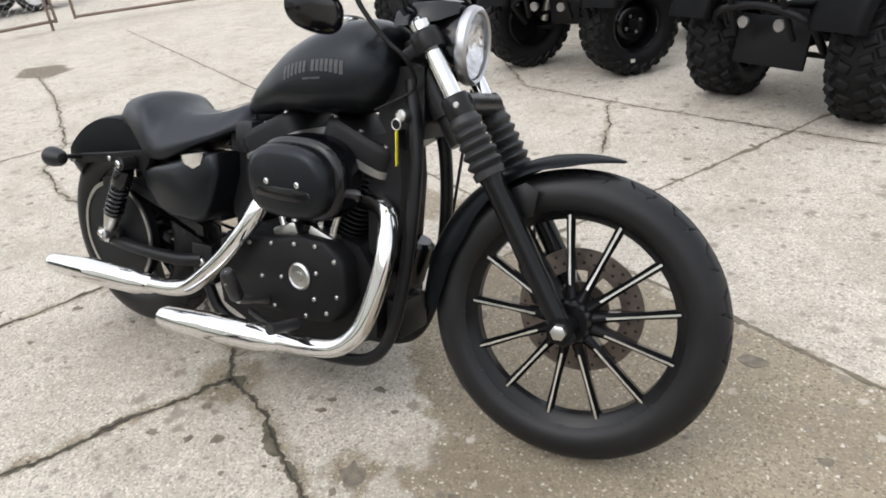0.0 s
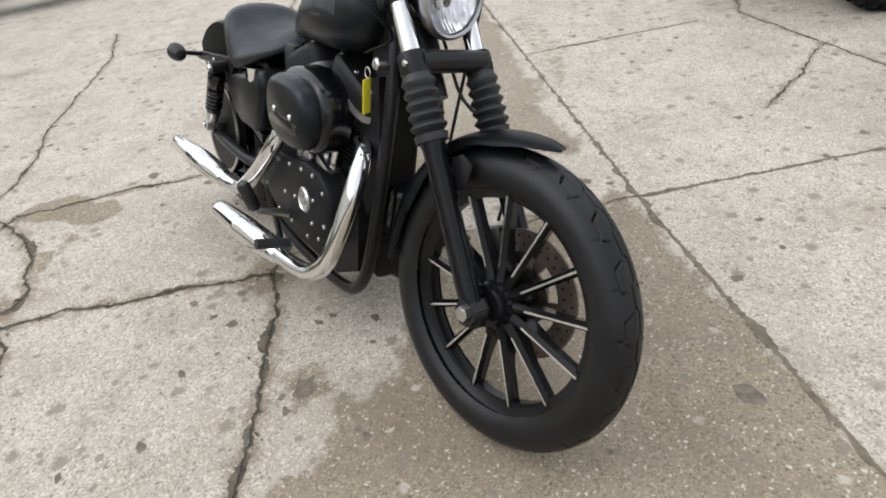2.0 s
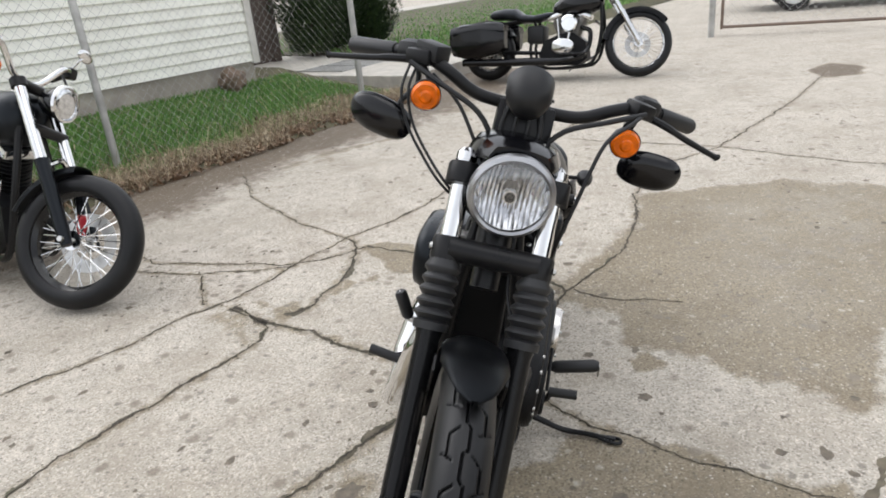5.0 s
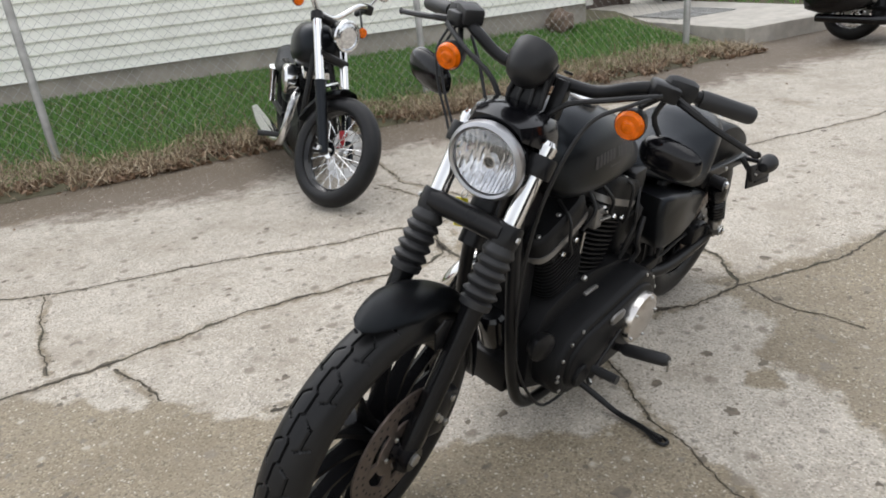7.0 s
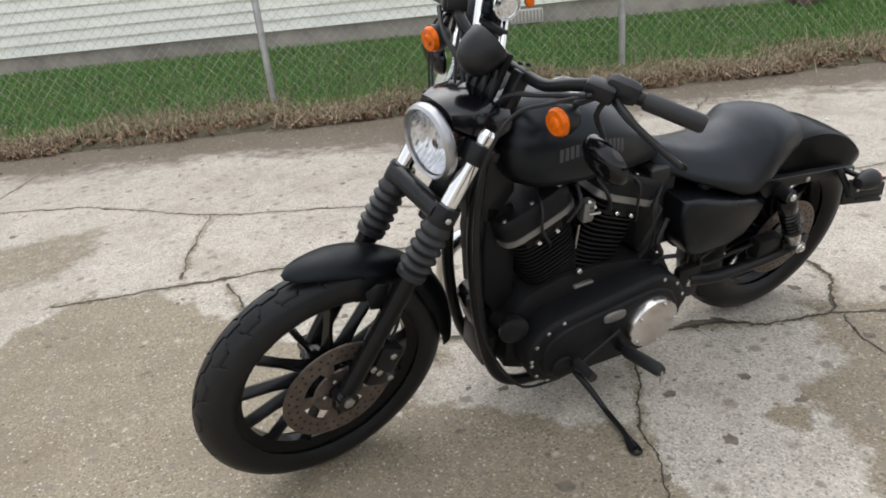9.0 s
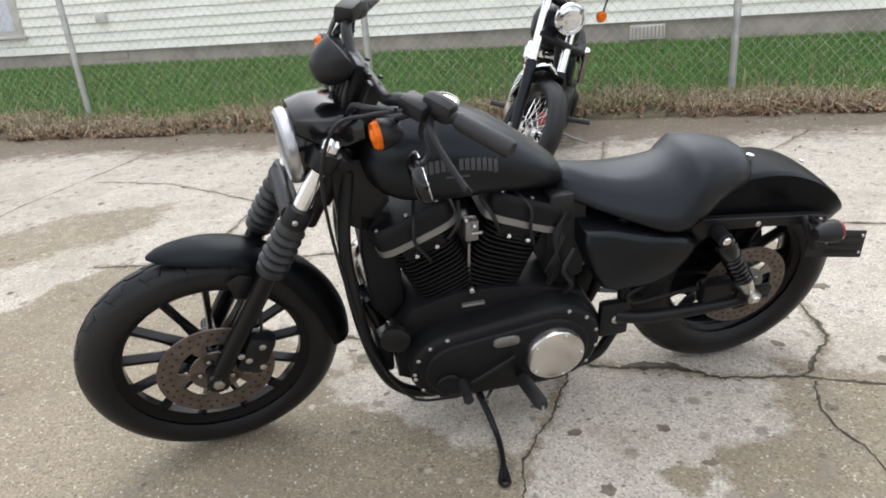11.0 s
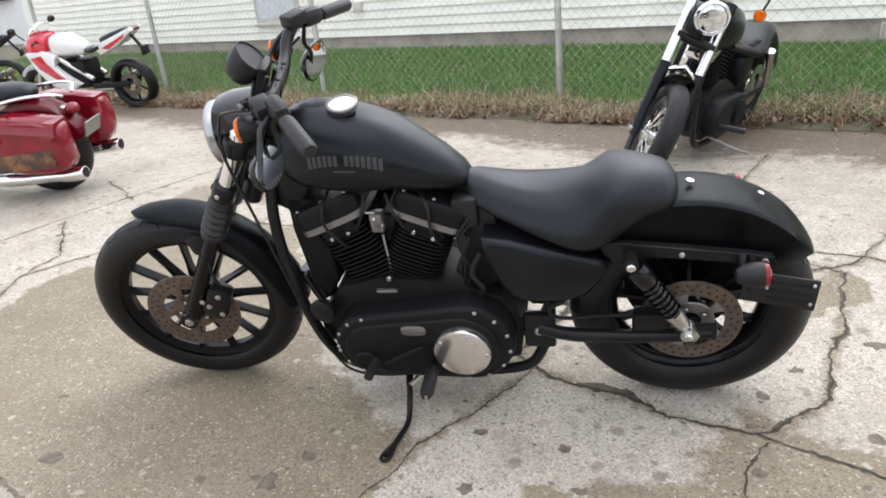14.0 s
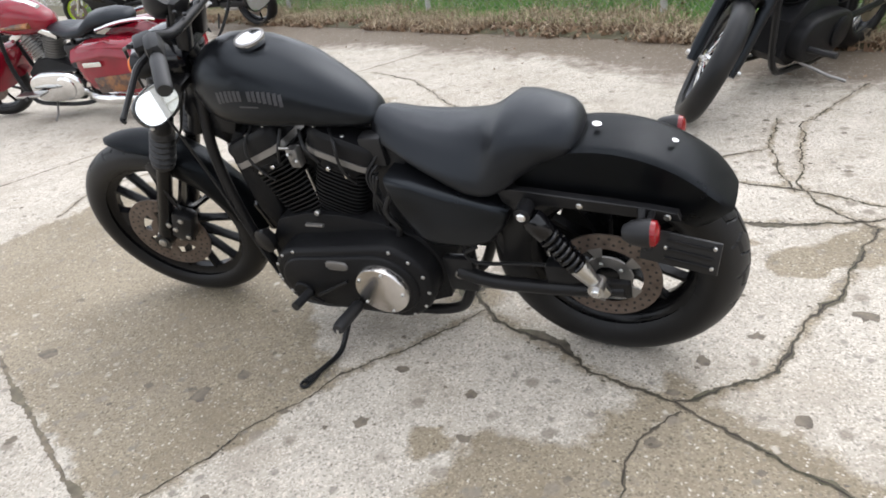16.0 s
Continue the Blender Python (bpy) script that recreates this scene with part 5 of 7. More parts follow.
part("muffler", tube(bmesh.new(), [(0.292, -0.199, 0.230), (0.282, -0.199, 0.2295), (0.252, -0.200, 0.228), (0.222, -0.201, 0.227), (0.012, -0.207, 0.221), (-0.003, -0.2075, 0.2205), (-0.008, -0.2075, 0.2205), (-0.180, -0.2125, 0.216), (-0.205, -0.213, 0.2155)], [0.0235, 0.029, 0.031, 0.038, 0.040, 0.040, 0.0395, 0.033, 0.028], 22), CHROME, ex, "chrome slash muffler", smooth=50)
# same black disc in place of the pipe's dark hollow
part("outlet_shade", tube(bmesh.new(), [(-0.203, -0.213, 0.2155), (-0.207, -0.2131, 0.2154)], 0.020, 18), PLASTIC, ex)

# frame
for s in (1, -1):
    part("frame_tube", tube(bmesh.new(), [(1.09, s * 0.035, 0.83), (1.12, s * 0.062, 0.66), (1.112, s * 0.08, 0.46), (1.075, s * 0.085, 0.26), (1.02, s * 0.085, 0.155), (0.93, s * 0.085, 0.115), (0.75, s * 0.085, 0.105), (0.48, s * 0.085, 0.125), (0.40, s * 0.085, 0.20), (0.37, s * 0.08, 0.35), (0.40, s * 0.07, 0.58), (0.36, s * 0.08, 0.62), (0.20, s * 0.1, 0.60)], 0.0165, 12, k=5), FRAMEBLK, bike, "black frame downtube")
    part("swingarm_pivot", box(bmesh.new(), (0.09, 0.03, 0.12), Matrix.Translation((0.40, s * 0.095, 0.29)), 0.01), FRAMEBLK, bike)
    bolt((0.40, s * 0.108, 0.295), (0, s, 0), bike, 0.014, STEEL, h=0.01)
part("backbone", tube(bmesh.new(), [(1.05, 0, 0.90), (0.9, 0, 0.80), (0.6, 0, 0.72), (0.4, 0, 0.66)], 0.03, 12, k=4), FRAMEBLK, bike)
part("steering_head", tube(bmesh.new(), [fork(0.53, 0, -0.064), fork(0.69, 0, -0.064)], 0.038, 20), FRAMEBLK, bike, "black steering head")
part("neck_gusset", prism(bmesh.new(), [(1.13, 0.86), (1.13, 0.70), (1.06, 0.66), (1.0, 0.74), (1.02, 0.86)], -0.045, 0.045, 0.006), FRAMEBLK, bike)
part("battery_box", box(bmesh.new(), (0.16, 0.16, 0.17), Matrix.Translation((0.38, 0, 0.50)), 0.012), PLASTIC, bike)
part("inner_guard", box(bmesh.new(), (0.03, 0.14, 0.26), Matrix.Translation((0.30, 0, 0.47)) @ Matrix.Rotation(radians(15), 4, "Y"), 0.008), PLASTIC, bike)
# belt drive on the right
b = bmesh.new()
bp = [(0.167 * math.sin(t), 0.318 + 0.167 * math.cos(t)) for t in [math.pi + math.pi * i / 12 for i in range(13)]] + [(0.43 + 0.05 * math.sin(t), 0.30 + 0.05 * math.cos(t)) for t in [math.pi * i / 8 for i in range(9)]]
loft(b, [[V(x, y, z) for y in (-0.105, -0.08)] for x, z in bp], closed=False, loop=True, cap=False)
bmesh.ops.solidify(b, geom=b.faces[:], thickness=0.005)
part("drive_belt", b, RUBBER, bike, "black toothed drive belt")
part("belt_guard", loft(bmesh.new(), [[V(x, -0.112, z), V(x, -0.08, z + 0.004), V(x, -0.08, z - 0.022), V(x, -0.112, z - 0.03)] for x, z in ((0.42, 0.405), (0.30, 0.445), (0.12, 0.50), (0.02, 0.508), (-0.04, 0.495))]), FRAMEBLK, bike, "black belt guard")
part("brake_caliper", box(bmesh.new(), (0.10, 0.05, 0.075), Matrix.Translation((0.10, 0.105, 0.335)), 0.014), FRAMEBLK, bike, "black rear brake caliper")
part("brake_hose", tube(bmesh.new(), [(0.10, 0.10, 0.35), (0.22, 0.10, 0.345), (0.34, 0.10, 0.335), (0.37, 0.105, 0.37), (0.33, 0.11, 0.40)], 0.0055, 8, k=4), PLASTIC, bike)
fc = part("front_caliper", box(bmesh.new(), (0.075, 0.055, 0.12), Matrix.Translation(FA + V(-0.105, 0.085, 0.055)) @ Matrix.Rotation(radians(-28), 4, "Y"), 0.016), FRAMEBLK, bike, "black front brake caliper", xf=STEER)
for dx, dz in ((-0.02, 0.035), (0.02, 0.0), (-0.01, -0.035), (0.035, 0.02)):
    bolt(STEER @ (FA + V(-0.105 + dx, 0.112, 0.055 + dz)), STEER.to_3x3() @ V(0, 1, 0), fc, 0.009, STEEL)
part("brake_line", tube(bmesh.new(), [FA + V(-0.13, 0.09, 0.12), FA + V(-0.14, 0.11, 0.20), FA + V(-0.16, 0.10, 0.30), fork(0.45, 0.05, -0.03), fork(0.6, 0.03, -0.03), fork(0.70, -0.05, -0.03), (1.06, -0.13, 1.02), (1.0, -0.2, 1.06)], 0.004, 8, k=5), PLASTIC, bike, "black brake hose", xf=STEER)
# controls
for s in (1, -1):
    c = V(0.70, s * 0.20, 0.225) if s > 0 else V(0.70, -0.245, 0.285)
    e = c + (V(-0.010, 0.135, 0.034) if s > 0 else V(0.005, -0.035, 0.085))
    pg = part("foot_peg", tube(bmesh.new(), [c, c.lerp(e, 0.1), c.lerp(e, 0.9), e], [0.012, 0.019, 0.019, 0.014], 12), GAITER, bike, "black rubber foot peg")
    part("peg_mount", tube(bmesh.new(), [(0.70, s * 0.10, 0.20 if s > 0 else 0.24), c], 0.012, 10), STEEL if s < 0 else FRAMEBLK, pg)
    part("peg_feeler", tube(bmesh.new(), [e, e + V(0, s * 0.004, -0.035)], 0.004, 8), STEEL, pg)
part("shift_lever", tube(bmesh.new(), [(0.84, 0.19, 0.20), (0.86, 0.20, 0.225), (0.865, 0.205, 0.25)], 0.008, 8), FRAMEBLK, bike)
part("shift_peg", tube(bmesh.new(), [(0.865, 0.20, 0.25), (0.867, 0.275, 0.26)], 0.0135, 10), GAITER, bike, "black rubber shift peg")
part("shift_rod", tube(bmesh.new(), [(0.72, 0.19, 0.30), (0.84, 0.195, 0.235)], 0.005, 8), FRAMEBLK, bike)
part("brake_pedal", tube(bmesh.new(), [(0.66, -0.17, 0.22), (0.76, -0.20, 0.215), (0.85, -0.235, 0.245), (0.87, -0.245, 0.25)], 0.009, 8, k=3), FRAMEBLK, bike)
part("brake_pad", tube(bmesh.new(), [(0.875, -0.22, 0.25), (0.875, -0.31, 0.265)], 0.014, 10), GAITER, bike, "black rubber brake pedal pad")
stand = part("side_stand", tube(bmesh.new(), [(0.80, 0.085, 0.135), (0.802, 0.13, 0.124), (0.79, 0.20, 0.098), (0.783, 0.268, 0.077), (0.793, 0.34, 0.089), (0.812, 0.415, 0.103)], [0.013, 0.0115, 0.0095, 0.0085, 0.008, 0.0075], 10, k=4), FRAMEBLK, bike, "worn black side stand")
part("stand_foot", tube(bmesh.new(), [(0.80, 0.36, 0.092), (0.822, 0.41, 0.100), (0.818, 0.43, 0.1035), (0.800, 0.425, 0.1025), (0.795, 0.37, 0.093)], 0.005, 8, k=4), FRAMEBLK, stand)
part("stand_spring", tube(bmesh.new(), [(0.75, 0.12, 0.14), (0.79, 0.17, 0.125)], 0.008, 8), STEEL, stand)
# ignition key with tag
part("ignition_switch", lathe(bmesh.new(), [(0, 0.014), (0.03, 0.014), (0.034, 0.009)], (1.095, -0.06, 0.752), (0, -1, 0.1), 20), STEEL, bike, "metal ignition switch")
kr = part("key_ring", tube(bmesh.new(), [V(1.10 + 0.012 * math.cos(t), -0.112, 0.738 + 0.012 * math.sin(t)) for t in [2 * math.pi * i / 16 for i in range(17)]], 0.0015, 6), STEEL, bike)
part("key_tag", box(bmesh.new(), (0.030, 0.0025, 0.078), Matrix.Translation((1.104, -0.116, 0.687)) @ Matrix.Rotation(radians(-62), 4, "Z"), 0.001), YELLOW, kr, "yellow key tag")
# cables
part("clutch_cable", tube(bmesh.new(), [(0.985, 0.255, 1.06), (1.05, 0.225, 1.045), (1.11, 0.18, 1.01), (1.15, 0.15, 0.90), (1.15, 0.12, 0.75), (1.13, 0.10, 0.55), (1.09, 0.10, 0.33), (1.0, 0.13, 0.16), (0.9, 0.14, 0.135), (0.8, 0.13, 0.13)], 0.0042, 8, k=6), PLASTIC, bike, "black clutch cable")
for dy in (0.0, 0.014):
    part("throttle_cable", tube(bmesh.new(), [(1.05, -0.245 - dy, 1.05), (1.085, -0.25 - dy, 1.00), (1.105, -0.225 - dy, 0.94), (1.135, -0.175 - dy, 0.885), (1.165, -0.125 - dy, 0.845), (1.15, -0.06, 0.79), (1.05, -0.05, 0.74)], 0.0031, 8, k=6), PLASTIC, bike, xf=BARX)
part("wiring_loom", tube(bmesh.new(), [(1.03, 0.25, 1.08), (1.07, 0.17, 1.055), (1.08, 0.09, 1.02), (1.09, 0.04, 0.96)], 0.006, 8, k=4), PLASTIC, bike, xf=STEER)
part("wiring_loom", tube(bmesh.new(), [(1.03, -0.25, 1.08), (1.07, -0.17, 1.055), (1.08, -0.09, 1.02), (1.09, -0.04, 0.96)], 0.006, 8, k=4), PLASTIC, bike, xf=STEER)
part("spark_lead", tube(bmesh.new(), [(0.87, 0.09, 0.64), (0.845, 0.10, 0.69), (0.84, 0.07, 0.73)], 0.005, 8, k=4), PLASTIC, bike)
part("spark_lead", tube(bmesh.new(), [(0.74, 0.09, 0.64), (0.76, 0.10, 0.69), (0.78, 0.07, 0.73)], 0.005, 8, k=4), PLASTIC, bike)
part("oil_hose", tube(bmesh.new(), [(0.54, 0.10, 0.56), (0.57, 0.11, 0.50), (0.545, 0.11, 0.45), (0.56, 0.10, 0.41)], 0.008, 8, k=4), PLASTIC, bike)


def tank_y(x, z):
    for q, r in zip(TANK, TANK[1:]):
        if q[0] <= x <= r[0]:
            f = (x - q[0]) / (r[0] - q[0])
            w, z0, z1 = (q[i] + (r[i] - q[i]) * f for i in (1, 2, 3))
            zc = z0 + (z1 - z0) * 0.42
            e, pw = ((z - zc) / (z1 - zc), 2.1) if z > zc else ((zc - z) / (zc - z0), 3.2)
            sn = min(0.999, abs(e)) ** (pw / 2)
            return w * math.sqrt(1 - sn * sn) ** (2 / 2.35)


# plain bars where the maker's mark is on the tank
for s in (1, -1):
    for k in range(14):
        if k == 6:
            continue
        u = (k - 6.5) / 6.5
        xm = 0.85 if s > 0 else 0.868
        x = xm - s * u * 0.09
        zb, hb = 0.832 + 0.014 * (1 - u * u) + (x - xm) * 0.10, 0.025 + 0.006 * abs(u)
        b = bmesh.new()
        w = 0.0050
        vs = [b.verts.new((x + dx, s * (tank_y(x + dx, z) + 0.0012), z)) for dx, z in ((-w, zb), (w, zb), (w, zb + hb * 0.5), (w, zb + hb), (-w, zb + hb), (-w, zb + hb * 0.5))]
        b.faces.new((vs[0], vs[1], vs[2], vs[5]))
        b.faces.new((vs[5], vs[2], vs[3], vs[4]))
        part("mark_bar", b, SILVERTXT, tank, smooth=0)
    b = bmesh.new()
    vs = [b.verts.new((x, s * (tank_y(x, z) + 0.0012), z)) for x, z in ((xm - 0.026, 0.826), (xm + 0.03, 0.830), (xm + 0.03, 0.835), (xm - 0.026, 0.831))]
    b.faces.new(vs)
    part("mark_bar", b, SILVERTXT, tank, smooth=0)

for y in (0.055, -0.055):
    part("ignition_coil", box(bmesh.new(), (0.07, 0.05, 0.09), Matrix.Translation((0.575, y, 0.665)), 0.012), PLASTIC, bike)

# dark fittings that fill the frame round the engine
part("electrics_panel", prism(bmesh.new(), [(0.61, 0.70), (0.50, 0.69), (0.49, 0.44), (0.56, 0.40), (0.60, 0.46)], -0.055, 0.06, 0.01), PLASTIC, bike, "black electrics panel behind the rear cylinder")
part("horn_cover", prism(bmesh.new(), [(1.075, 0.72), (1.0, 0.70), (0.985, 0.60), (0.985, 0.42), (1.03, 0.36), (1.07, 0.42), (1.085, 0.60)], -0.07, 0.045, 0.012), WRINKLE, bike, "black cover between the downtubes")
for q in range(4):
    part("engine_lead", tube(bmesh.new(), [(0.56 + 0.01 * q, 0.075, 0.66 - 0.03 * q), (0.60 - 0.01 * q, 0.10, 0.60), (0.575 + 0.012 * q, 0.095, 0.50), (0.60, 0.08, 0.42 + 0.02 * q)], 0.0045, 6, k=4), PLASTIC, bike)


# ---- grass, leaves and dead stalks ----
def blades(name, label, n, place, height, width, material, lean, seed, category="grass"):
    """Many single grass blades as one mesh."""
    rg = np.random.RandomState(seed)
    u, v, z = place(rg, n)
    base = np.array(YO)[None, :] + u[:, None] * np.array(YU)[None, :] + v[:, None] * np.array(YV)[None, :]
    base[:, 2] = z
    h = rg.uniform(*height, n)
    a = rg.uniform(0, 2 * np.pi, n)
    l = rg.uniform(0.1, lean, n) * h
    w = rg.uniform(*width, n)
    side = np.stack([-np.sin(a) * w, np.cos(a) * w, np.zeros(n)], 1)
    b2 = rg.uniform(0, 2 * np.pi, n)
    mid = base + np.stack([np.cos(b2) * l * 0.35, np.sin(b2) * l * 0.35, h * 0.6], 1)
    tip = base + np.stack([np.cos(b2) * l, np.sin(b2) * l, np.maximum(h - l * 0.5, 0.01)], 1)
    verts = np.stack([base - side, base + side, mid + side * 0.7, mid - side * 0.7, tip], 1).reshape(-1, 3)
    k = np.arange(n) * 5
    quads = np.stack([k, k + 1, k + 2, k + 3], 1).tolist()
    tris = np.stack([k + 3, k + 2, k + 4], 1).tolist()
    me = bpy.data.meshes.new(name)
    me.from_pydata(verts.tolist(), [], quads + tris)
    me.materials.append(material)
    return tagged(new(name, me), label, category, kind="stuff")


def island_mat(name, c0, c1, c2, rough=0.6):
    m = bpy.data.materials.new(name)
    m.use_nodes = True
    n, l = m.node_tree.nodes, m.node_tree.links
    g = n.new("ShaderNodeNewGeometry")
    r = n.new("ShaderNodeValToRGB")
    r.color_ramp.elements[0].color = (*c0, 1)
    r.color_ramp.elements[1].color = (*c2, 1)
    r.color_ramp.elements.new(0.5).color = (*c1, 1)
    l.new(g.outputs["Random Per Island"], r.inputs["Fac"])
    l.new(r.outputs[0], n["Principled BSDF"].inputs["Base Color"])
    n["Principled BSDF"].inputs["Roughness"].default_value = rough
    return m


GRASS = island_mat("spring grass", (0.055, 0.155, 0.028), (0.115, 0.28, 0.05), (0.23, 0.37, 0.10))
DEAD = island_mat("dry grass", (0.13, 0.095, 0.06), (0.31, 0.235, 0.145), (0.60, 0.50, 0.34))
LEAF = island_mat("fallen leaves", (0.09, 0.055, 0.03), (0.18, 0.105, 0.06), (0.30, 0.20, 0.12))


def surf(v):
    return np.interp(v, [q[0] for q in rows_v], [q[1] for q in rows_v])


def lawn_place(rg, n):
    u = np.concatenate([rg.uniform(-6.4, 5.5, n - n // 4), rg.uniform(5.5, 14, n // 4)])
    v = -0.42 + (2.16 + 0.054 * np.clip(u, -6, 14)) * rg.uniform(0, 1, n) ** 0.9
    return u, v, surf(v) - 0.005


def edge_place(rg, n):
    u = rg.uniform(-6.5, 11, n)
    v = -0.34 + 0.16 * rg.normal(0, 1, n)
    for c in np.linspace(-6.3, 10.8, 70):
        pull = np.abs(u - c) < 0.09 + 0.05 * np.sin(c * 37)
        u = np.where(pull & (rg.uniform(0, 1, n) < 0.65), c + (u - c) * 0.4, u)
    keep = 0.12 * np.sin(u * 2.1) + 0.09 * np.sin(u * 5.3 + 1) + 0.06 * np.sin(u * 13 + 2)
    v = np.clip(v + keep, -0.68, 0.35)
    return u, v, surf(v) - 0.004


blades("lawn_grass", "bright green spring grass", 150000, lawn_place, (0.03, 0.095), (0.002, 0.0045), GRASS, 1.0, 3)
blades("dead_lawn_blades", "dead straw lying between the green blades", 8000, lambda rg, n: (lambda u, v, z: (u, v, z + 0.01))(*lawn_place(rg, n)), (0.03, 0.09), (0.0015, 0.004), DEAD, 2.4, 31)
blades("dry_grass_edge", "matted dead grass along the edge of the lot", 34000, edge_place, (0.03, 0.16), (0.0016, 0.0042), DEAD, 2.6, 4)
blades("tall_dry_stalks", "a few tall dry stalks", 420, lambda rg, n: (rg.uniform(-6, 9, n), rg.uniform(-0.45, 0.05, n), np.full(n, 0.05)), (0.16, 0.36), (0.0015, 0.003), DEAD, 0.9, 6)
blades("fallen_leaves", "brown fallen leaves in the grass edge", 24000, lambda rg, n: (lambda u, v, z: (u, v - 0.05, z + 0.004))(*edge_place(rg, n)), (0.015, 0.07), (0.008, 0.024), LEAF, 2.0, 7, "leaves")

blades("scattered_leaf_bits", "few brown leaf scraps blown onto the lot", 150, lambda rg, n: (rg.uniform(-6, 9, n), -0.66 - np.abs(rg.normal(0, 0.5, n)), np.full(n, 0.003)), (0.005, 0.015), (0.004, 0.012), LEAF, 3, 17, "leaves")

# house details
part("vent_frame", hwall(-2.72, -2.37, -0.012, 0.1, 0.305, 0.45, 0.006), WHITEPAINT, house, "louvred foundation vent", xf=inv_house)
for k in range(9):
    u = -2.70 + k * 0.038
    part("vent_bar", hwall(u - 0.007, u + 0.007, -0.022, 0, 0.32, 0.435), FOUND, house, xf=inv_house)
CURTAIN = mat("white curtain", (0.62, 0.64, 0.68), 0.8, var=0.15, scale=14)
window_1 = part("window", hwall(5.12, 6.12, -0.04, 0.04, 0.74, 2.25, 0.01), WHITEPAINT, house, "white framed window", xf=inv_house)
part("pane", hwall(5.21, 6.04, -0.046, -0.041, 0.80, 2.15), CURTAIN, window_1, "pane with a pale curtain behind", xf=inv_house)
part("window_sill", hwall(5.08, 6.16, -0.07, 0, 0.70, 0.74, 0.008), WHITEPAINT, window_1, xf=inv_house)
part("wall_box", hwall(3.84, 3.98, -0.06, 0.01, 0.83, 0.95, 0.01), WHITEPAINT, house, "small white vent hood", xf=inv_house)
part("foundation_vent", hwall(3.7, 4.1, 0.018, 0.05, 0.38, 0.47, 0.005), FOUND, house, xf=inv_house)

# concrete pad, plank fence and hedge beyond the house corner
PAD = mat("pale pad concrete", (0.46, 0.43, 0.38), 0.85, var=0.15, bump=0.3, bscale=80, dirt=(0.3, 0.27, 0.22), damt=0.4)
tagged(part("pavement_pad", hbox(-8.6, -6.7, -0.3, 7.0, -0.05, 0.18, 0.01), PAD, smooth=0), "pale concrete walk beside the house", "pavement", kind="structure")
BROWN = mat("brown fence paint", (0.075, 0.055, 0.045), 0.7, var=0.25, scale=6, bump=0.3, bscale=40)
plank = thing("plank_fence", "dark brown wooden privacy fence", "fence", pose(*yard(-7.2, 2.6)))
ip = plank.matrix_world.inverted()
for k in range(16):
    part("plank", hbox(-7.95 + 0.13 * k, -7.95 + 0.13 * k + 0.122, 3.4 + 0.004 * (k % 3), 3.43 + 0.004 * (k % 3), 0.15, 1.95), BROWN, plank, xf=ip, smooth=0)
part("post", hbox(-8.12, -7.97, 3.3, 3.45, 0.1, 2.1, 0.01), BROWN, plank, xf=ip)
LEAFG = island_mat("hedge foliage", (0.012, 0.03, 0.01), (0.022, 0.05, 0.014), (0.05, 0.085, 0.025))
SOILB = mat("bark", (0.06, 0.045, 0.035), 0.9, bump=0.4, bscale=40)


def hedge(c, r, h, seed):
    """An evergreen shrub: a short stem and a crown of many small sprays."""
    e = thing("evergreen_shrub", "dark green upright evergreen shrub behind the fence", "shrub", Matrix.Translation(c), group="evergreen shrubs")
    part("trunk", tube(bmesh.new(), [(0, 0, -0.05), (0.01, 0, h * 0.5), (0, 0.01, h * 0.9)], [0.05, 0.035, 0.01], 8), SOILB, e)
    rg = np.random.RandomState(seed)
    n = 11000
    t = rg.uniform(0, 1, n)
    a = rg.uniform(0, 2 * np.pi, n)
    rr = r * np.sin(np.pi * np.clip(0.15 + 0.8 * t, 0, 1)) ** 0.7 * rg.uniform(0.25, 1.08, n) ** 0.6 * (1 + 0.15 * np.sin(a * 3 + t * 9))
    pos = np.stack([rr * np.cos(a), rr * np.sin(a), 0.05 + t * h], 1)
    d1 = np.stack([np.cos(a), np.sin(a), rg.uniform(0.2, 1.4, n)], 1) * rg.uniform(0.03, 0.07, n)[:, None]
    d2 = np.stack([-np.sin(a), np.cos(a), rg.uniform(-0.5, 0.5, n)], 1) * rg.uniform(0.016, 0.036, n)[:, None]
    vv = np.stack([pos - d2, pos + d2, pos + d1], 1).reshape(-1, 3)
    me = bpy.data.meshes.new("crown")
    k = np.arange(n) * 3
    me.from_pydata(vv.tolist(), [], np.stack([k, k + 1, k + 2], 1).tolist())
    me.materials.append(LEAFG)
    o = new("crown", me)
    o.parent = e
    return e


for i, (u, v, h) in enumerate(((-8.55, 3.0, 1.9), (-9.3, 3.2, 1.9), (-10.0, 3.0, 1.75))):
    hedge(yard(u, v, 0.2), 0.55, h, 20 + i)
bm = bmesh.new()
loft(bm, [[yard(u, v, z) for u in (-60, -30, -14, -8.6)] for v, z in ((0.5, 0.004), (0.7, 0.10), (3, 0.2), (9, 0.25))], closed=False)
tagged(part("lawn_ground_far", bm, SOIL), "green lawn beyond the drive", "ground", kind="structure")
blades("far_lawn_grass", "green lawn beyond the drive", 26000, lambda rg, n: (rg.uniform(-30, -8.7, n), rg.uniform(0.6, 8, n), np.full(n, 0.17)), (0.05, 0.12), (0.008, 0.016), GRASS, 1.0, 9)
tagged(part("pavement", hbox(-60, -8.6, 8.0, 9.2, 0.0, 0.26), PAD, smooth=0), "pale public pavement beyond the lawn", "pavement", kind="structure")

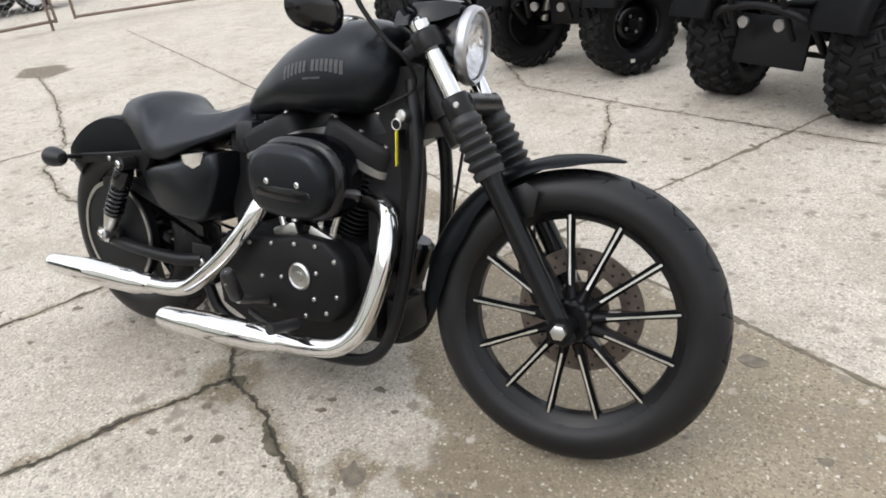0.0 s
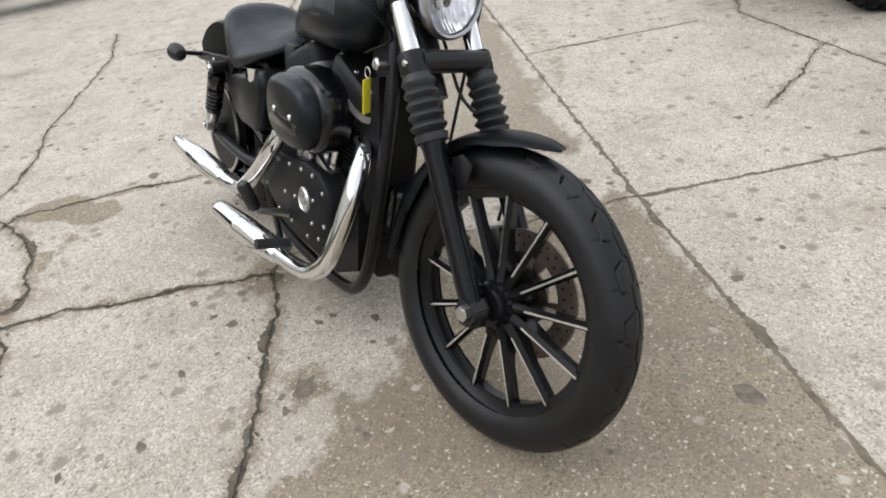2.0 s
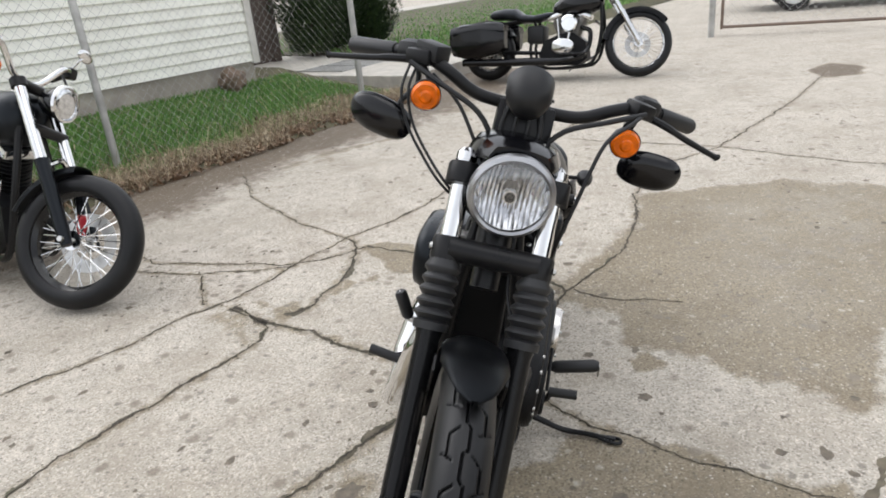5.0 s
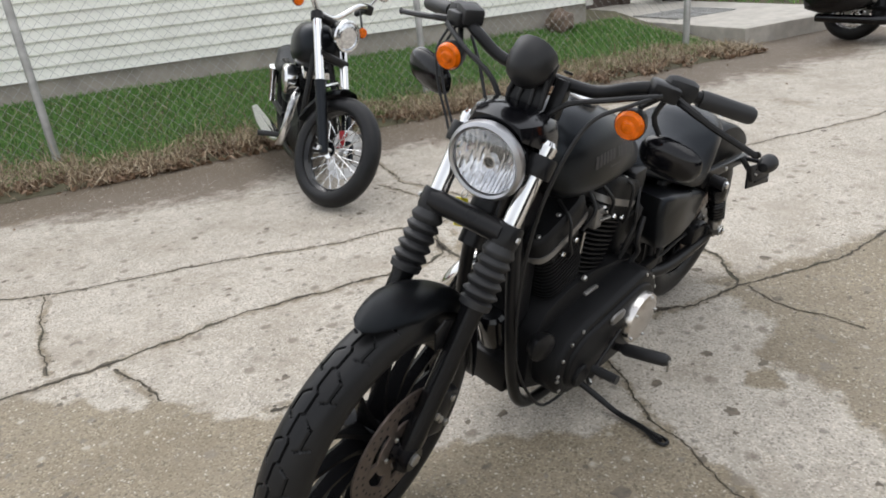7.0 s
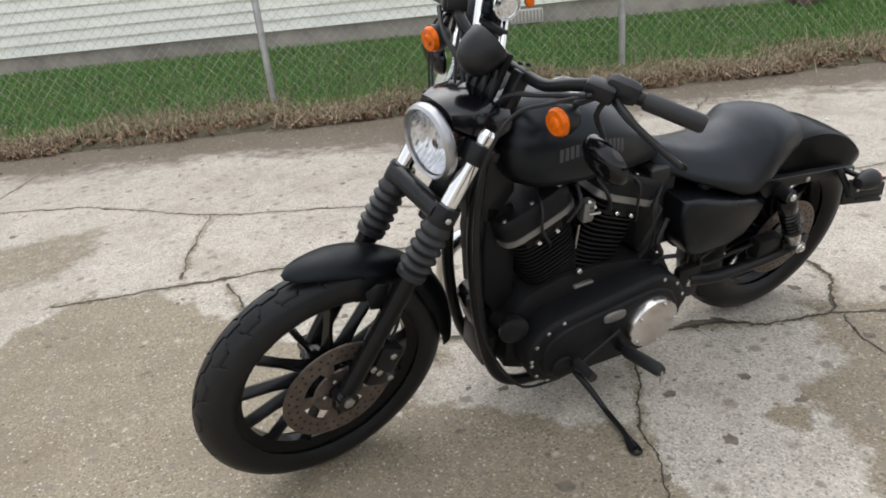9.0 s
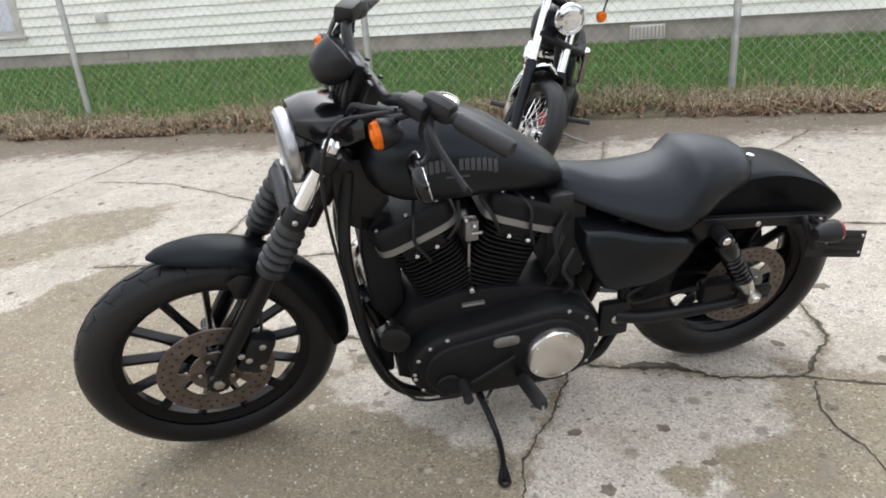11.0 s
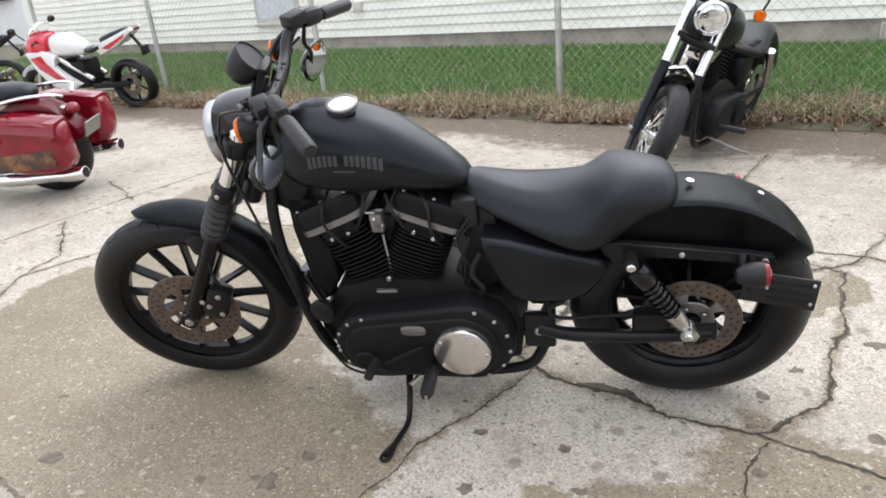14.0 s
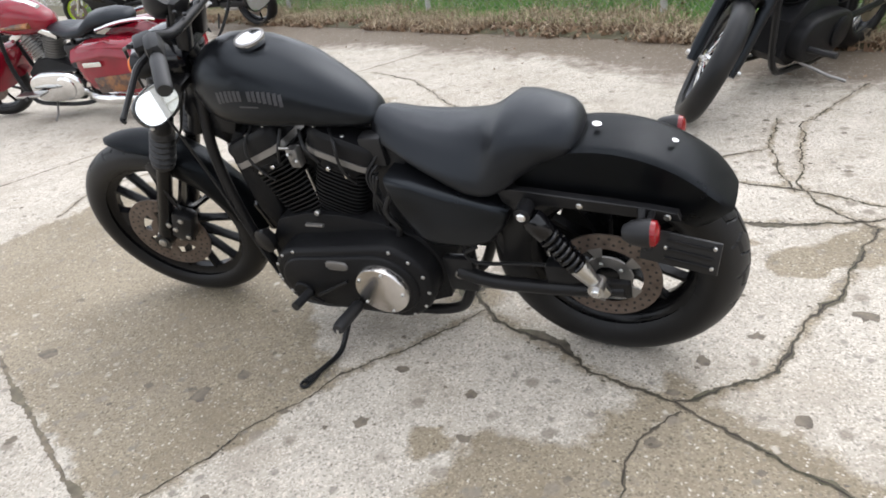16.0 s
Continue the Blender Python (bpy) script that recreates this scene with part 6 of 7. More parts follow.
# gate across the drive
GATEP = mat("gate paint", (0.20, 0.15, 0.12), 0.5, 0.4, var=0.3, dirt=(0.13, 0.07, 0.04), damt=0.5, dscale=8)
for (x0, y0), (x1, y1), nm in (((-8.95, 1.95), (-8.5, 4.6), "a"), ((-8.5, 4.9), (-6.9, 7.0), "b")):
    d = V(x1 - x0, y1 - y0, 0)
    gt = thing("chain_link_gate", "low pipe-framed chain-link gate leaf standing open", "gate", Matrix.Translation((x0, y0, 0)), group="drive gates")
    part("bottom_rail", tube(bmesh.new(), [V(0, 0, 0.13), d + V(0, 0, 0.13)], 0.022, 8), GATEP, gt)
    part("top_rail", tube(bmesh.new(), [V(0, 0, 1.75), d + V(0, 0, 1.75)], 0.022, 8), GATEP, gt)
    for f in (0, 0.97, 1):
        part("stile", tube(bmesh.new(), [d * f + V(0, 0, 0.0 if f == 0.97 else 0.1), d * f + V(0, 0, 1.78)], 0.022, 8), GATEP, gt)
    b = bmesh.new()
    L_ = d.length
    for s in (1, -1):
        for k in range(int((L_ + 1.62) / 0.11)):
            q0 = -1.62 + k * 0.11
            lo, hi = max(0, q0), min(L_, q0 + 1.62)
            if hi - lo > 0.03:
                z0, z1 = lo - q0, hi - q0
                if s < 0:
                    z0, z1 = 1.62 - z0, 1.62 - z1
                tube(b, [d * (lo / L_) + V(0, 0, 0.13 + z0), d * (hi / L_) + V(0, 0, 0.13 + z1)], 0.002, 3)
    part("wire_mesh", b, GALV, gt, smooth=0)
tagged(part("gate_post", tube(bmesh.new(), [(-8.9, 1.8, 0), (-8.9, 1.8, 1.95)], 0.045, 12), GALV), "galvanised gate post set in the concrete", "post")


# garage beyond the end of the house
ROOFG = mat("dark roof shingle", (0.07, 0.068, 0.07), 0.9, var=0.3, scale=20, bump=0.3, bscale=60)
garage = thing("garage", "white garage with a low dark shingle roof", "garage", pose(*yard(24, 7)))
ig = garage.matrix_world.inverted()
part("wall", hbox(21.0, 33, 6.0, 11, -0.1, 1.75), mat("white garage paint", (0.74, 0.76, 0.78), 0.6, var=0.06, scale=2), garage, xf=ig)
b = bmesh.new()
loft(b, [[yard(u, 5.7, 1.66), yard(u, 5.7, 1.76), yard(u, 8.5, 3.3), yard(u, 11.3, 1.76), yard(u, 11.3, 1.66)] for u in (21.4, 27.1)])
part("roof", b, ROOFG, garage, "dark shingle roof", xf=ig, smooth=0)

# metal grate on the pad, stone by the house corner
grate = thing("floor_grate", "grey metal grate lying on the concrete walk", "grate", pose(*yard(-7.3, 1.3, 0.18)))
igr = grate.matrix_world.inverted()
for k in range(14):
    part("bar", hbox(-7.9, -6.95, 1.0 + 0.06 * k, 1.02 + 0.06 * k, 0.181, 0.195), GALV, grate, xf=igr, smooth=0)
for u in (-7.9, -7.43, -6.97):
    part("cross_bar", hbox(u, u + 0.02, 0.98, 1.82, 0.183, 0.20), GALV, grate, xf=igr, smooth=0)
b = bmesh.new()
bmesh.ops.create_icosphere(b, subdivisions=4, radius=1)
for v in b.verts:
    v.co *= 1 + 0.25 * noise.noise(v.co * 1.7) + 0.08 * noise.noise(v.co * 6)
    v.co = V(v.co.x * 0.20, v.co.y * 0.14, v.co.z * 0.15)
st_ = part("stone", b, mat("brown stone", (0.16, 0.115, 0.085), 0.9, var=0.35, scale=14, bump=0.5, bscale=60), None, xf=Matrix.Translation(wall_at(-5.46, -0.16, 0.33)))
tagged(st_, "rough brown stone at the foot of the house corner", "stone")


# ---- other vehicles on the lot ----
def road_tyre(R, W, rim):
    prof = []
    for i in range(15):
        a = -2.2 + 4.4 * i / 14
        y = W / 2 * (math.sin(a) if abs(a) < 1.57 else math.copysign(1 - 0.25 * ((abs(a) - 1.57) / 0.63) ** 2, a))
        prof.append((y, R - (R - rim) * (1 - math.cos(a)) / (1 - math.cos(2.2))))
    return lathe(bmesh.new(), prof, (0, 0, 0), (0, 1, 0), 56, loop=True)


def wire_wheel(root, name, c, R, W, rim, M, rimmat, n=32, hubmat=None, cast=False):
    X = M @ Matrix.Translation(c)
    hw = W * 0.34
    w = part(name, lathe(bmesh.new(), [(-hw, rim + 0.014), (-hw + 0.008, rim + 0.002), (-0.01, rim - 0.018), (0.01, rim - 0.018), (hw - 0.008, rim + 0.002), (hw, rim + 0.014)], (0, 0, 0), (0, 1, 0), 48, loop=True), rimmat, root, xf=X)
    part("tyre", road_tyre(R, W, rim), RUBBER, w, "black tyre", xf=X, smooth=50)
    part("hub", lathe(bmesh.new(), [(-0.06, 0.02), (-0.058, 0.045), (-0.03, 0.03), (0.03, 0.03), (0.058, 0.045), (0.06, 0.02)], (0, 0, 0), (0, 1, 0), 24), hubmat or CHROME, w, xf=X)
    for k in range(n):
        a = 2 * math.pi * k / n
        s = 1 if k % 2 else -1
        o = (0.35 if (k // 2) % 2 else -0.35) if not cast else 0
        part("spoke", tube(bmesh.new(), [V(0.04 * math.sin(a + o), s * 0.045 if not cast else 0, 0.04 * math.cos(a + o)), V((rim - 0.012) * math.sin(a), s * 0.006 if not cast else 0, (rim - 0.012) * math.cos(a))], 0.0026 if not cast else 0.013, 5), CHROME if not cast else rimmat, w, xf=X)
    part("brake_disc", lathe(bmesh.new(), [(0.065, 0.08), (0.065, 0.14), (0.07, 0.14), (0.07, 0.08)], (0, 0, 0), (0, 1, 0), 40, loop=True), STEEL if not cast else RUST, w, xf=X)
    return w


def arc_fender(c, R, w, a0, a1, drop, n=18):
    b = bmesh.new()
    rings = []
    for k in range(n + 1):
        a = radians(a0 + (a1 - a0) * k / n)
        out = []
        for j in range(11):
            f = -1 + 2 * j / 10
            r = R - 0.018 * f * f - drop * max(0, (abs(f) - 0.65) / 0.35) ** 1.3
            out.append(Vector(c) + V(r * math.cos(a), w * math.sin(f * math.pi / 2), r * math.sin(a)))
        rings.append(out)
    loft(b, rings, closed=False)
    bmesh.ops.solidify(b, geom=b.faces[:], thickness=0.004)
    return b


def body_loft(rows, p=2.5, n=24):
    """rows: x, half width, z low, z high."""
    b = bmesh.new()
    rings = []
    for x, w, z0, z1 in rows:
        zc = z0 + (z1 - z0) * 0.45
        ring = []
        for i in range(n):
            t = 2 * math.pi * i / n
            c, s = math.cos(t), math.sin(t)
            ring.append(V(x, w * math.copysign(abs(c) ** (2 / p), c), zc + ((z1 - zc) if s > 0 else (zc - z0)) * math.copysign(abs(s) ** (2 / p), s)))
        rings.append(ring)
    return loft(b, rings)


def cruiser(label, m, paint, paint_name, wb=1.6, steer=0.0, rf=0.32, rr=0.32, bags=False, slider=None, group="", whitewall=False, cast=False, seat_drop=0.0, pipe=None):
    e = thing("motorcycle", label, "motorcycle", m, group)
    k = V(-0.515, 0, 0.857)
    f0 = V(wb, 0, rf)
    piv = f0 + V(0.857, 0, 0.515) * -0.06
    ST = Matrix.Translation(piv) @ Matrix.Rotation(radians(steer), 4, k) @ Matrix.Translation(-piv)
    fk = lambda s, y=0.0, f=0.0: f0 + k * s + V(0.857, 0, 0.515) * f + V(0, y, 0)
    wire_wheel(e, "front_wheel", f0, rf, 0.11, rf - 0.085, ST, CHROME if whitewall else GLOSS, 40 if not cast else 9, cast=cast)
    wire_wheel(e, "rear_wheel", (0, 0, rr), rr, 0.15, rr - 0.11, I4, CHROME if whitewall else GLOSS, 40 if not cast else 9, cast=cast)
    for y in (0.10, -0.10):
        leg = part("fork_slider", tube(bmesh.new(), [fk(-0.03, y), fk(0.05, y), fk(0.36, y), fk(0.39, y)], [0.024, 0.031, 0.031, 0.034], 14), slider or DENIM, e, xf=ST)
        part("fork_tube", tube(bmesh.new(), [fk(0.38, y), fk(0.80, y)], 0.026, 16), CHROME, leg, "chrome fork tube", xf=ST)
        part("top_clamp", tube(bmesh.new(), [fk(0.76, y), fk(0.80, y)], 0.036, 14), FRAMEBLK, leg, xf=ST)
    for s in (0.55, 0.78):
        part("yoke", tube(bmesh.new(), [fk(s, -0.11, 0.005), fk(s, 0.11, 0.005)], 0.026, 10), FRAMEBLK, e, xf=ST)
    part("axle", tube(bmesh.new(), [fk(0, -0.14), fk(0, 0.14)], 0.013, 10), STEEL, e, xf=ST)
    part("front_fender", arc_fender(f0, rf + 0.035, 0.07, 40 if bags else 100, 175 if bags else 165, 0.05 if bags else 0.02), paint, e, xf=ST)
    part("fender_brace", tube(bmesh.new(), [fk(0.36, -0.09), fk(0.40, 0, 0.03), fk(0.36, 0.09)], 0.014, 8), CHROME, e, xf=ST)
    hc = fk(0.66, 0, 0.11)
    lp_ = part("headlamp", lathe(bmesh.new(), [(-0.10, 0.03), (-0.07, 0.06), (0, 0.082), (0.02, 0.085)], hc, (1, 0, 0), 28), CHROME if bags else GLOSS, e, xf=ST)
    part("trim_ring", lathe(bmesh.new(), [(0.012, 0.076), (0.016, 0.09), (0.03, 0.088), (0.034, 0.078)], hc, (1, 0, 0), 28, loop=True), CHROME, lp_, xf=ST)
    part("lens", lathe(bmesh.new(), [(0.02, 0.08), (0.03, 0.07), (0.036, 0.04), (0.038, 0)], hc, (1, 0, 0), 28), REFLECTOR, lp_, "clear lens over a bright reflector", xf=ST)
    hb = fk(0.80, 0, -0.05)
    pts = [hb + V(-0.22, -0.42, 0.17), hb + V(-0.08, -0.36, 0.20), hb + V(0.0, -0.22, 0.18), hb + V(0.0, -0.09, 0.06), hb + V(0, 0, 0.04), hb + V(0.0, 0.09, 0.06), hb + V(0.0, 0.22, 0.18), hb + V(-0.08, 0.36, 0.20), hb + V(-0.22, 0.42, 0.17)]
    part("handlebar", tube(bmesh.new(), pts, 0.015, 10, k=4), CHROME, e, "chrome handlebar", xf=ST)
    for s in (1, -1):
        g0, g1 = pts[-2 if s > 0 else 1], pts[-1 if s > 0 else 0]
        part("grip", tube(bmesh.new(), [g0.lerp(g1, 0.2), g1], 0.02, 10), GAITER, e, xf=ST)
        part("switch_housing", box(bmesh.new(), (0.07, 0.06, 0.06), Matrix.Translation(g0), 0.012), CHROME if bags else FRAMEBLK, e, xf=ST)
        mc = g0 + V(0.02, s * 0.07, 0.12)
        part("mirror_stem", tube(bmesh.new(), [g0, g0 + V(0.03, s * 0.02, 0.08), mc], 0.006, 8), CHROME, e, xf=ST)
        part("mirror", ball(bmesh.new(), mc, (0.014, 0.06, 0.035), 14), CHROME, e, "chrome mirror", xf=ST)
        sc = hb + V(0.06, s * 0.26, 0.04 if not bags else -0.05)
        sg = part("turn_signal", lathe(bmesh.new(), [(-0.04, 0.01), (-0.03, 0.024), (0, 0.033)], sc, (1, 0, 0), 18), CHROME if bags else FRAMEBLK, e, xf=ST)
        part("lens", lathe(bmesh.new(), [(0, 0.031), (0.012, 0.027), (0.016, 0)], sc, (1, 0, 0), 18), AMBER, sg, "amber lens", xf=ST)
        part("signal_stalk", tube(bmesh.new(), [g0 + V(0, -s * 0.06, -0.01), sc], 0.007, 6), FRAMEBLK, e, xf=ST)
    # body
    x0 = wb - 1.56
    tk = part("fuel_tank", body_loft([(0.60 + x0, 0.03, 0.74, 0.78), (0.64 + x0, 0.09, 0.70, 0.84), (0.76 + x0, 0.13, 0.68, 0.92), (0.92 + x0, 0.15, 0.68, 0.965), (1.06 + x0, 0.14, 0.70, 0.965), (1.14 + x0, 0.10, 0.74, 0.93), (1.17 + x0, 0.05, 0.80, 0.88)]), paint, e, paint_name + " fuel tank", smooth=60)
    part("tank_console", body_loft([(0.68 + x0, 0.02, 0.86, 0.885), (0.80 + x0, 0.035, 0.90, 0.945), (1.0 + x0, 0.035, 0.945, 0.98), (1.08 + x0, 0.02, 0.945, 0.965)]), CHROME, tk)
    part("seat", body_loft([(0.64 + x0, 0.06, 0.70, 0.74), (0.54 + x0, 0.12, 0.66, 0.74), (0.40 + x0, 0.16, 0.63, 0.715), (0.26 + x0, 0.165, 0.63, 0.735), (0.17 + x0, 0.14, 0.66, 0.80), (0.02 + x0, 0.12, 0.68, 0.81), (-0.12 + x0, 0.09, 0.69, 0.79), (-0.16 + x0, 0.04, 0.71, 0.75)]), VINYL, e, "black vinyl dual seat", xf=Matrix.Translation((0, 0, -seat_drop)), smooth=60)
    part("rear_fender", arc_fender((0, 0, rr), rr + 0.05, 0.10, 30, 165, 0.09), paint, e)
    c0 = V(0.80 + x0, 0, 0.34)
    eng = part("engine", prism(bmesh.new(), [(1.02 + x0, 0.22), (1.0 + x0, 0.40), (0.86 + x0, 0.50), (0.72 + x0, 0.50), (0.52 + x0, 0.42), (0.46 + x0, 0.26), (0.56 + x0, 0.15), (0.92 + x0, 0.15)], -0.10, 0.10, 0.008), WRINKLE, e, "V-twin engine")
    for s in (1, -1):
        a = V(s * 0.383, 0, 0.924)
        prof = [(0.13, 0.06)]
        for i in range(9):
            d = 0.15 + i * 0.022
            prof += [(d, 0.06), (d + 0.002, 0.086), (d + 0.008, 0.086), (d + 0.010, 0.06)]
        part("cylinder", lathe(bmesh.new(), prof + [(0.36, 0.06)], c0, a, 24), GREYSTEEL if bags else WRINKLE, eng, "finned cylinder", smooth=20)
        fr = Matrix((V(0.924, 0, -s * 0.383), V(0, 1, 0), a)).transposed().to_4x4()
        fr.translation = c0
        part("rocker_box", box(bmesh.new(), (0.21, 0.17, 0.055), fr @ Matrix.Translation((0, 0, 0.385)), 0.016), CHROME, eng, "chrome rocker box")
    part("primary_cover", prism(bmesh.new(), oval(0.72 + x0, 0.29, 0.27, 0.125, 32, 2.6), 0.09, 0.18, 0.025), CHROME if bags else WRINKLE, eng, smooth=60)
    part("derby_cover", lathe(bmesh.new(), [(0.17, 0.085), (0.192, 0.085), (0.2, 0.07), (0.2, 0)], (0.60 + x0, 0, 0.29), (0, 1, 0), 28), CHROME if bags else WRINKLE, eng)
    part("air_cleaner", lathe(bmesh.new(), [(0.08, 0.04), (0.10, 0.095), (0.16, 0.095), (0.175, 0.08), (0.178, 0)], (0.82 + x0, 0, 0.60), (0, -1, 0), 28), CHROME, eng, "round chrome air cleaner")
    for s in (1, -1):
        part("frame_tube", tube(bmesh.new(), [(1.15 + x0, s * 0.04, 0.82), (1.17 + x0, s * 0.09, 0.5), (1.10 + x0, s * 0.11, 0.2), (0.9 + x0, s * 0.11, 0.13), (0.45 + x0, s * 0.11, 0.14), (0.36 + x0, s * 0.1, 0.35), (0.4 + x0, s * 0.09, 0.65), (0.1, s * 0.11, 0.62)], 0.018, 8, k=4), FRAMEBLK, e)
        part("swingarm", tube(bmesh.new(), [(0.42 + x0, s * 0.11, 0.30), (0, s * 0.12, rr)], 0.02, 8), FRAMEBLK, e)
        part("shock_absorber", tube(bmesh.new(), [(0.2, s * 0.16, 0.60), (0.06, s * 0.15, 0.35)], 0.028, 12), CHROME, e)
        part("foot_peg", tube(bmesh.new(), [(0.9 + x0, s * 0.16, 0.26), (0.9 + x0, s * 0.33, 0.27)], 0.018, 8), GAITER, e)
        part("exhaust_pipe", tube(bmesh.new(), [(0.95 + x0, -0.09, 0.55), (1.06 + x0, -0.14, 0.5), (1.04 + x0, -0.19, 0.3), (0.85 + x0, -0.2, 0.21), (0.35, s * 0.22 if bags else -0.22 - 0.02 * s, 0.20), (-0.25, s * 0.24 if bags else -0.23, 0.21)], [0.026, 0.026, 0.026, 0.027, 0.044, 0.042], 12, k=4), pipe or CHROME, e, "exhaust pipe and muffler")
    part("oil_tank", box(bmesh.new(), (0.20, 0.24, 0.20), Matrix.Translation((0.42 + x0, 0, 0.50)), 0.03), paint if not bags else PLASTIC, e)
    part("side_stand", tube(bmesh.new(), [(0.84 + x0, 0.12, 0.16), (0.74 + x0, 0.26, 0.10), (0.70 + x0, 0.34, 0.085)], 0.009, 8), GREYSTEEL, e)
    tl = part("tail_lamp", ball(bmesh.new(), (-0.30 if bags else -0.26, 0, 0.60), (0.05, 0.06, 0.04), 12), REDLENS, e, "red tail lamp")
    part("lamp_base", box(bmesh.new(), (0.06, 0.07, 0.05), Matrix.Translation((-0.26 if bags else -0.22, 0, 0.60)), 0.01), CHROME, tl)
    return e, ST, hc


def saddlebags(e, paint, chrome=True, flame=None):
    for s in (1, -1):
        b = bmesh.new()
        rows = [(0.30, 0.36, 0.62), (0.22, 0.30, 0.645), (0.0, 0.26, 0.65), (-0.22, 0.25, 0.635), (-0.34, 0.28, 0.60), (-0.38, 0.34, 0.56)]
        rings = []
        for x, z0, z1 in rows:
            ins = 0.03 if x in (0.30, -0.38) else 0.0
            rings.append([V(x, s * y, z) for y, z in ((0.19 + ins, z0 + 0.02), (0.22, z0), (0.33 - ins, z0 + 0.01), (0.36 - ins, z0 + 0.05), (0.365 - ins, (z0 + z1) / 2), (0.35 - ins, z1 - 0.02), (0.32 - ins, z1), (0.22, z1 + 0.01), (0.19 + ins, z1))])
        loft(b, rings)
        bg = part("saddlebag", b, paint, e, "hard saddlebag", smooth=50)
        b = bmesh.new()
        loft(b, [[V(x, s * y, z) for y, z in ((0.185, 0.585 + d), (0.375, 0.575 + d), (0.37, 0.60 + d), (0.33, 0.655 + d), (0.19, 0.66 + d))] for x, d in ((0.30, -0.03), (0.0, 0.0), (-0.36, -0.05))])
        part("lid", b, paint, bg)
        if chrome:
            part("lid_trim", box(bmesh.new(), (0.17, 0.012, 0.035), Matrix.Translation((0.12, s * 0.373, 0.52)), 0.004), CHROME, bg, "chrome latch plate")
        if flame:
            part("graphic_panel", box(bmesh.new(), (0.46, 0.008, 0.12), Matrix.Translation((-0.07, s * 0.368, 0.37)) @ Matrix.Rotation(radians(3), 4, "Y"), 0.003), flame, bg, "airbrushed orange and black panel")


RED = mat("candy red paint", (0.20, 0.006, 0.016), 0.14, var=0.15, coat=0.25, spec=0.4)
FLAME = mat("airbrushed graphic", (0.07, 0.035, 0.025), 0.25, var=0.5, scale=9, dirt=(0.45, 0.16, 0.02), damt=0.8, dscale=9, coat=0.4)


def stand_pose(x, y, heading, lean=11.0):
    return Matrix.Translation((x, y, 0)) @ Matrix.Rotation(radians(heading), 4, "Z") @ Matrix.Rotation(radians(-lean), 4, "X")


dyna, _, _ = cruiser("black cruiser with wire wheels and chrome fork, by the grass", stand_pose(-0.64, -3.44, 63, 12.5), DENIM, "black", 1.6, 35, rf=0.312, group="parked motorcycles", seat_drop=0.06)
part("brake_caliper", box(bmesh.new(), (0.05, 0.05, 0.10), Matrix.Translation((1.50, 0.09, 0.36)), 0.012), mat("red caliper paint", (0.5, 0.02, 0.03), 0.3, var=0.1), dyna, "red front brake caliper")
bagger, _, _ = cruiser("black touring motorcycle with saddlebags and large spoked wheel", stand_pose(-5.97, -1.06, 78.5, 9), GLOSS, "gloss black", 1.74, 18, rf=0.36, bags=True, slider=CHROME, group="parked motorcycles", whitewall=True, pipe=GLOSS)
saddlebags(bagger, GLOSS, False)
fairing = part("fairing", body_loft([(1.18, 0.20, 0.98, 1.20), (1.26, 0.30, 0.90, 1.30), (1.38, 0.27, 0.88, 1.22), (1.47, 0.15, 0.93, 1.12), (1.50, 0.05, 0.98, 1.06)]), GLOSS, bagger, "gloss black handlebar fairing", smooth=60)
part("engine_guard", tube(bmesh.new(), [(1.26, 0.05, 0.62), (1.28, 0.30, 0.56), (1.27, 0.34, 0.40), (1.22, 0.28, 0.26), (1.16, 0.06, 0.20)], 0.016, 8, k=4), GLOSS, bagger, "black tube engine guard")
for sx in (0.985, 0.885):
    part("pushrod_tube", tube(bmesh.new(), [(sx, -0.12, 0.42), (sx + (0.03 if sx > 0.9 else -0.03), -0.11, 0.66)], 0.013, 8), CHROME, bagger, "chrome pushrod tube")
part("cam_cover", prism(bmesh.new(), oval(0.93, 0.36, 0.13, 0.085, 28, 2.4), -0.10, -0.17, 0.02), CHROME, bagger, "chrome cam cover", smooth=60)
part("footboard", box(bmesh.new(), (0.30, 0.11, 0.02), Matrix.Translation((1.08, -0.30, 0.27)), 0.006), GLOSS, bagger, "black rider footboard")
redb, _, _ = cruiser("candy red touring motorcycle with airbrushed saddlebags and chrome", stand_pose(4.12, -2.29, 7.0, 9), RED, "candy red", 1.64, 20, bags=True, slider=CHROME, group="parked motorcycles", cast=True)
saddlebags(redb, RED, True, FLAME)
for s in (1, -1):
    part("grab_rail", tube(bmesh.new(), [(0.16, s * 0.16, 0.70), (-0.08, s * 0.17, 0.74), (-0.26, s * 0.14, 0.74), (-0.30, s * 0.06, 0.70)], 0.012, 8, k=4), CHROME, redb, "chrome grab rail")
    part("muffler_tip", tube(bmesh.new(), [(-0.22, s * 0.25, 0.21), (-0.30, s * 0.25, 0.215), (-0.39, s * 0.25, 0.225), (-0.395, s * 0.25, 0.225)], [0.044, 0.048, 0.048, 0.044], 16), CHROME, redb, "chrome muffler end")
    # solid dark disc imitates the shade inside the muffler
    part("bore_shade", tube(bmesh.new(), [(-0.394, s * 0.25, 0.225), (-0.398, s * 0.25, 0.225)], 0.036, 14), PLASTIC, redb)
    part("floorboard", box(bmesh.new(), (0.26, 0.10, 0.02), Matrix.Translation((0.98, s * 0.26, 0.28)), 0.006), STEEL, redb, "ribbed footboard")
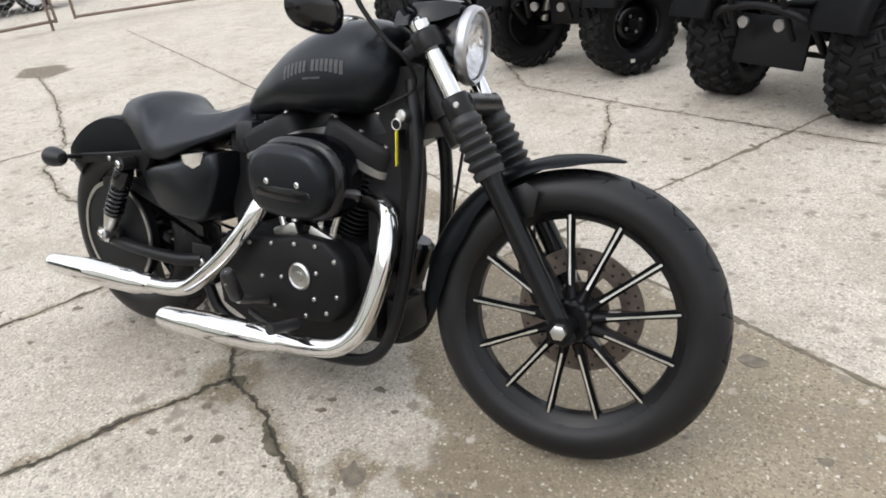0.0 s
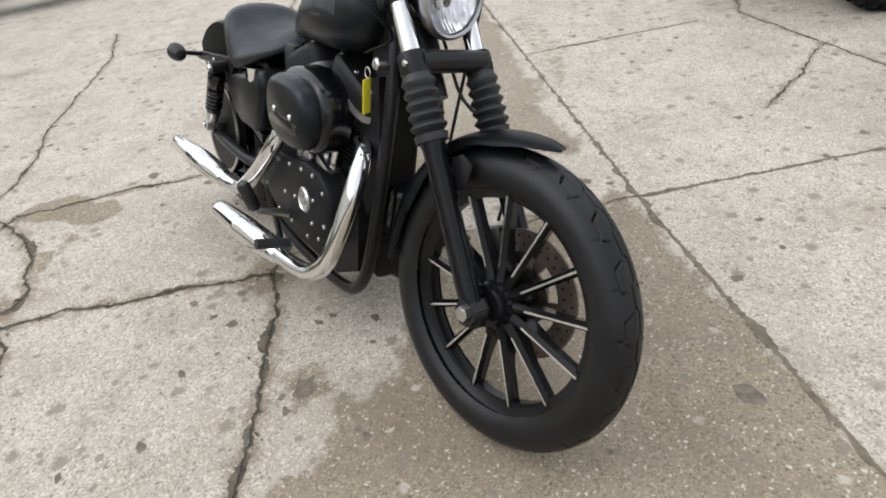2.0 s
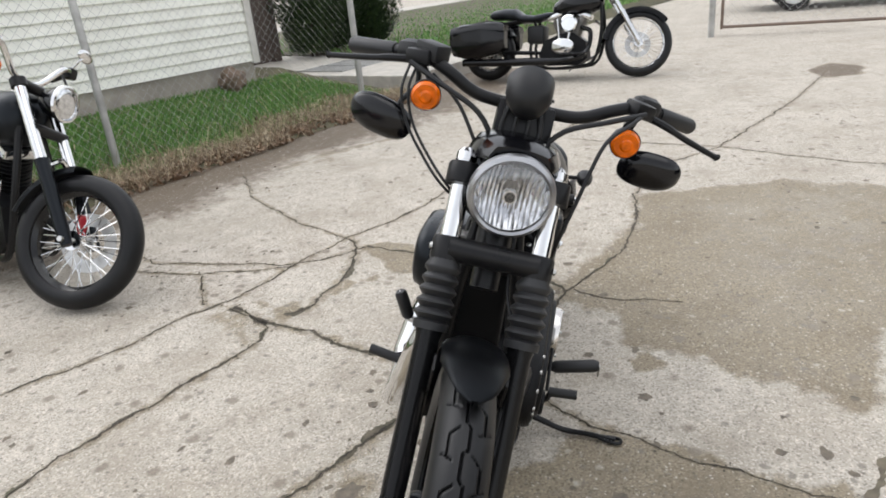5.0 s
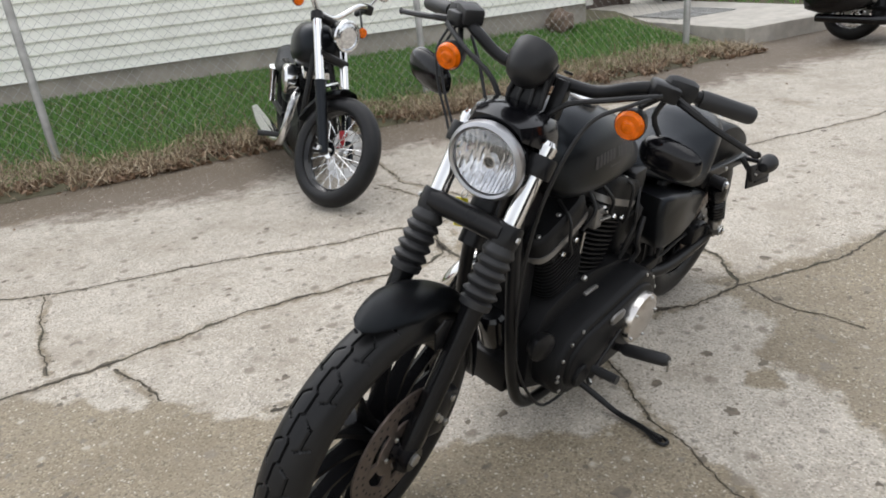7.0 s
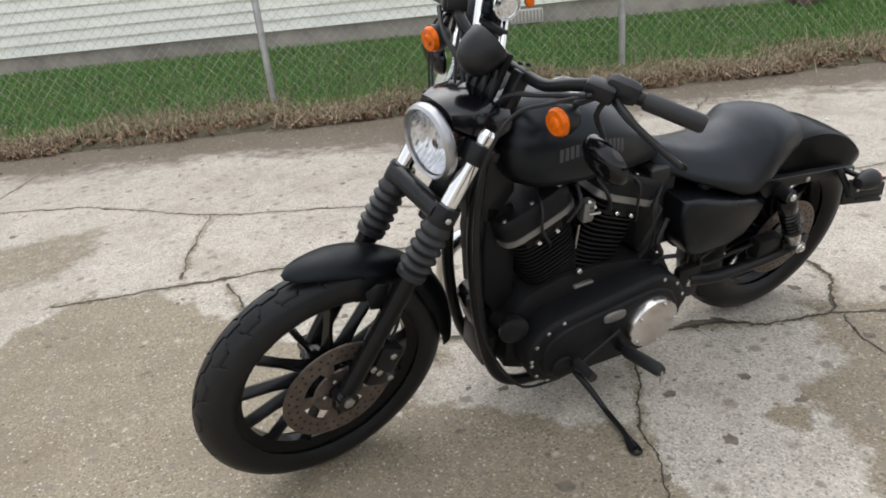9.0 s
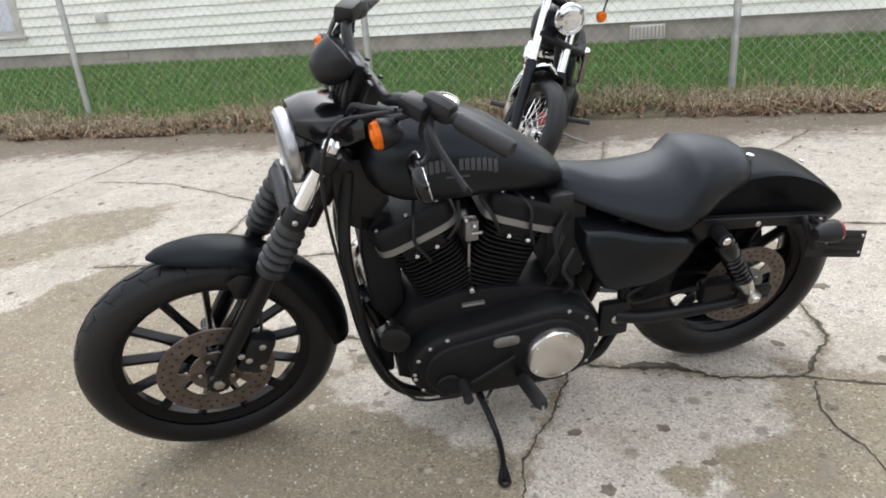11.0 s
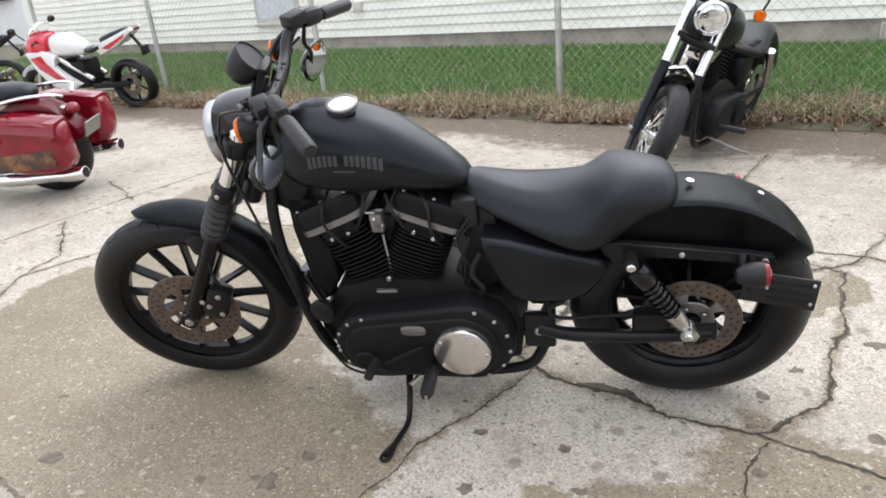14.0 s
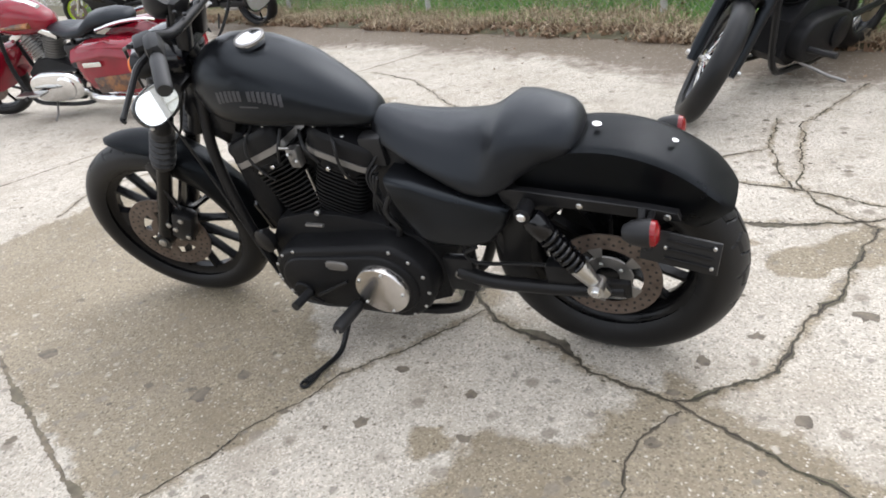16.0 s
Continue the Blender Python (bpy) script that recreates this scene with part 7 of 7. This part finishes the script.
part("plate_holder", box(bmesh.new(), (0.012, 0.20, 0.11), Matrix.Translation((-0.40, 0, 0.47)) @ Matrix.Rotation(radians(-20), 4, "Y"), 0.004), GREYSTEEL, redb, "blank silver number plate holder")
part("graphic_panel", body_loft([(0.80, 0.152, 0.74, 0.80), (0.95, 0.155, 0.73, 0.82), (1.1, 0.145, 0.75, 0.80)]), FLAME, redb, "airbrushed tank graphic")
part("lower_cowl", box(bmesh.new(), (0.12, 0.42, 0.34), Matrix.Translation((1.36, 0, 0.45)) @ Matrix.Rotation(radians(-25), 4, "Y"), 0.04), RED, redb)


def sport_bike(label, m, c1, c2, rimmat, seed=0):
    e = thing("sport_motorcycle", label, "motorcycle", m, "parked motorcycles")
    f0 = V(1.40, 0, 0.30)
    for nm, c, R, W in (("front_wheel", f0, 0.30, 0.12), ("rear_wheel", V(0, 0, 0.31), 0.31, 0.17)):
        w = wire_wheel(e, nm, c, R, W, R - 0.085, I4, rimmat, 6, STEEL, cast=True)
    for y in (0.095, -0.095):
        part("fork_leg", tube(bmesh.new(), [f0 + V(0, y, 0), f0 + V(-0.28, y, 0.60)], 0.026, 12), STEEL, e)
    part("front_fender", arc_fender(f0, 0.33, 0.065, 40, 150, 0.04), c1, e)
    part("nose_fairing", body_loft([(1.42, 0.03, 0.80, 0.86), (1.36, 0.12, 0.74, 0.92), (1.22, 0.19, 0.68, 1.0), (1.08, 0.20, 0.66, 1.02), (0.98, 0.18, 0.70, 0.98)]), c2, e, smooth=60)
    part("windscreen", body_loft([(1.30, 0.06, 0.93, 0.96), (1.20, 0.11, 0.98, 1.06), (1.08, 0.12, 1.0, 1.13), (1.03, 0.11, 1.02, 1.12)]), glass_mat("smoke screen", (0.5, 0.5, 0.52), 0.05), e, smooth=60)
    for s in (1, -1):
        part("side_fairing", prism(bmesh.new(), [(1.30, 0.80), (1.22, 0.55), (1.05, 0.36), (0.80, 0.30), (0.62, 0.38), (0.80, 0.50), (0.92, 0.62), (0.86, 0.74), (1.02, 0.82)], s * 0.12, s * 0.20, 0.02), c1, e, smooth=50)
        part("fairing_stripe", prism(bmesh.new(), [(1.24, 0.74), (1.16, 0.60), (0.96, 0.46), (0.78, 0.42), (0.92, 0.54), (1.02, 0.66), (1.06, 0.76)], s * 0.19, s * 0.206, 0.004), c2, e)
        part("tail_panel", prism(bmesh.new(), [(0.34, 0.80), (0.02, 0.90), (-0.28, 0.99), (-0.30, 0.95), (-0.05, 0.80), (0.25, 0.70)], s * 0.05, s * 0.115, 0.015), c1, e)
        part("tail_flash", prism(bmesh.new(), [(0.20, 0.78), (-0.02, 0.86), (-0.20, 0.93), (-0.16, 0.88), (0.1, 0.76)], s * 0.11, s * 0.119, 0.003), c2, e)
        part("clip_on", tube(bmesh.new(), [(1.10, s * 0.10, 0.93), (1.02, s * 0.30, 0.92)], 0.014, 8), GAITER, e)
        part("mirror_stem", tube(bmesh.new(), [(1.26, s * 0.15, 0.95), (1.22, s * 0.30, 1.08)], 0.008, 8), PLASTIC, e)
        part("mirror", ball(bmesh.new(), (1.21, s * 0.33, 1.10), (0.03, 0.06, 0.04), 12), PLASTIC, e, "black mirror")
        part("swingarm", box(bmesh.new(), (0.56, 0.03, 0.07), Matrix.Translation((0.26, s * 0.11, 0.33)), 0.01), FRAMEBLK, e)
        part("frame_spar", tube(bmesh.new(), [(1.12, s * 0.06, 0.84), (0.85, s * 0.13, 0.68), (0.48, s * 0.12, 0.42)], 0.03, 8, k=3), STEEL, e)
    part("fuel_tank", body_loft([(0.48, 0.06, 0.72, 0.80), (0.56, 0.12, 0.70, 0.88), (0.72, 0.16, 0.70, 0.97), (0.90, 0.16, 0.70, 0.98), (1.00, 0.10, 0.74, 0.93)]), c1, e, smooth=60)
    part("seat", body_loft([(0.52, 0.07, 0.72, 0.79), (0.40, 0.14, 0.72, 0.80), (0.24, 0.14, 0.76, 0.83)]), VINYL, e)
    part("pillion_seat", body_loft([(0.22, 0.08, 0.82, 0.90), (0.08, 0.11, 0.86, 0.94), (-0.12, 0.09, 0.91, 0.98), (-0.18, 0.04, 0.93, 0.97)]), VINYL, e)
    part("engine", box(bmesh.new(), (0.42, 0.30, 0.34), Matrix.Translation((0.74, 0, 0.48)), 0.04), WRINKLE, e)
    part("muffler", tube(bmesh.new(), [(0.7, -0.1, 0.22), (0.4, -0.15, 0.22), (0.15, -0.17, 0.34), (-0.06, -0.18, 0.42)], [0.03, 0.035, 0.055, 0.05], 12, k=3), STEEL, e)
    part("tail_bracket", tube(bmesh.new(), [(-0.18, 0, 0.90), (-0.30, 0, 0.72)], 0.02, 8), PLASTIC, e)
    part("plate_holder", box(bmesh.new(), (0.02, 0.14, 0.10), Matrix.Translation((-0.32, 0, 0.70)), 0.004), PLASTIC, e)
    part("tail_lamp", box(bmesh.new(), (0.03, 0.10, 0.03), Matrix.Translation((-0.29, 0, 0.955)), 0.006), REDLENS, e)
    part("side_stand", tube(bmesh.new(), [(0.62, 0.12, 0.22), (0.56, 0.26, 0.08)], 0.012, 8), FRAMEBLK, e)
    return e


WHITEP = mat("white gloss paint", (0.72, 0.72, 0.72), 0.15, var=0.04, coat=0.6)
REDP = mat("red gloss paint", (0.55, 0.015, 0.04), 0.15, var=0.06, coat=0.6)
LIME = mat("lime green rim paint", (0.45, 0.62, 0.03), 0.3, var=0.08)
sport_bike("white and red sport motorcycle with black wheels at the fence", stand_pose(5.95, -5.88, -4, 9), WHITEP, REDP, GLOSS)
sport_bike("dark naked sport motorcycle with lime green wheels", stand_pose(9.2, -7.3, 20, 9), PLASTIC, GLOSS, LIME)
sport_bike("black sport motorcycle parked in the far row", stand_pose(8.9, -4.6, 20, 9), GLOSS, PLASTIC, GLOSS)


# base colour lowered to put the shade over the quads into their tyres
KNOB = mat("shade-darkened off-road rubber", (0.0042, 0.0042, 0.0046), 0.6, var=0.25, bump=0.08, bscale=200, spec=0.2)


# black plastic, darker than elsewhere: shade over the quads put into the colour
QUADSHADE = mat("shade-darkened quad plastic", (0.0035, 0.0035, 0.004), 0.5, var=0.2, spec=0.18)


def atv(label, m, plate, steer=12):
    e = thing("utility_quad", label, "quad bike", m, "quad bikes in a row")
    for fx, fy, st in ((0, 0.40, steer), (0, -0.40, steer), (-1.28, 0.40, 0), (-1.28, -0.40, 0)):
        X = Matrix.Translation((fx, fy, 0.315)) @ Matrix.Rotation(radians(st), 4, "Z")
        o = math.copysign(1, fy)
        w = part("wheel", lathe(bmesh.new(), [(-0.09, 0.16), (-0.085, 0.172), (-0.07, 0.155), (0.07, 0.155), (0.085, 0.172), (0.09, 0.16), (0.07, 0.145), (-0.07, 0.145)], (0, 0, 0), (0, 1, 0), 40, loop=True), GLOSS, e, "black steel rim", xf=X)
        part("wheel_face", lathe(bmesh.new(), [(0.0, 0.15), (0.02, 0.14), (0.045, 0.10), (0.04, 0.07), (0.05, 0.0)], (0, 0, 0), (0, o, 0), 40), GLOSS, w, xf=X)
        part("tyre", lathe(bmesh.new(), [(-0.085, 0.165), (-0.115, 0.19), (-0.130, 0.235), (-0.124, 0.275), (-0.095, 0.296), (0, 0.303), (0.095, 0.296), (0.124, 0.275), (0.130, 0.235), (0.115, 0.19), (0.085, 0.165)], (0, 0, 0), (0, 1, 0), 56, loop=True), KNOB, w, "fat knobbly off-road tyre", xf=X, smooth=60)
        b = bmesh.new()
        for k in range(24):
            a = 2 * math.pi * k / 24
            for y, da, r_, sx, sy, sz, tl in ((-0.042, 0, 0.302, 0.046, 0.062, 0.013, 0), (0.042, 0.13, 0.302, 0.046, 0.062, 0.013, 0), (-0.100, 0.13, 0.290, 0.05, 0.05, 0.016, 28), (0.100, 0, 0.290, 0.05, 0.05, 0.016, -28), (-0.126, 0, 0.262, 0.045, 0.03, 0.010, 65), (0.126, 0.13, 0.262, 0.045, 0.03, 0.010, -65)):
                Q = Matrix.Rotation(a + da, 4, "Y") @ Matrix.Translation((0, y, r_)) @ Matrix.Rotation(radians(tl), 4, "X") @ Matrix.Rotation(radians(25 if y > 0 else -25), 4, "Z")
                loft(b, [[Q @ V(px * sx * f, py * sy * f, h) for px, py in ((-0.5, -0.5), (0.5, -0.5), (0.5, 0.5), (-0.5, 0.5))] for h, f in ((-0.012, 1.1), (sz * 0.6, 0.92), (sz, 0.72))])
        part("tread", b, KNOB, w, xf=X, smooth=50)
        for k in range(4):
            a = 2 * math.pi * k / 4 + 0.4
            bolt(X @ V(0.055 * math.sin(a), o * 0.042, 0.055 * math.cos(a)), (0, o, 0), w, 0.011, h=0.012)
        part("hub_cap", lathe(bmesh.new(), [(0.0, 0.034), (0.062, 0.034), (0.068, 0.028)], (0, 0, 0), (0, o, 0), 20), QUADSHADE, w, xf=X)
        part("label_sticker", box(bmesh.new(), (0.03, 0.004, 0.022), Matrix.Translation((0.05, math.copysign(0.129, fy), -0.21))), WHITEPAINT, w, "small white sticker", xf=X)
        s = math.copysign(1, fy)
        for z0, z1 in ((0.30, 0.27), (0.40, 0.36)):
            part("suspension_arm", tube(bmesh.new(), [(fx + 0.12, s * 0.12, z0), (fx, s * 0.30, z1), (fx - 0.14, s * 0.12, z0)], 0.014, 8), QUADSHADE, e)
        part("shock_absorber", tube(bmesh.new(), [(fx - 0.02, s * 0.26, 0.32), (fx - 0.05, s * 0.16, 0.68)], 0.028, 10), STEEL, e)
        part("fender_flare", arc_fender((fx, 0, 0.315), 0.42, 0.13, 15, 165, 0.03), QUADSHADE, e, xf=Matrix.Translation((0, s * 0.40, 0.06)))
    part("chassis", box(bmesh.new(), (1.5, 0.24, 0.20), Matrix.Translation((-0.62, 0, 0.42)), 0.03), QUADSHADE, e)
    if plate:
        part("skid_plate", box(bmesh.new(), (0.02, 0.40, 0.24), Matrix.Translation((0.23, 0, 0.37)) @ Matrix.Rotation(radians(-12), 4, "Y"), 0.008), QUADSHADE, e, "dark folded skid plate")
    part("bumper", tube(bmesh.new(), [(0.20, -0.26, 0.34), (0.34, -0.25, 0.50), (0.36, 0, 0.56), (0.34, 0.25, 0.50), (0.20, 0.26, 0.34)], 0.019, 10, k=4), QUADSHADE, e, "black tube bumper")
    part("bumper_bar", tube(bmesh.new(), [(0.30, -0.16, 0.40), (0.38, -0.14, 0.60), (0.30, -0.12, 0.80)], 0.016, 8), QUADSHADE, e)
    part("bumper_bar", tube(bmesh.new(), [(0.30, 0.16, 0.40), (0.38, 0.14, 0.60), (0.30, 0.12, 0.80)], 0.016, 8), QUADSHADE, e)
    part("bodywork", body_loft([(0.26, 0.20, 0.60, 0.80), (0.05, 0.30, 0.60, 0.92), (-0.4, 0.22, 0.60, 0.88), (-0.9, 0.24, 0.58, 0.86), (-1.5, 0.30, 0.62, 0.90)]), QUADSHADE, e)
    part("front_rack", box(bmesh.new(), (0.42, 0.72, 0.03), Matrix.Translation((0.02, 0, 0.95)), 0.01), QUADSHADE, e)
    for s in (1, -1):
        part("headlamp", ball(bmesh.new(), (0.24, s * 0.20, 0.70), (0.05, 0.06, 0.04), 12), REFLECTOR, e)
        part("fog_lamp", lathe(bmesh.new(), [(0, 0.02), (0.03, 0.03), (0.035, 0.026)], (0.30, s * 0.10, 0.47), (1, 0, 0), 14), GREYSTEEL, e)
    part("seat", body_loft([(-0.35, 0.10, 0.86, 0.93), (-0.6, 0.16, 0.84, 0.95), (-1.0, 0.15, 0.86, 0.99)]), QUADSHADE, e)
    return e


def quad_pose(x0, y0, x1, y1):
    """Between its two front wheels, facing the lot."""
    a = math.degrees(math.atan2(y1 - y0, x1 - x0)) - 90
    return Matrix.Translation(((x0 + x1) / 2, (y0 + y1) / 2, 0)) @ Matrix.Rotation(radians(a), 4, "Z")


atv("dark utility quad with knobbly tyres and tube bumper", quad_pose(-0.34, 3.48, 0.51, 3.36), False, -30)
atv("dark utility quad with fat tyres and folded skid plate", quad_pose(1.19, 3.03, 1.92, 2.66), True)
atv("dark utility quad at the end of the row", quad_pose(-1.93, 4.26, -1.13, 3.91), False)


# car parked beyond the gate
CARP = mat("dark car paint", (0.03, 0.03, 0.035), 0.2, var=0.1, coat=0.5)
carm = Matrix.Translation((-12.9, 5.0, 0)) @ Matrix.Rotation(radians(84), 4, "Z")
car = thing("parked_car", "dark car parked on the drive beyond the gate", "car", carm)
part("body", body_loft([(-2.1, 0.70, 0.40, 0.85), (-1.9, 0.86, 0.25, 0.95), (0, 0.90, 0.22, 0.95), (1.7, 0.86, 0.25, 0.90), (2.05, 0.70, 0.40, 0.75)], 5), CARP, car)
part("cabin", body_loft([(-1.5, 0.60, 0.85, 1.0), (-1.0, 0.70, 0.85, 1.42), (0.3, 0.70, 0.85, 1.45), (1.0, 0.66, 0.85, 0.98)], 4), mat("car glass", (0.02, 0.022, 0.025), 0.08, var=0.1), car, "dark window glass")
for x in (-1.3, 1.3):
    for y in (-0.80, 0.80):
        X = Matrix.Translation((x, y, 0.33))
        w = part("wheel", lathe(bmesh.new(), [(-0.08, 0.21), (0.08, 0.21), (0.085, 0.2), (0.05, 0.1), (0.06, 0.0)], (0, 0, 0), (0, math.copysign(1, y), 0), 32), STEEL, car, xf=X)
        part("tyre", road_tyre(0.33, 0.20, 0.21), RUBBER, w, xf=X)
